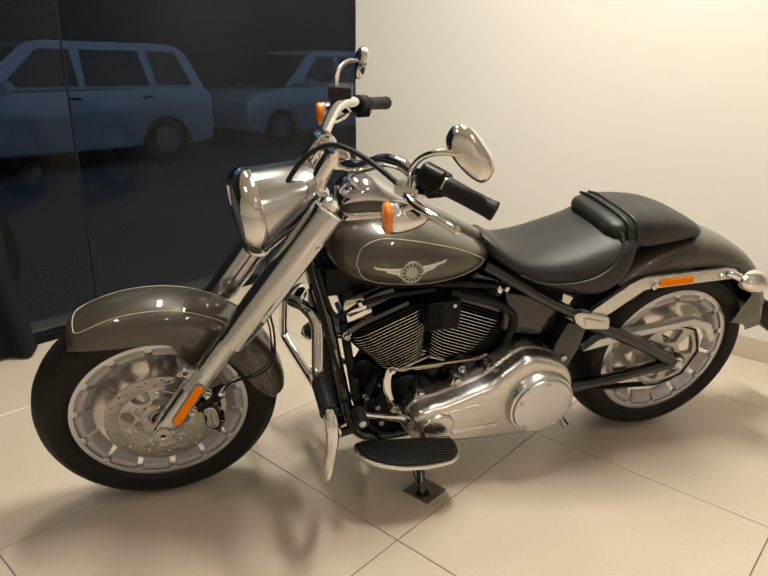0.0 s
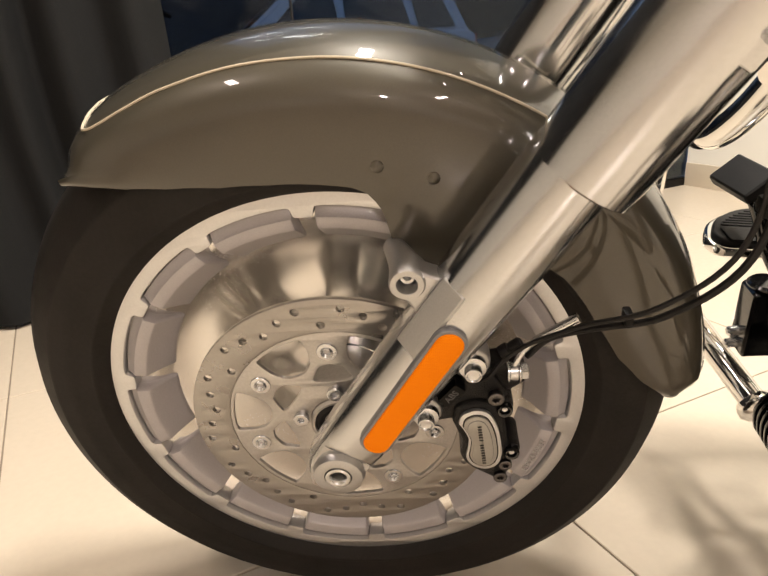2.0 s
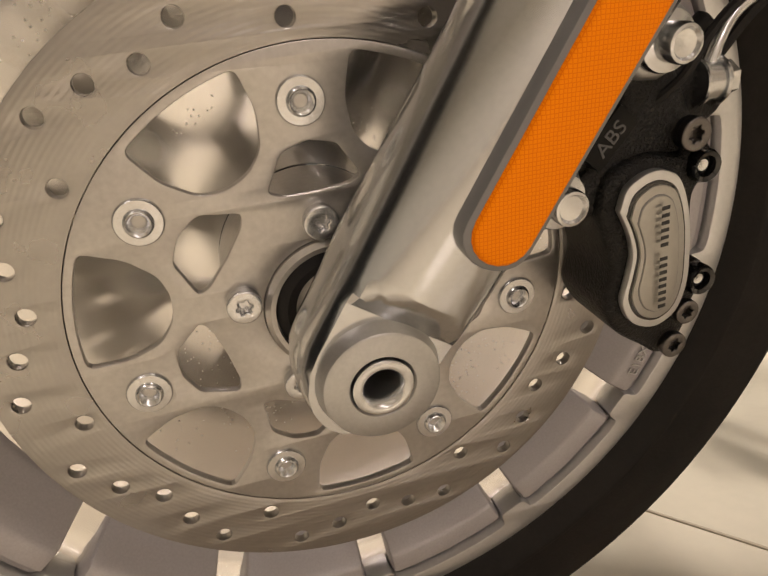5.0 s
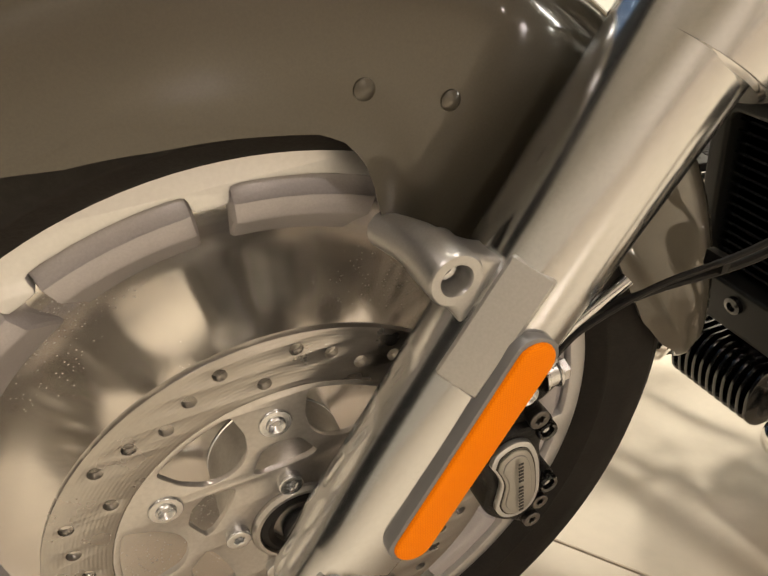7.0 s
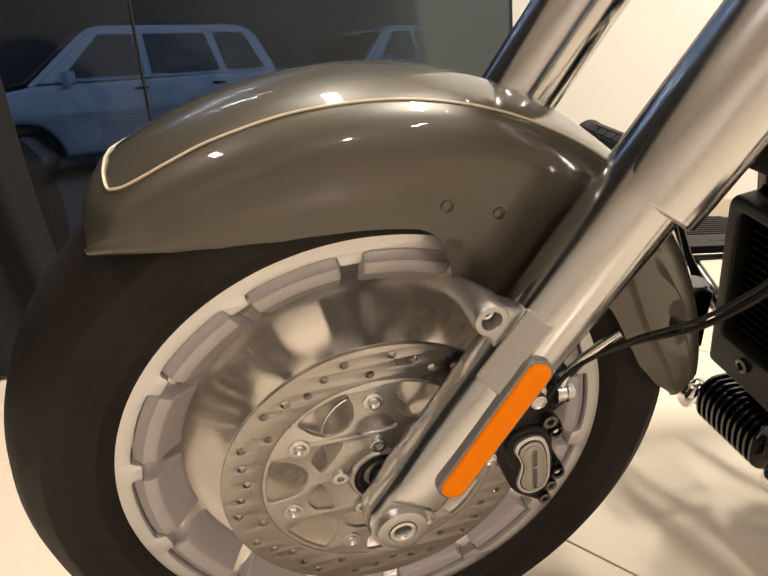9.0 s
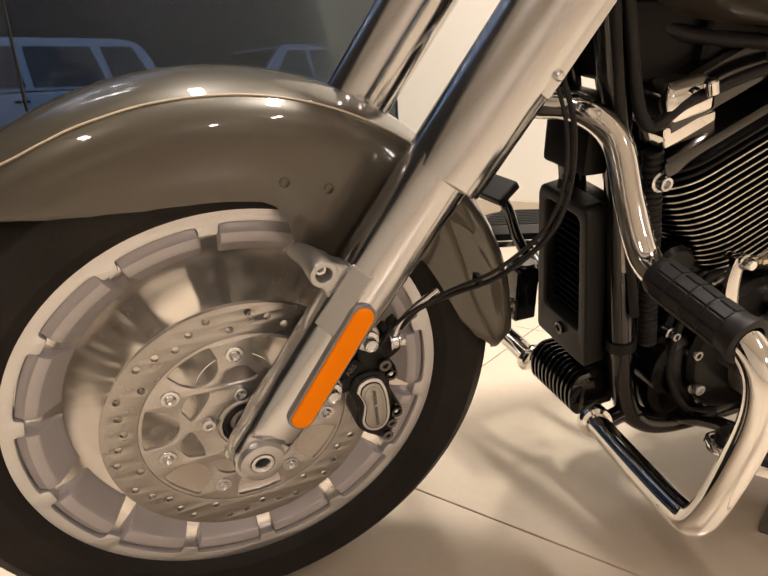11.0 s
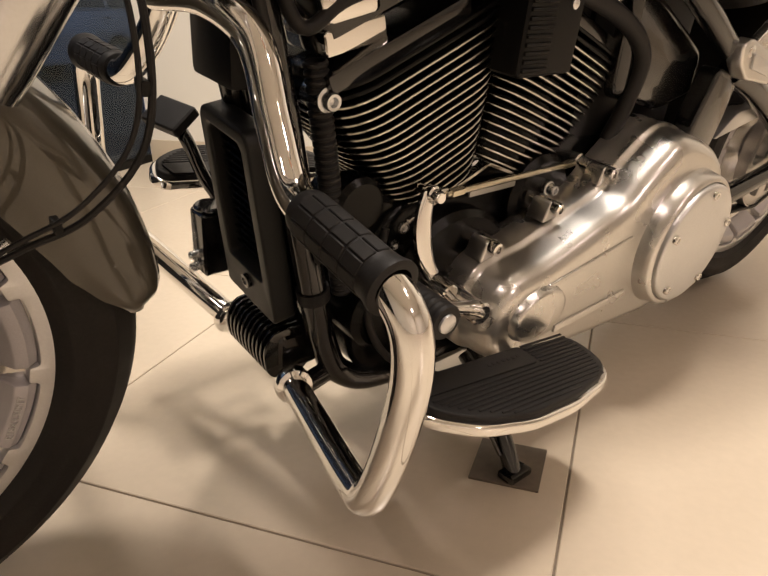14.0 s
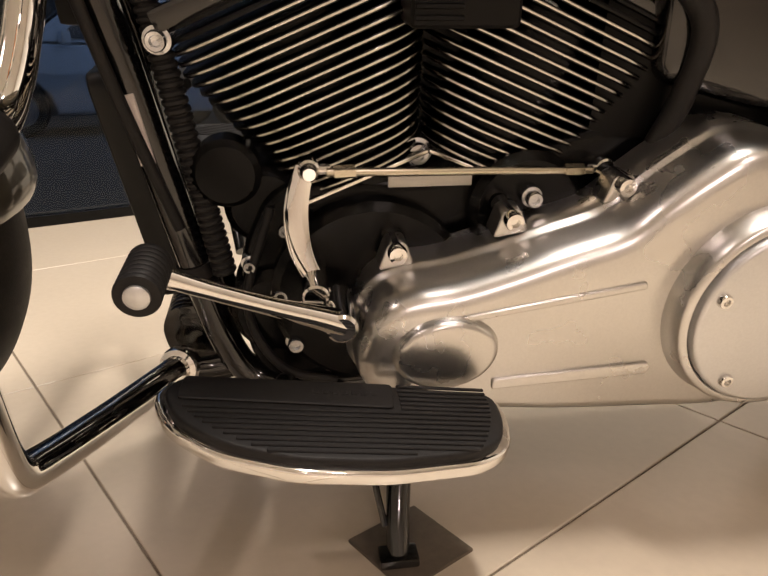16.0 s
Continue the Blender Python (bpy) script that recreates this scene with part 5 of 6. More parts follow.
bm = bmesh.new()
hull(bm, resample([(1.250, 0.085, 0.787, 0.766), (1.268, 0.118, 0.810, 0.751), (1.316, 0.134, 0.820, 0.728), (1.386, 0.138, 0.820, 0.714), (1.474, 0.128, 0.810, 0.718), (1.554, 0.108, 0.784, 0.721), (1.598, 0.085, 0.759, 0.718), (1.611, 0.05, 0.747, 0.721)]), 40, 3.2)
pill = part("pillion_pad", bm, LEATHER, bike, "black vinyl pillion pad", angle=60)
for dx in (0.0, 0.030):
    bm = bmesh.new()
    x = 1.300 + dx
    tube(bm, [(x + 0.012, -0.131, 0.730), (x, -0.136, 0.773), (x - 0.006, -0.120, 0.810), (x - 0.008, -0.07, 0.8205), (x - 0.008, 0, 0.8215), (x - 0.008, 0.07, 0.8205), (x - 0.006, 0.120, 0.810)], 0.0045, 8)
    part("piping", bm, LEATHER, pill)

# rear fender
RW = Vector((1.593, 0, 0.311))
bm = bmesh.new()
prof = [(-0.122, 0.330), (-0.123, 0.352), (-0.119, 0.372), (-0.106, 0.388), (-0.080, 0.399), (-0.04, 0.405), (0, 0.407)]
prof = prof + [(-y, r) for y, r in prof[-2::-1]]
rings = []
for k in range(61):
    a = 12 + 120 * k / 60
    cut = max(0.0, (34 - a) / 14) if a < 34 else 0.0
    wide = 1.0 - 0.10 * max(0.0, (60 - a) / 40)
    lift = 0.020 * math.sin(radians(min(max(a - 20, 0), 90)))
    ring = []
    for y, r in prof:
        rr = r + lift - 0.010 if r > 0.34 else 0.318 + 0.020 * cut + (0.012 if a < 95 else 0.0)
        ring.append(RW + Vector((rr * math.cos(radians(a)), y * wide, rr * math.sin(radians(a)))))
    rings.append(ring)
skin(bm, rings, False, False)
bmesh.ops.recalc_face_normals(bm, faces=bm.faces)
bmesh.ops.solidify(bm, geom=bm.faces[:], thickness=0.003)
rfend = part("rear_fender", bm, OLIVE, bike, "glossy olive grey rear fender", angle=50)
for s in (-1, 1):
    ym = side(0, 0, s * 0.140)
    bm = bmesh.new()
    plate(bm, [rounded([(1.245, 0.508), (1.300, 0.532), (1.395, 0.598), (1.715, 0.604), (1.725, 0.632), (1.690, 0.640), (1.385, 0.641), (1.345, 0.625), (1.228, 0.545)], 0.008)], 0.016, ym, 0.003, 2)
    strut = part("fender_strut", bm, PRIMARY, bike, "bright metal fender strut")
    bm = bmesh.new()
    plate(bm, [rounded([(1.162, 0.545), (1.190, 0.553), (1.290, 0.522), (1.296, 0.478), (1.205, 0.492), (1.175, 0.515)], 0.010)], 0.026, side(0, 0, s * 0.146), 0.005, 3)
    part("strut_bracket", bm, PRIMARY, strut)
    bm = bmesh.new()
    plate(bm, [rounded([(1.20, 0.533), (1.275, 0.512), (1.279, 0.492), (1.204, 0.510)], 0.006)], 0.004, side(0, 0, s * 0.161), 0.001)
    part("strut_plate", bm, MACHINED, strut)
    for x, z in ((1.193, 0.535), (1.272, 0.503), (1.418, 0.612), (1.66, 0.621)):
        bm = bmesh.new()
        lathe(bm, [(0, s * 0.016), (0.004, s * 0.016), (0.0045, s * 0.020), (0.009, s * 0.0195), (0.0105, s * 0.014), (0.0105, 0)], (x, s * 0.140, z), n=18)
        part("strut_bolt", bm, CHROME, strut)
    bm = bmesh.new()
    plate(bm, [rounded([(1.442, 0.606), (1.560, 0.608), (1.560, 0.630), (1.442, 0.628)], 0.009)], 0.008, side(0, 0, s * 0.150), 0.002, 2)
    part("side_reflector", bm, ORANGE, strut, "orange side reflector")
    bm = bmesh.new()
    sc = Vector((1.745, s * 0.175, 0.606))
    lathe(bm, [(0.034, 0.045), (0.036, 0.040), (0.036, 0.030), (0.033, 0.005), (0.024, -0.018), (0.012, -0.030), (0, -0.033)], sc, (1, 0, -0.05), 32)
    tube(bm, [sc, sc + Vector((-0.045, -s * 0.020, 0.018)), Vector((1.69, s * 0.145, 0.625))], [0.014, 0.012, 0.014], 14)
    rs = part("rear_turn_signal", bm, CHROME, bike, "bullet shaped chrome rear turn signal")
    bm = bmesh.new()
    lathe(bm, [(0.0345, 0.043), (0.033, 0.050), (0.025, 0.057), (0.012, 0.060), (0, 0.0605)], sc, (1, 0, -0.05), 28)
    part("amber_lens", bm, AMBER, rs)
bm = bmesh.new()
plate(bm, [rounded([(1.86, 0.475), (1.915, 0.490), (2.045, 0.420), (2.070, 0.320), (2.055, 0.312), (1.93, 0.40)], 0.01)], 0.19, side(0, 0, 0), 0.004)
part("plate_bracket", bm, PLASTIC, bike, "black plastic number plate bracket")
bm = bmesh.new()
hull(bm, [(1.92, 0.045, 0.545, 0.500, 0.0), (1.945, 0.047, 0.548, 0.500, 0.0), (1.965, 0.040, 0.545, 0.503, 0.0)], 28, 3)
part("tail_lamp", bm, AMBER, bike, "small tail lamp")

# rear wheel, swingarm, belt
rear_wheel = wheel(Matrix.Translation(RW), "rear_wheel", "solid machined aluminium rear wheel", -0.092, 0.05, 0.3210, 0.108, 14)
bm = bmesh.new()
loops = [ring2d(0.118, 64), ring2d(0.030, 32)]
for k in range(5):
    a = radians(20) + k * 2 * math.pi / 5
    loops.append(rounded(sector(0.048, 0.098, a - radians(25), a + radians(25), 6), 0.010, 3))
plate(bm, loops, 0.020, side(0, 0, -0.098), 0.002)
part("belt_pulley", bm, CARRIER, rear_wheel, "five spoke belt pulley")
bm = bmesh.new()
lathe(bm, [(0.119, -0.088), (0.122, -0.088), (0.122, -0.110), (0.119, -0.110)], (0, 0, 0), n=64)
rod(bm, (0, -0.06, 0), (0, 0.13, 0), 0.040, 32)
part("rear_hub", bm, CARRIER, rear_wheel)
bm = bmesh.new()
belt = [(x, z) for x, z in ((1.10, 0.372), (1.59, 0.431), (1.68, 0.400), (1.72, 0.31), (1.68, 0.22), (1.59, 0.188), (1.10, 0.228))]
plate(bm, [belt, [(1.105, 0.366), (1.59, 0.425), (1.675, 0.396), (1.714, 0.31), (1.675, 0.224), (1.59, 0.194), (1.105, 0.234)][::-1]], 0.022, side(0, 0, -0.100), 0.0005)
part("drive_belt", bm, RUBBER, bike, "black toothed drive belt")
bm = bmesh.new()
plate(bm, [rounded([(1.245, 0.385), (1.300, 0.425), (1.55, 0.446), (1.64, 0.455), (1.715, 0.428), (1.755, 0.360), (1.735, 0.350), (1.695, 0.408), (1.630, 0.430), (1.54, 0.424), (1.36, 0.402)], 0.010)], 0.030, side(0, 0, -0.112), 0.003)
part("belt_guard", bm, MACHINED, bike, "bright metal belt guard")
for s in (-1, 1):
    bm = bmesh.new()
    tube(bm, [(1.225, s * 0.125, 0.500), (1.30, s * 0.135, 0.468), (1.43, s * 0.140, 0.402), (1.54, s * 0.140, 0.338), (1.60, s * 0.140, 0.306)], [0.024, 0.021, 0.019, 0.021, 0.026], 14)
    tube(bm, [(1.14, s * 0.12, 0.255), (1.30, s * 0.130, 0.262), (1.48, s * 0.138, 0.288), (1.60, s * 0.140, 0.308)], [0.024, 0.019, 0.017, 0.024], 14)
    swing = part("swingarm", bm, BLACK, bike, "black tubular swingarm")
    bm = bmesh.new()
    rod(bm, (1.593, s * 0.135, 0.311), (1.593, s * 0.158, 0.311), 0.032, 28, bevel=0.004)
    part("axle_plate", bm, BLACK, swing)
    bm = bmesh.new()
    lathe(bm, [(0, s * 0.172), (0.007, s * 0.172), (0.009, s * 0.174), (0.014, s * 0.170), (0.0155, s * 0.166), (0.0155, s * 0.160), (0.022, s * 0.159), (0.022, s * 0.150)], (1.593, 0, 0.311), n=24)
    part("axle_nut", bm, BOLT, swing, "bright rear axle nut")

# frame: downtubes, backbone, rails
for s in (-1, 1):
    bm = bmesh.new()
    tube(bm, [(0.395, s * 0.030, 0.80), (0.425, s * 0.040, 0.70), (0.468, s * 0.046, 0.52), (0.512, s * 0.046, 0.30), (0.535, s * 0.046, 0.195), (0.562, s * 0.050, 0.142), (0.615, s * 0.066, 0.128), (0.75, s * 0.085, 0.148), (0.95, s * 0.090, 0.168), (1.10, s * 0.110, 0.185), (1.16, s * 0.118, 0.22)], 0.0175, 16)
    rail = part("frame_rail", bm, BLACK, bike, "gloss black steel frame tube")
    bm = bmesh.new()
    tube(bm, [(0.90, s * 0.075, 0.690), (0.98, s * 0.110, 0.650), (1.08, s * 0.128, 0.590), (1.19, s * 0.130, 0.530)], 0.017, 14)
    part("seat_rail", bm, BLACK, bike, "gloss black frame rail under the seat")
    bm = bmesh.new()
    plate(bm, [rounded([(1.165, 0.510), (1.235, 0.490), (1.225, 0.42), (1.195, 0.33), (1.205, 0.20), (1.16, 0.165), (1.12, 0.21), (1.13, 0.34), (1.135, 0.43)], 0.015)], 0.035, side(0, 0, s * 0.120), 0.006, 2)
    part("frame_plate", bm, BLACK, bike, "gloss black frame plate at the swingarm pivot")
bm = bmesh.new()
tube(bm, [(0.40, 0, 0.83), (0.55, 0, 0.74), (0.75, 0, 0.67), (0.95, 0, 0.64)], 0.035, 14)
rod(bm, (0.355, 0, 0.79), (0.435, 0, 0.92), 0.032, 20, bevel=0.004)
part("backbone", bm, BLACK, bike, "black frame backbone and steering head")
bm = bmesh.new()
box(bm, Matrix.Translation((0.4835, -0.0640, 0.4275)) @ Matrix.Rotation(radians(-14), 4, "Z") @ side(0, 0) @ Matrix.Rotation(radians(10), 4, "Z"), (0.015, 0.066, 0.003), 0.0008)
part("frame_label", bm, PAPER, bike, "pale paper label on the frame tube")
bm = bmesh.new()
lathe(bm, [(0, -0.016), (0.0042, -0.017), (0.0052, -0.023), (0.0082, -0.0235), (0.0092, -0.021), (0.0094, -0.014), (0.0125, -0.013), (0.0128, 0.02)], (0.513, -0.055, 0.507), n=24)
part("mount_bolt", bm, BOLT, bike, "bright engine mount bolt")

# oil cooler with its grille, regulator below
bm = bmesh.new()
CM = Matrix.Translation((0.470, 0.020, 0.362)) @ Matrix.Rotation(radians(3.5), 4, "X") @ Matrix.Rotation(radians(-9), 4, "Y")
plate(bm, [rounded([(-0.060, -0.125), (0.060, -0.125), (0.054, 0.105), (0.046, 0.118), (-0.046, 0.118), (-0.054, 0.105)], 0.010), rounded([(-0.040, -0.070), (0.040, -0.070), (0.036, 0.095), (0.031, 0.101), (-0.031, 0.101), (-0.036, 0.095)], 0.006)], 0.030, CM @ Matrix(((0, 0, -1, 0), (-1, 0, 0, 0), (0, 1, 0, 0), (0, 0, 0, 1))), 0.004, 2)
cooler = part("cooler_cover", bm, GREENPL, bike, "black plastic cover round the oil cooler")
for k in range(16):
    bm = bmesh.new()
    box(bm, CM @ Matrix.Translation((0.004, 0, -0.060 + 0.0104 * k)) @ Matrix.Rotation(radians(35), 4, "Y"), (0.014, 0.078, 0.0022), 0)
    part("grille_slat", bm, BLACK, cooler)
bm = bmesh.new()
box(bm, CM @ Matrix.Translation((0.03, 0, 0)), (0.03, 0.10, 0.22), 0.004)
part("cooler_core", bm, FINBLACK, cooler)
bm = bmesh.new()
lathe(bm, [(0, -0.004), (0.004, -0.004), (0.005, -0.007), (0.009, -0.006), (0.010, 0.006)], CM @ Vector((-0.014, -0.003, -0.088)), (1, 0, 0.15), 20)
part("cover_bolt", bm, BLACK, cooler)
bm = bmesh.new()
box(bm, (0.514, 0.031, 0.178), (0.060, 0.110, 0.056), 0.012, 3)
reg = part("regulator", bm, BLACK, bike, "finned black voltage regulator")
for k in range(11):
    bm = bmesh.new()
    plate(bm, [rounded([(0.468, 0.165), (0.462, 0.200), (0.475, 0.226), (0.535, 0.226), (0.530, 0.158), (0.490, 0.150)], 0.018, 3)], 0.0040, side(0, 0, -0.018 + 0.0098 * k) @ Matrix.Translation((0.002, -0.012, 0)), 0.0008)
    part("regulator_fin", bm, BLACK, reg)

# engine: crankcase, cylinders with bright edged fins, rocker covers
CR = Vector((0.758, 0, 0.225))
bm = bmesh.new()
case = [(0.565, 0.17), (0.60, 0.125), (0.80, 0.120), (1.02, 0.125), (1.12, 0.18), (1.13, 0.33), (1.06, 0.42), (0.93, 0.43), (0.86, 0.405), (0.76, 0.372), (0.66, 0.380), (0.60, 0.37), (0.565, 0.30)]
plate(bm, [rounded(case, 0.035, 5)], 0.16, side(0, 0, 0.01), 0.014, 3)
crank = part("crankcase", bm, FINBLACK, bike, "black engine crankcase")
for x, z, r, y in ((0.700, 0.255, 0.105, -0.098), (0.595, 0.345, 0.042, -0.060), (0.602, 0.235, 0.050, -0.085), (0.86, 0.345, 0.060, -0.090)):
    bm = bmesh.new()
    rod(bm, (x, 0, z), (x, y, z), r, 40, bevel=0.008)
    part("case_boss", bm, FINBLACK, crank, "round black boss of the crankcase")
bm = bmesh.new()
box(bm, (0.758, -0.086, 0.378), (0.084, 0.003, 0.011), 0.0012)
part("data_plate", bm, BADGE, crank, "small grey data plate")
for x, y, z, r in ((0.751, -0.045, 0.396, 0.012), (0.614, -0.060, 0.324, 0.0085), (0.627, -0.060, 0.345, 0.0085), (0.860, -0.096, 0.362, 0.0085), (0.605, -0.085, 0.262, 0.008), (0.618, -0.090, 0.205, 0.009), (0.575, -0.07, 0.29, 0.007), (0.655, -0.075, 0.168, 0.010)):
    bm = bmesh.new()
    lathe(bm, [(0, -0.011), (r * 0.45, -0.011), (r * 0.5, -0.014), (r * 0.85, -0.014), (r * 0.95, -0.012), (r * 0.95, -0.004), (r * 1.25, -0.003), (r * 1.25, 0.03)], (x, y, z), n=20)
    part("case_bolt", bm, BOLT, crank, "bright bolt")
for s, nm in ((-1, "front"), (1, "rear")):
    ax = Vector((s * math.sin(radians(22.5)), 0, math.cos(radians(22.5))))
    pr = Vector((math.cos(radians(22.5)), 0, -s * math.sin(radians(22.5))))
    bm = bmesh.new()
    tube(bm, [CR + ax * d for d in (0.10, 0.20, 0.33)], 0.068, 32, 0)
    cyl = part("cylinder", bm, FINBLACK, bike, "black finned %s cylinder with bright fin edges" % nm)
    for k in range(19):
        d = 0.172 + 0.0103 * k
        t = k / 18
        o0, o1 = -0.4142 * d + 0.002, 0.074 + 0.046 * min(1.0, t * 1.3)
        if s < 0:
            o0, o1 = -o1, -o0
        hy = 0.0755 + 0.0070 * min(1.0, t * 1.6)
        out = rounded([(o0, -hy), (o1, -hy), (o1, hy), (o0, hy)], 0.062, 8)
        m = Matrix.Translation(CR + ax * d) @ Matrix(((pr.x, 0, ax.x, 0), (0, 1, 0, 0), (pr.z, 0, ax.z, 0), (0, 0, 0, 1)))
        bm = bmesh.new()
        plate(bm, [out], 0.0046, m, 0.0006)
        part("fin", bm, FINBLACK, cyl)
        bm = bmesh.new()
        inner = [((x - (o0 + o1) / 2) * 0.985 + (o0 + o1) / 2, y * 0.975) for x, y in out]
        outer = [((x - (o0 + o1) / 2) * 1.003 + (o0 + o1) / 2, y * 1.006) for x, y in out]
        plate(bm, [outer, inner], 0.0021, m, 0.0004)
        if k < 17:
            part("fin_edge", bm, FINEDGE, cyl)
        else:
            part("fin_edge", bm, FINBLACK, cyl)
    bm = bmesh.new()
    m = Matrix.Translation(CR + ax * 0.166) @ Matrix(((pr.x, 0, ax.x, 0), (0, 1, 0, 0), (pr.z, 0, ax.z, 0), (0, 0, 0, 1)))
    box(bm, m, (0.136, 0.150, 0.0045), 0.001, 1)
    part("base_gasket", bm, FINEDGE, cyl, "bright edge under the lowest fin")
    m = Matrix.Translation(CR + ax * 0.374) @ Matrix(((pr.x, 0, ax.x, 0), (0, 1, 0, 0), (pr.z, 0, ax.z, 0), (0, 0, 0, 1)))
    oc = 0.020 * s
    bm = bmesh.new()
    box(bm, m @ Matrix.Translation((oc, 0, -0.006)), (0.190, 0.150, 0.020), 0.006, 2)
    box(bm, m @ Matrix.Translation((oc, 0, 0.052)), (0.150, 0.125, 0.060), 0.014, 3)
    head = part("cylinder_head", bm, BLACK, bike, "gloss black cylinder head")
    e = -1 if s < 0 else 1
    bm = bmesh.new()
    box(bm, pose(0.758 + e * 0.209, -0.023, 0.563, 0, e * 12, 0), (0.074, 0.076, 0.025), 0.004, 3)
    part("rocker_spacer", bm, CHROME, head, "chrome rocker spacer")
    bm = bmesh.new()
    rk = pose(0.758 + e * 0.226, -0.008, 0.602, 0, e * 12, 0)
    rings = [[rk @ Vector((x * k, y * k2 - 0.004, z)) for x, y in rounded([(-0.034, -0.062), (0.034, -0.062), (0.034, 0.062), (-0.034, 0.062)], 0.010, 3)] for k, k2, z in ((0.96, 0.98, -0.020), (1.0, 1.0, -0.017), (1.0, 1.0, 0.004), (0.90, 0.92, 0.014), (0.72, 0.80, 0.021), (0.66, 0.76, 0.022))]
    skin(bm, rings)
    part("rocker_cover", bm, CHROME, head, "faceted chrome rocker cover")
    for q in (-0.045, 0.0, 0.045):
        bm = bmesh.new()
        rod(bm, m @ Vector((oc + e * 0.03, q - 0.04, 0.06)), m @ Vector((oc + e * 0.03, q - 0.04, 0.078)), 0.008, 14, bevel=0.002)
        part("head_bolt", bm, CHROME, head)
bm = bmesh.new()
box(bm, (0.758, 0.010, 0.48), (0.150, 0.050, 0.30), 0.01)
part("intake_block", bm, FINBLACK, bike, "black intake between the cylinders")
# black ribbed cover between the cylinders
bm = bmesh.new()
box(bm, (0.776, -0.088, 0.566), (0.096, 0.060, 0.090), 0.008, 3)
coil = part("coil_cover", bm, PLASTIC, bike, "black ribbed plastic cover between the cylinders")
for k in range(9):
    bm = bmesh.new()
    box(bm, (0.752, -0.119, 0.530 + 0.0090 * k), (0.042, 0.004, 0.0045), 0.001, 1)
    part("rib", bm, PLASTIC, coil)
bm = bmesh.new()
lathe(bm, [(0, -0.003), (0.004, -0.003), (0.006, -0.0015), (0.0065, 0.002)], (0.803, -0.119, 0.598), n=16)
part("cover_screw", bm, BOLT, coil)
# hoses and wires behind
for pts, r in (([(0.80, -0.085, 0.62), (0.93, -0.095, 0.58), (1.00, -0.100, 0.53), (1.00, -0.095, 0.46), (0.985, -0.09, 0.41)], 0.012), ([(0.43, -0.06, 0.72), (0.475, -0.066, 0.58), (0.53, -0.072, 0.60), (0.62, -0.085, 0.63), (0.75, -0.09, 0.64)], 0.007), ([(0.44, 0.02, 0.76), (0.50, -0.02, 0.68), (0.62, -0.06, 0.655), (0.80, -0.08, 0.645), (0.95, -0.07, 0.62)], 0.009), ([(0.40, -0.055, 0.82), (0.425, -0.065, 0.66), (0.47, -0.070, 0.47), (0.51, -0.068, 0.33)], 0.006), ([(0.60, -0.07, 0.35), (0.57, -0.085, 0.25), (0.60, -0.10, 0.18), (0.66, -0.10, 0.155)], 0.005)):
    bm = bmesh.new()
    tube(bm, pts, r, 10)
    part("hose", bm, RUBBER, bike, "black hose")
bm = bmesh.new()
rod(bm, (0.560, -0.035, 0.385), (0.560, -0.074, 0.385), 0.034, 32, bevel=0.006)
part("timing_cover", bm, FINBLACK, bike, "round black cover on the engine")
bm = bmesh.new()
prof = []
for k in range(34):
    prof += [(0.0105, 0.008 * k), (0.0128, 0.008 * k + 0.002), (0.0128, 0.008 * k + 0.005), (0.0105, 0.008 * k + 0.007)]
lathe(bm, prof, (0.548, -0.060, 0.275), (-0.16, 0.02, 1), 16)
part("ribbed_hose", bm, RUBBER, bike, "black corrugated hose behind the frame tube")
for z0 in (0.275,):
    bm = bmesh.new()
    d = Vector((0.044, 0, -0.22)).normalized()
    q = Vector((0.468, -0.046, 0.52)) + Vector((0.044, 0, -0.22)) * ((0.52 - z0) / 0.22)
    lathe(bm, [(0.0178, -0.008), (0.0200, -0.008), (0.0200, 0.008), (0.0178, 0.008)], q, d, 24)
    part("clamp_band", bm, RUBBER, bike, "black band round the frame tube")
bm = bmesh.new()
box(bm, (0.445, 0.004, 0.560), (0.040, 0.085, 0.090), 0.008, 2)
part("voltage_box", bm, PLASTIC, bike, "black box between the frame tubes")
for c, size, label in (((0.520, 0.020, 0.660), (0.130, 0.110, 0.090), "black plastic caddy for the wiring under the tank"), ((0.660, 0.010, 0.655), (0.200, 0.120, 0.060), "black intake housing under the tank")):
    bm = bmesh.new()
    box(bm, c, size, 0.014, 3)
    part("wiring_caddy", bm, PLASTIC, bike, label)
# horn bracket on the far side of the cooler
bm = bmesh.new()
box(bm, (0.482, 0.150, 0.268), (0.040, 0.040, 0.090), 0.008, 3)
rod(bm, (0.482, 0.150, 0.312), (0.482, 0.150, 0.320), 0.021, 20, bevel=0.003)
sol = part("solenoid", bm, BLACK, bike, "small black housing beside the cooler")
for z in (0.232, 0.250):
    bm = bmesh.new()
    lathe(bm, [(0, -0.012), (0.004, -0.012), (0.006, -0.010), (0.0065, 0.004)], (0.462, 0.152, z), (1, 0, 0.1), 16)
    part("solenoid_bolt", bm, BOLT, sol)
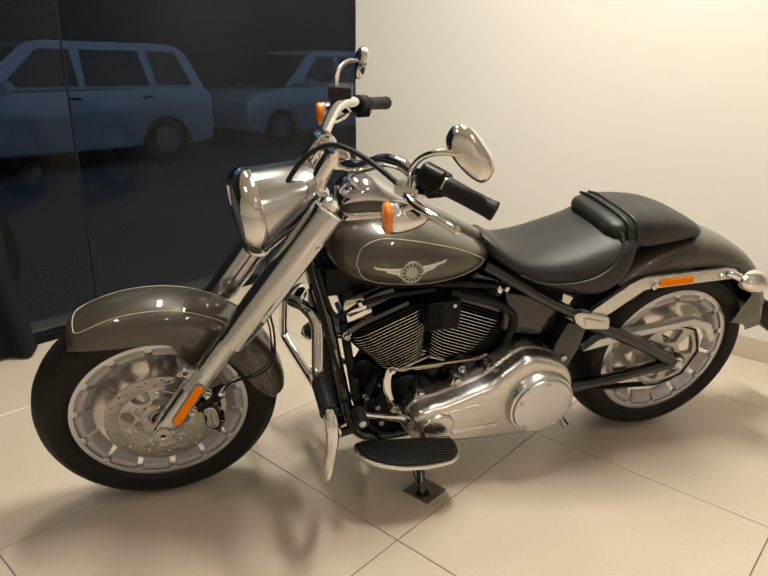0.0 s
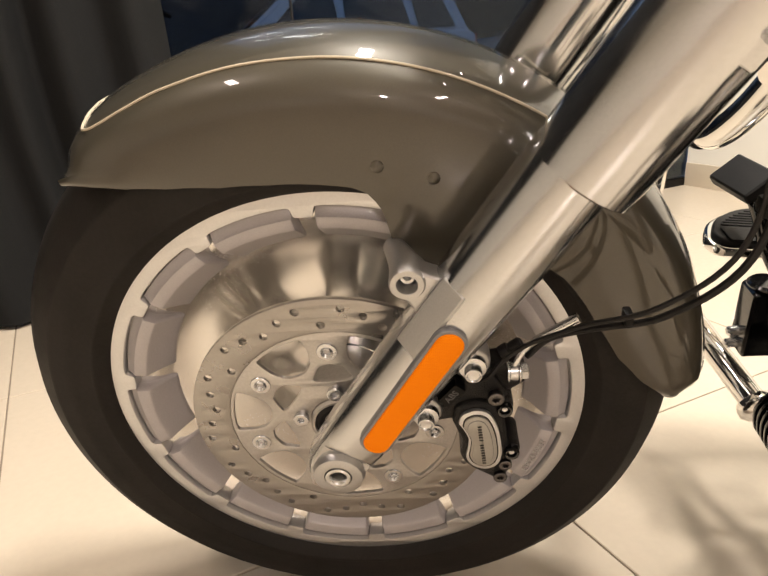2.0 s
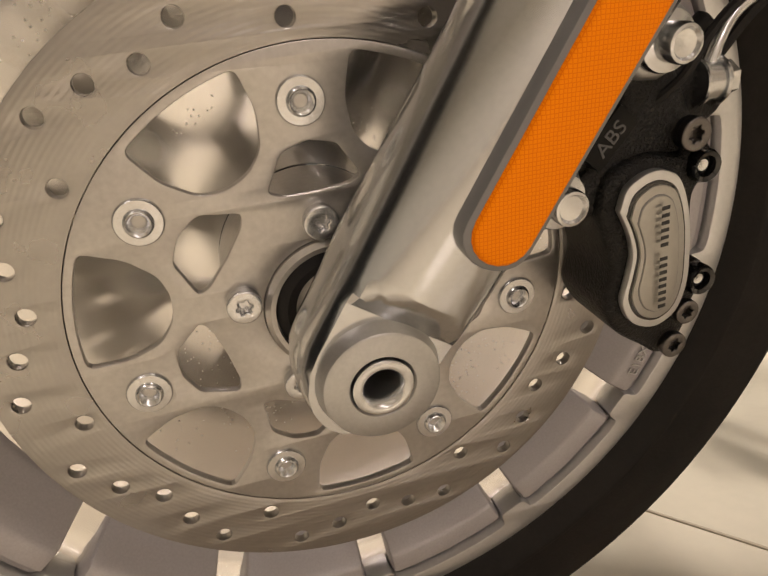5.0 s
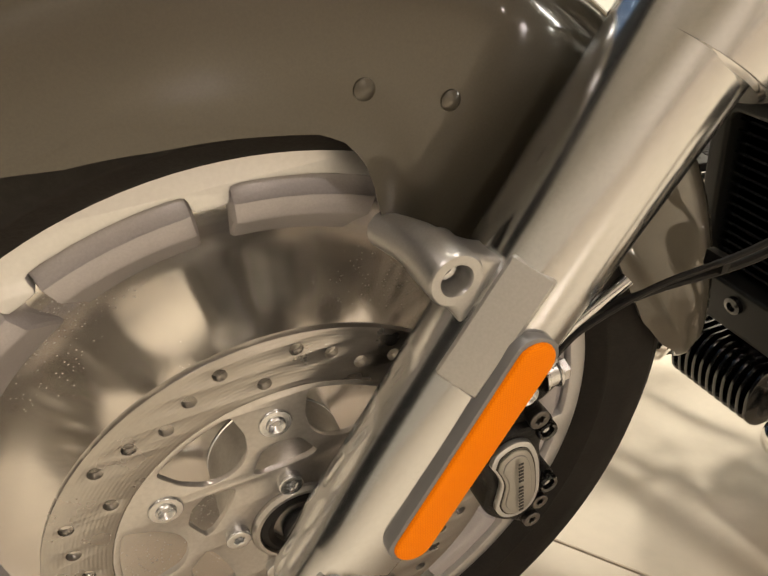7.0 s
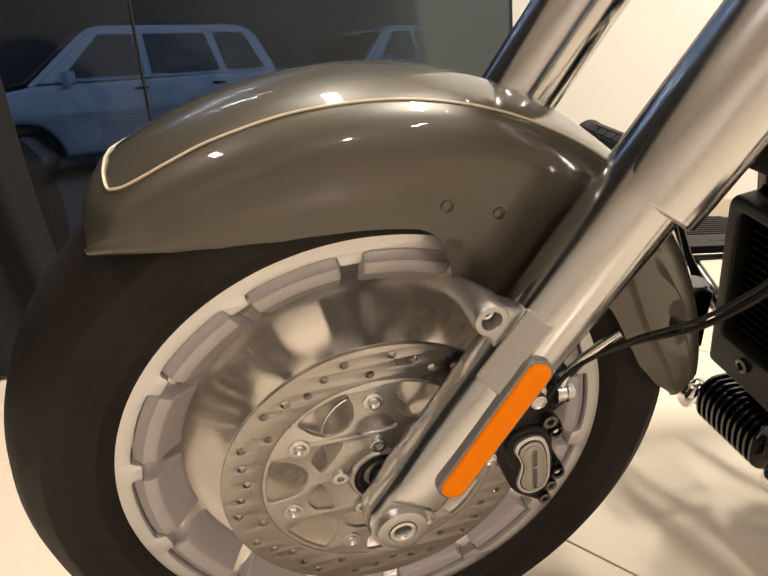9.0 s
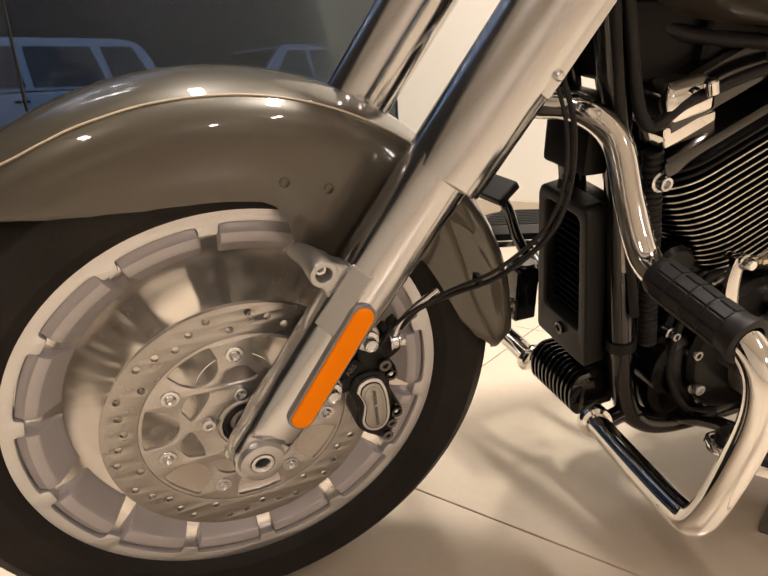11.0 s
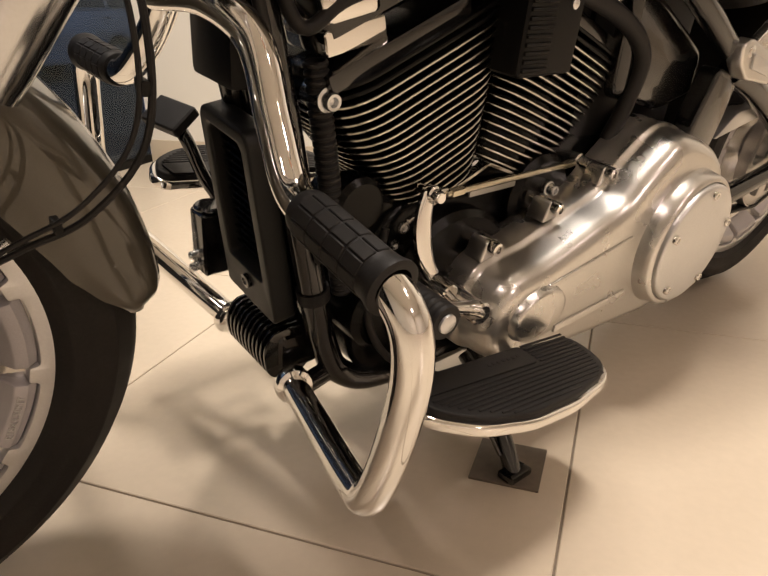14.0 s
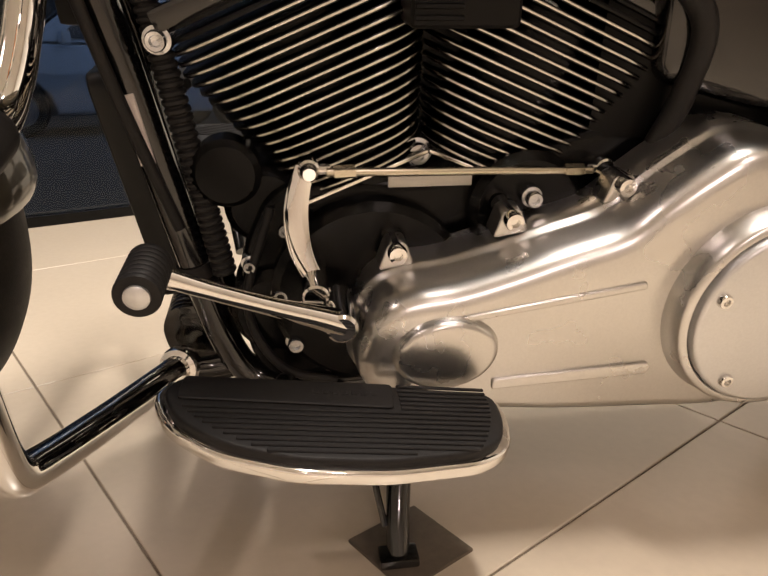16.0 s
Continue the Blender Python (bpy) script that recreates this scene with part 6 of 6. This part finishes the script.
# oil tank and side cover
bm = bmesh.new()
plate(bm, [rounded([(0.965, 0.615), (1.04, 0.60), (1.185, 0.525), (1.19, 0.455), (1.10, 0.438), (0.975, 0.470)], 0.020)], 0.19, side(0, 0, 0), 0.016, 4)
part("oil_tank", bm, BLACK, bike, "gloss black oil tank under the seat")
for c, size in (((1.05, 0, 0.50), (0.26, 0.14, 0.22)), ((0.95, 0, 0.60), (0.40, 0.12, 0.10)), ((1.12, -0.02, 0.30), (0.14, 0.18, 0.22))):
    bm = bmesh.new()
    box(bm, c, size, 0.02)
    part("under_seat_tray", bm, PLASTIC, bike, "black plastic tray under the seat")

# primary cover, derby cover, oval cover
bm = bmesh.new()
out = [(0.668, 0.235), (0.680, 0.275), (0.700, 0.301), (0.730, 0.311), (0.765, 0.3155), (0.810, 0.328), (0.860, 0.345), (0.915, 0.363), (0.945, 0.389), (0.980, 0.416), (1.012, 0.436), (1.045, 0.441), (1.090, 0.430), (1.140, 0.407), (1.180, 0.370), (1.203, 0.306), (1.193, 0.235), (1.150, 0.176), (1.070, 0.142), (0.970, 0.144), (0.880, 0.149), (0.800, 0.158), (0.730, 0.168), (0.690, 0.185), (0.672, 0.208)]
curve_out = [(v.x, v.y) for v in smooth_path([(x, z, 0) for x, z in out + out[:1]], 5)[:-1]]
cx, cz = 0.90, 0.285


def inset(lp, d):
    """The outline drawn in by d."""
    n = len(lp)
    res = []
    for i in range(n):
        a, b = Vector(lp[i - 1]), Vector(lp[(i + 1) % n])
        t = (b - a).normalized()
        res.append((lp[i][0] + t.y * d, lp[i][1] - t.x * d))
    return res


sgn = 1 if sum(a[0] * b[1] - b[0] * a[1] for a, b in zip(curve_out, curve_out[1:] + curve_out[:1])) < 0 else -1
rings = [[Vector((x, y, z)) for x, z in inset(curve_out, sgn * d)] for d, y in ((0.0, -0.085), (0.0, -0.130), (0.0010, -0.134), (0.0045, -0.137), (0.0055, -0.143), (0.007, -0.165), (0.0105, -0.180), (0.017, -0.188), (0.027, -0.191))]
skin(bm, rings)
prim = part("primary_cover", bm, PRIMARY, bike, "satin metal primary drive cover", angle=50)
DC = Vector((1.078, 0, 0.277))
bm = bmesh.new()
lathe(bm, [(0.122, -0.150), (0.112, -0.180), (0.106, -0.200), (0.104, -0.212), (0.101, -0.2155), (0.096, -0.216), (0.094, -0.212)], DC, n=72)
boss = part("derby_boss", bm, PRIMARY, prim, "round shoulder of the primary cover", angle=50)
bm = bmesh.new()
lathe(bm, [(0.0935, -0.205), (0.0935, -0.2195), (0.092, -0.2225), (0.088, -0.2235), (0.070, -0.2255), (0.040, -0.2275), (0, -0.2285)], DC, n=72)
part("derby_cover", bm, MACHINED, prim, "round bright derby cover", angle=50)
for k in range(5):
    a = radians(16) + k * 2 * math.pi / 5
    bm = bmesh.new()
    lathe(bm, [(0, -0.002), (0.003, -0.002), (0.0035, -0.0048), (0.006, -0.0045), (0.0072, -0.002), (0.0072, 0.004)], DC + Vector((0.079 * math.cos(a), -0.2245, 0.079 * math.sin(a))), n=16)
    part("derby_screw", bm, CHROME, prim)
bm = bmesh.new()
om = side(0.758, 0.246, -0.190) @ Matrix.Rotation(radians(6), 4, "Z")
rings = [[om @ Vector((0.049 * k * math.cos(a), 0.0365 * k * math.sin(a), h)) for a in [2 * math.pi * i / 48 for i in range(48)]] for k, h in ((1.16, -0.035), (1.08, -0.004), (1.02, 0.003), (0.99, 0.008), (0.94, 0.0115), (0.85, 0.0125), (0.3, 0.0135), (0.02, 0.0136))]
skin(bm, rings)
part("oval_cover", bm, PRIMARY, prim, "oval inspection cover", angle=60)
for a, b, w in (((0.772, 0.281), (0.945, 0.306), 0.0040), ((0.806, 0.206), (0.965, 0.212), 0.0070)):
    bm = bmesh.new()
    plate(bm, [rounded([(a[0], a[1] - w), (b[0], b[1] - w), (b[0] + w * 0.6, b[1]), (b[0], b[1] + w), (a[0], a[1] + w * 0.7)], w * 0.4, 3)], 0.012, side(0, 0, -0.1880), 0.0018, 3)
    part("raised_rib", bm, PRIMARY, prim)
for x, z in ((0.7184, 0.3249), (0.829, 0.354), (0.935, 0.3848), (1.066, 0.415), (1.172, 0.384), (1.203, 0.31)):
    bm = bmesh.new()
    lathe(bm, [(0, -0.014), (0.004, -0.014), (0.0045, -0.018), (0.0085, -0.0175), (0.0095, -0.014), (0.0095, -0.005), (0.0095, 0.035)], (x, -0.128, z), n=20)
    part("primary_bolt", bm, CHROME, prim, "bright bolt")
    bm = bmesh.new()
    plate(bm, [rounded([(x - 0.018, z - 0.020), (x + 0.018, z - 0.014), (x + 0.009, z + 0.010), (x - 0.009, z + 0.008)], 0.006)], 0.030, side(0, 0, -0.120), 0.003, 2)
    part("bolt_boss", bm, PRIMARY, prim)

# shift linkage and lever
bm = bmesh.new()
rod(bm, (0.655, -0.106, 0.396), (0.925, -0.086, 0.384), 0.0042, 12)
for x, y, z in ((0.672, -0.105, 0.3955), (0.905, -0.087, 0.385)):
    rod(bm, (x - 0.010, y, z), (x + 0.010, y + 0.001, z), 0.0066, 6)
link = part("shift_rod", bm, BRASS, bike, "thin bright shift rod")
for x, y, z in ((0.639, -0.104, 0.397), (0.941, -0.083, 0.384)):
    bm = bmesh.new()
    lathe(bm, [(0, -0.012), (0.006, -0.012), (0.008, -0.009), (0.0085, -0.002), (0.0105, 0.0), (0.0105, 0.010), (0.006, 0.012), (0.006, 0.03)], (x, y, z), n=20)
    rod(bm, (x, y + 0.004, z), (x + (0.02 if x < 0.8 else -0.02), y + 0.003, z), 0.0055, 10)
    part("rod_end", bm, CHROME, link)
bm = bmesh.new()
arm = [(0.637, -0.096, 0.402), (0.629, -0.100, 0.380), (0.625, -0.106, 0.352), (0.629, -0.114, 0.318), (0.645, -0.124, 0.284)]
path = smooth_path(arm, 5)
rings = []
for i, q in enumerate(path):
    w = 0.0095 + 0.002 * math.sin(i / (len(path) - 1) * math.pi)
    rings.append([q + Vector((dx * w, dy, 0)) for dx, dy in ((-1, -0.003), (-0.6, -0.0055), (0.6, -0.0055), (1, -0.003), (1, 0.003), (-1, 0.003))])
skin(bm, rings)
part("shift_arm", bm, CHROME, bike, "curved chrome shift arm")
bm = bmesh.new()
rod(bm, (0.640, -0.150, 0.288), (0.640, -0.085, 0.296), 0.013, 18, bevel=0.002)
tube(bm, [(0.662, -0.172, 0.272), (0.640, -0.180, 0.285), (0.600, -0.193, 0.306), (0.555, -0.207, 0.331), (0.520, -0.218, 0.352)], [0.014, 0.011, 0.0085, 0.008, 0.009], 14)
rod(bm, (0.662, -0.185, 0.272), (0.662, -0.120, 0.272), 0.015, 20, bevel=0.003)
lever = part("shift_lever", bm, CHROME, bike, "chrome shift lever with a rubber peg")
bm = bmesh.new()
prof = [(0, -0.060)]
for k in range(8):
    prof += [(0.0165, -0.060 + 0.0072 * k + 0.0004), (0.0175, -0.060 + 0.0072 * k + 0.0020), (0.0175, -0.060 + 0.0072 * k + 0.0046), (0.0150, -0.060 + 0.0072 * k + 0.0058)]
prof += [(0.010, 0.0)]
lathe(bm, prof, (0.511, -0.207, 0.361), n=24)
part("shift_peg", bm, RUBBER, bike, "ribbed black rubber peg")
bm = bmesh.new()
lathe(bm, [(0, -0.064), (0.007, -0.0635), (0.0095, -0.062), (0.010, -0.058)], (0.511, -0.207, 0.361), n=20)
part("peg_cap", bm, MACHINED, bike)


# footboards
def footboard(s):
    def piece(name, bm, mat, parent, label=""):
        if s > 0:
            bmesh.ops.transform(bm, matrix=Matrix.Translation((-0.053, -0.040, 0.060)) @ FLIP, verts=bm.verts)
        return part(name, bm, mat, parent, label)

    fm = Matrix.Translation((0.64, 0, 0.221)) @ Matrix.Rotation(radians(8), 4, "Y") @ Matrix.Translation((-0.64, 0, 0))
    o = rounded([(x, -y) for x, y in [(0.508, 0.206), (0.496, 0.228), (0.511, 0.268), (0.553, 0.301), (0.615, 0.318), (0.690, 0.318), (0.768, 0.304), (0.797, 0.286), (0.808, 0.250), (0.806, 0.212), (0.70, 0.206)]], 0.018, 4)
    bm = bmesh.new()
    plate(bm, [o], 0.014, fm, 0.004, 3)
    fb = piece("footboard", bm, CHROME, bike, "half moon footboard with a chrome rim")
    mx, my = 0.653, -0.258
    pad = [((x - mx) * 0.945 + mx, (y - my) * 0.88 + my) for x, y in o]
    bm = bmesh.new()
    plate(bm, [pad], 0.010, fm @ Matrix.Translation((0, 0, 0.0095)), 0.003, 2)
    piece("rubber_pad", bm, RUBBER, fb, "ribbed black rubber pad")
    for k in range(15):
        yy = 0.2140 + 0.0063 * k
        x0 = 0.706 if k < 6 else 0.514 + 0.010 * ((k - 2) / 4.3) ** 2
        x1 = 0.790 - 0.004 * (max(k - 2, 0) / 4.4) ** 2 - (0.05 if k > 13 else 0)
        bm = bmesh.new()
        box(bm, fm @ Matrix.Translation(((x0 + x1) / 2, -yy, 0.0150)), (x1 - x0, 0.0038, 0.0022), 0.0008, 1)
        piece("pad_rib", bm, RUBBER, fb)
    bm = bmesh.new()
    plate(bm, [rounded([(0.517, -0.2440), (0.700, -0.2470), (0.702, -0.2130), (0.520, -0.2130)], 0.005, 3)], 0.0030, fm @ Matrix.Translation((0, 0, 0.0152)), 0.0010, 2)
    band = piece("pad_band", bm, RUBBER, fb, "smooth band of the rubber pad")
    for k in range(7):
        bm = bmesh.new()
        box(bm, fm @ Matrix.Translation((0.632 + 0.0085 * k, -0.2290, 0.0168)), (0.0052, 0.0050, 0.0010), 0.0003, 1)
        piece("raised_mark", bm, RUBBER, band)
    for pts in ([(0.60, -0.22, 0.214), (0.60, -0.15, 0.190), (0.61, -0.085, 0.150)], [(0.72, -0.22, 0.200), (0.72, -0.15, 0.185), (0.73, -0.10, 0.155)]):
        bm = bmesh.new()
        tube(bm, pts, 0.010, 10)
        piece("footboard_bracket", bm, BLACK, fb)


footboard(-1)
footboard(1)


# engine guard: bent chrome bars with a rubber grip
def guard(s):
    def piece(name, bm, mat, parent, label="", angle=40):
        if s > 0:
            bmesh.ops.transform(bm, matrix=FLIP, verts=bm.verts)
        return part(name, bm, mat, parent, label, angle=angle)

    pts = [(0.374, -0.004, 0.597), (0.402, -0.045, 0.597), (0.4240, -0.084, 0.570), (0.4200, -0.125, 0.512), (0.4125, -0.165, 0.470), (0.4105, -0.205, 0.458), (0.4110, -0.250, 0.452), (0.4125, -0.290, 0.446), (0.4155, -0.317, 0.424), (0.4165, -0.326, 0.385), (0.4145, -0.322, 0.330), (0.4110, -0.312, 0.270), (0.4100, -0.299, 0.234), (0.4170, -0.272, 0.219), (0.445, -0.185, 0.192), (0.4845, -0.061, 0.158)]
    bm = bmesh.new()
    tube(bm, pts, 0.0162, 20)
    g = piece("engine_guard", bm, CHROME, bike, "bent chrome engine guard bar")
    a, b = Vector((0.4108, -0.188, 0.4605)), Vector((0.4128, -0.300, 0.4445))
    ax = (b - a).normalized()
    bm = bmesh.new()
    ln = (b - a).length
    lathe(bm, [(0.0165, 0.0), (0.0185, 0.0005), (0.0200, 0.004), (0.0206, 0.010), (0.0206, ln - 0.016), (0.0214, ln - 0.010), (0.0234, ln - 0.003), (0.0234, ln), (0.0200, ln + 0.001), (0.0165, ln + 0.001)], a, ax, 28)
    grip = piece("guard_grip", bm, RUBBER, g, "black ribbed rubber grip")
    u = (Vector((-1, 0, 0)) + ax * ax.x).normalized()
    w = ax.cross(u)
    for j in range(5):
        t = radians(-40 + 34 * j)
        n = u * math.cos(t) + w * math.sin(t) * (1 if w.z > 0 else -1)
        side_dir = ax.cross(n)
        for k in range(4):
            bm = bmesh.new()
            c = a + ax * (0.0215 + 0.0212 * k) + n * 0.0202
            box(bm, Matrix(((ax.x, side_dir.x, n.x, c.x), (ax.y, side_dir.y, n.y, c.y), (ax.z, side_dir.z, n.z, c.z), (0, 0, 0, 1))), (0.0192, 0.0112, 0.0024), 0.0008, 1)
            piece("grip_pad", bm, RUBBER, grip)
    bm = bmesh.new()
    e = Vector((0.4845, -0.061, 0.158))
    d = Vector((0.0395, 0.124, -0.034)).normalized()
    lathe(bm, [(0.0162, -0.004), (0.022, -0.002), (0.024, 0.003), (0.024, 0.012), (0.021, 0.016), (0, 0.018)], e, d, 28)
    piece("guard_flange", bm, CHROME, g)
    bm = bmesh.new()
    tube(bm, [e, (0.515, -0.052, 0.150), (0.55, -0.045, 0.15)], 0.012, 10)
    box(bm, pose(0.525, -0.050, 0.149, 0, 0, 12), (0.070, 0.012, 0.030), 0.005, 2)
    piece("guard_mount", bm, BLACK, g)


guard(-1)
guard(1)

# brake pedal on the far side: a black arm that rises over the footboard to its rubber pad
bm = bmesh.new()
tube(bm, [(0.60, 0.165, 0.235), (0.545, 0.175, 0.262), (0.500, 0.190, 0.330), (0.482, 0.205, 0.385), (0.478, 0.225, 0.402)], [0.010, 0.010, 0.009, 0.009, 0.009], 12)
pedal = part("brake_pedal", bm, BLACK, bike, "black brake pedal rising over the far footboard")
bm = bmesh.new()
box(bm, pose(0.474, 0.240, 0.412, 0, -35, 12), (0.045, 0.075, 0.016), 0.006, 3)
part("pedal_pad", bm, RUBBER, pedal)

# side stand
bm = bmesh.new()
tube(bm, [(0.730, -0.120, 0.150), (0.722, -0.165, 0.125), (0.712, -0.222, 0.072), (0.709, -0.248, 0.038)], [0.017, 0.014, 0.012, 0.012], 14)
box(bm, Matrix.Translation((0.709, -0.249, 0.043)) @ Matrix.Rotation(radians(-10), 4, "X"), (0.040, 0.026, 0.010), 0.004)
tube(bm, [(0.700, -0.13, 0.14), (0.690, -0.19, 0.11), (0.698, -0.228, 0.064)], 0.0035, 8)
part("side_stand", bm, BLACK, bike, "black steel side stand folded out")
bm = bmesh.new()
tube(bm, [(1.185, -0.12, 0.19), (1.195, -0.16, 0.165), (1.20, -0.19, 0.150)], [0.012, 0.010, 0.014], 12)
part("passenger_peg_mount", bm, CHROME, bike)

# stand plate on the floor
bm = bmesh.new()
box(bm, (0, 0, 0.002), (0.092, 0.092, 0.004), 0.001)
thing("stand_plate", bm, PLATESTEEL, "small square grey metal plate under the side stand", "plate", m=pose(-0.080, 0.217, 0, 0, 0, 0))


# ---------------------------------------------------------------- floor tiles
bm = bmesh.new()
box(bm, (0, 0, -0.004), (T - 0.003, T - 0.003, 0.008), 0.0012, 1)
tile_mesh = finish(bm, 30)
tile_mesh.materials.append(TILE)
for i in range(-3, 9):
    for j in range(-7, 3):
        o = new("tile", tile_mesh)
        o.parent = floor
        o.matrix_basis = Matrix.Translation(((i + 0.5) * T, (j + 0.5) * T, 0))
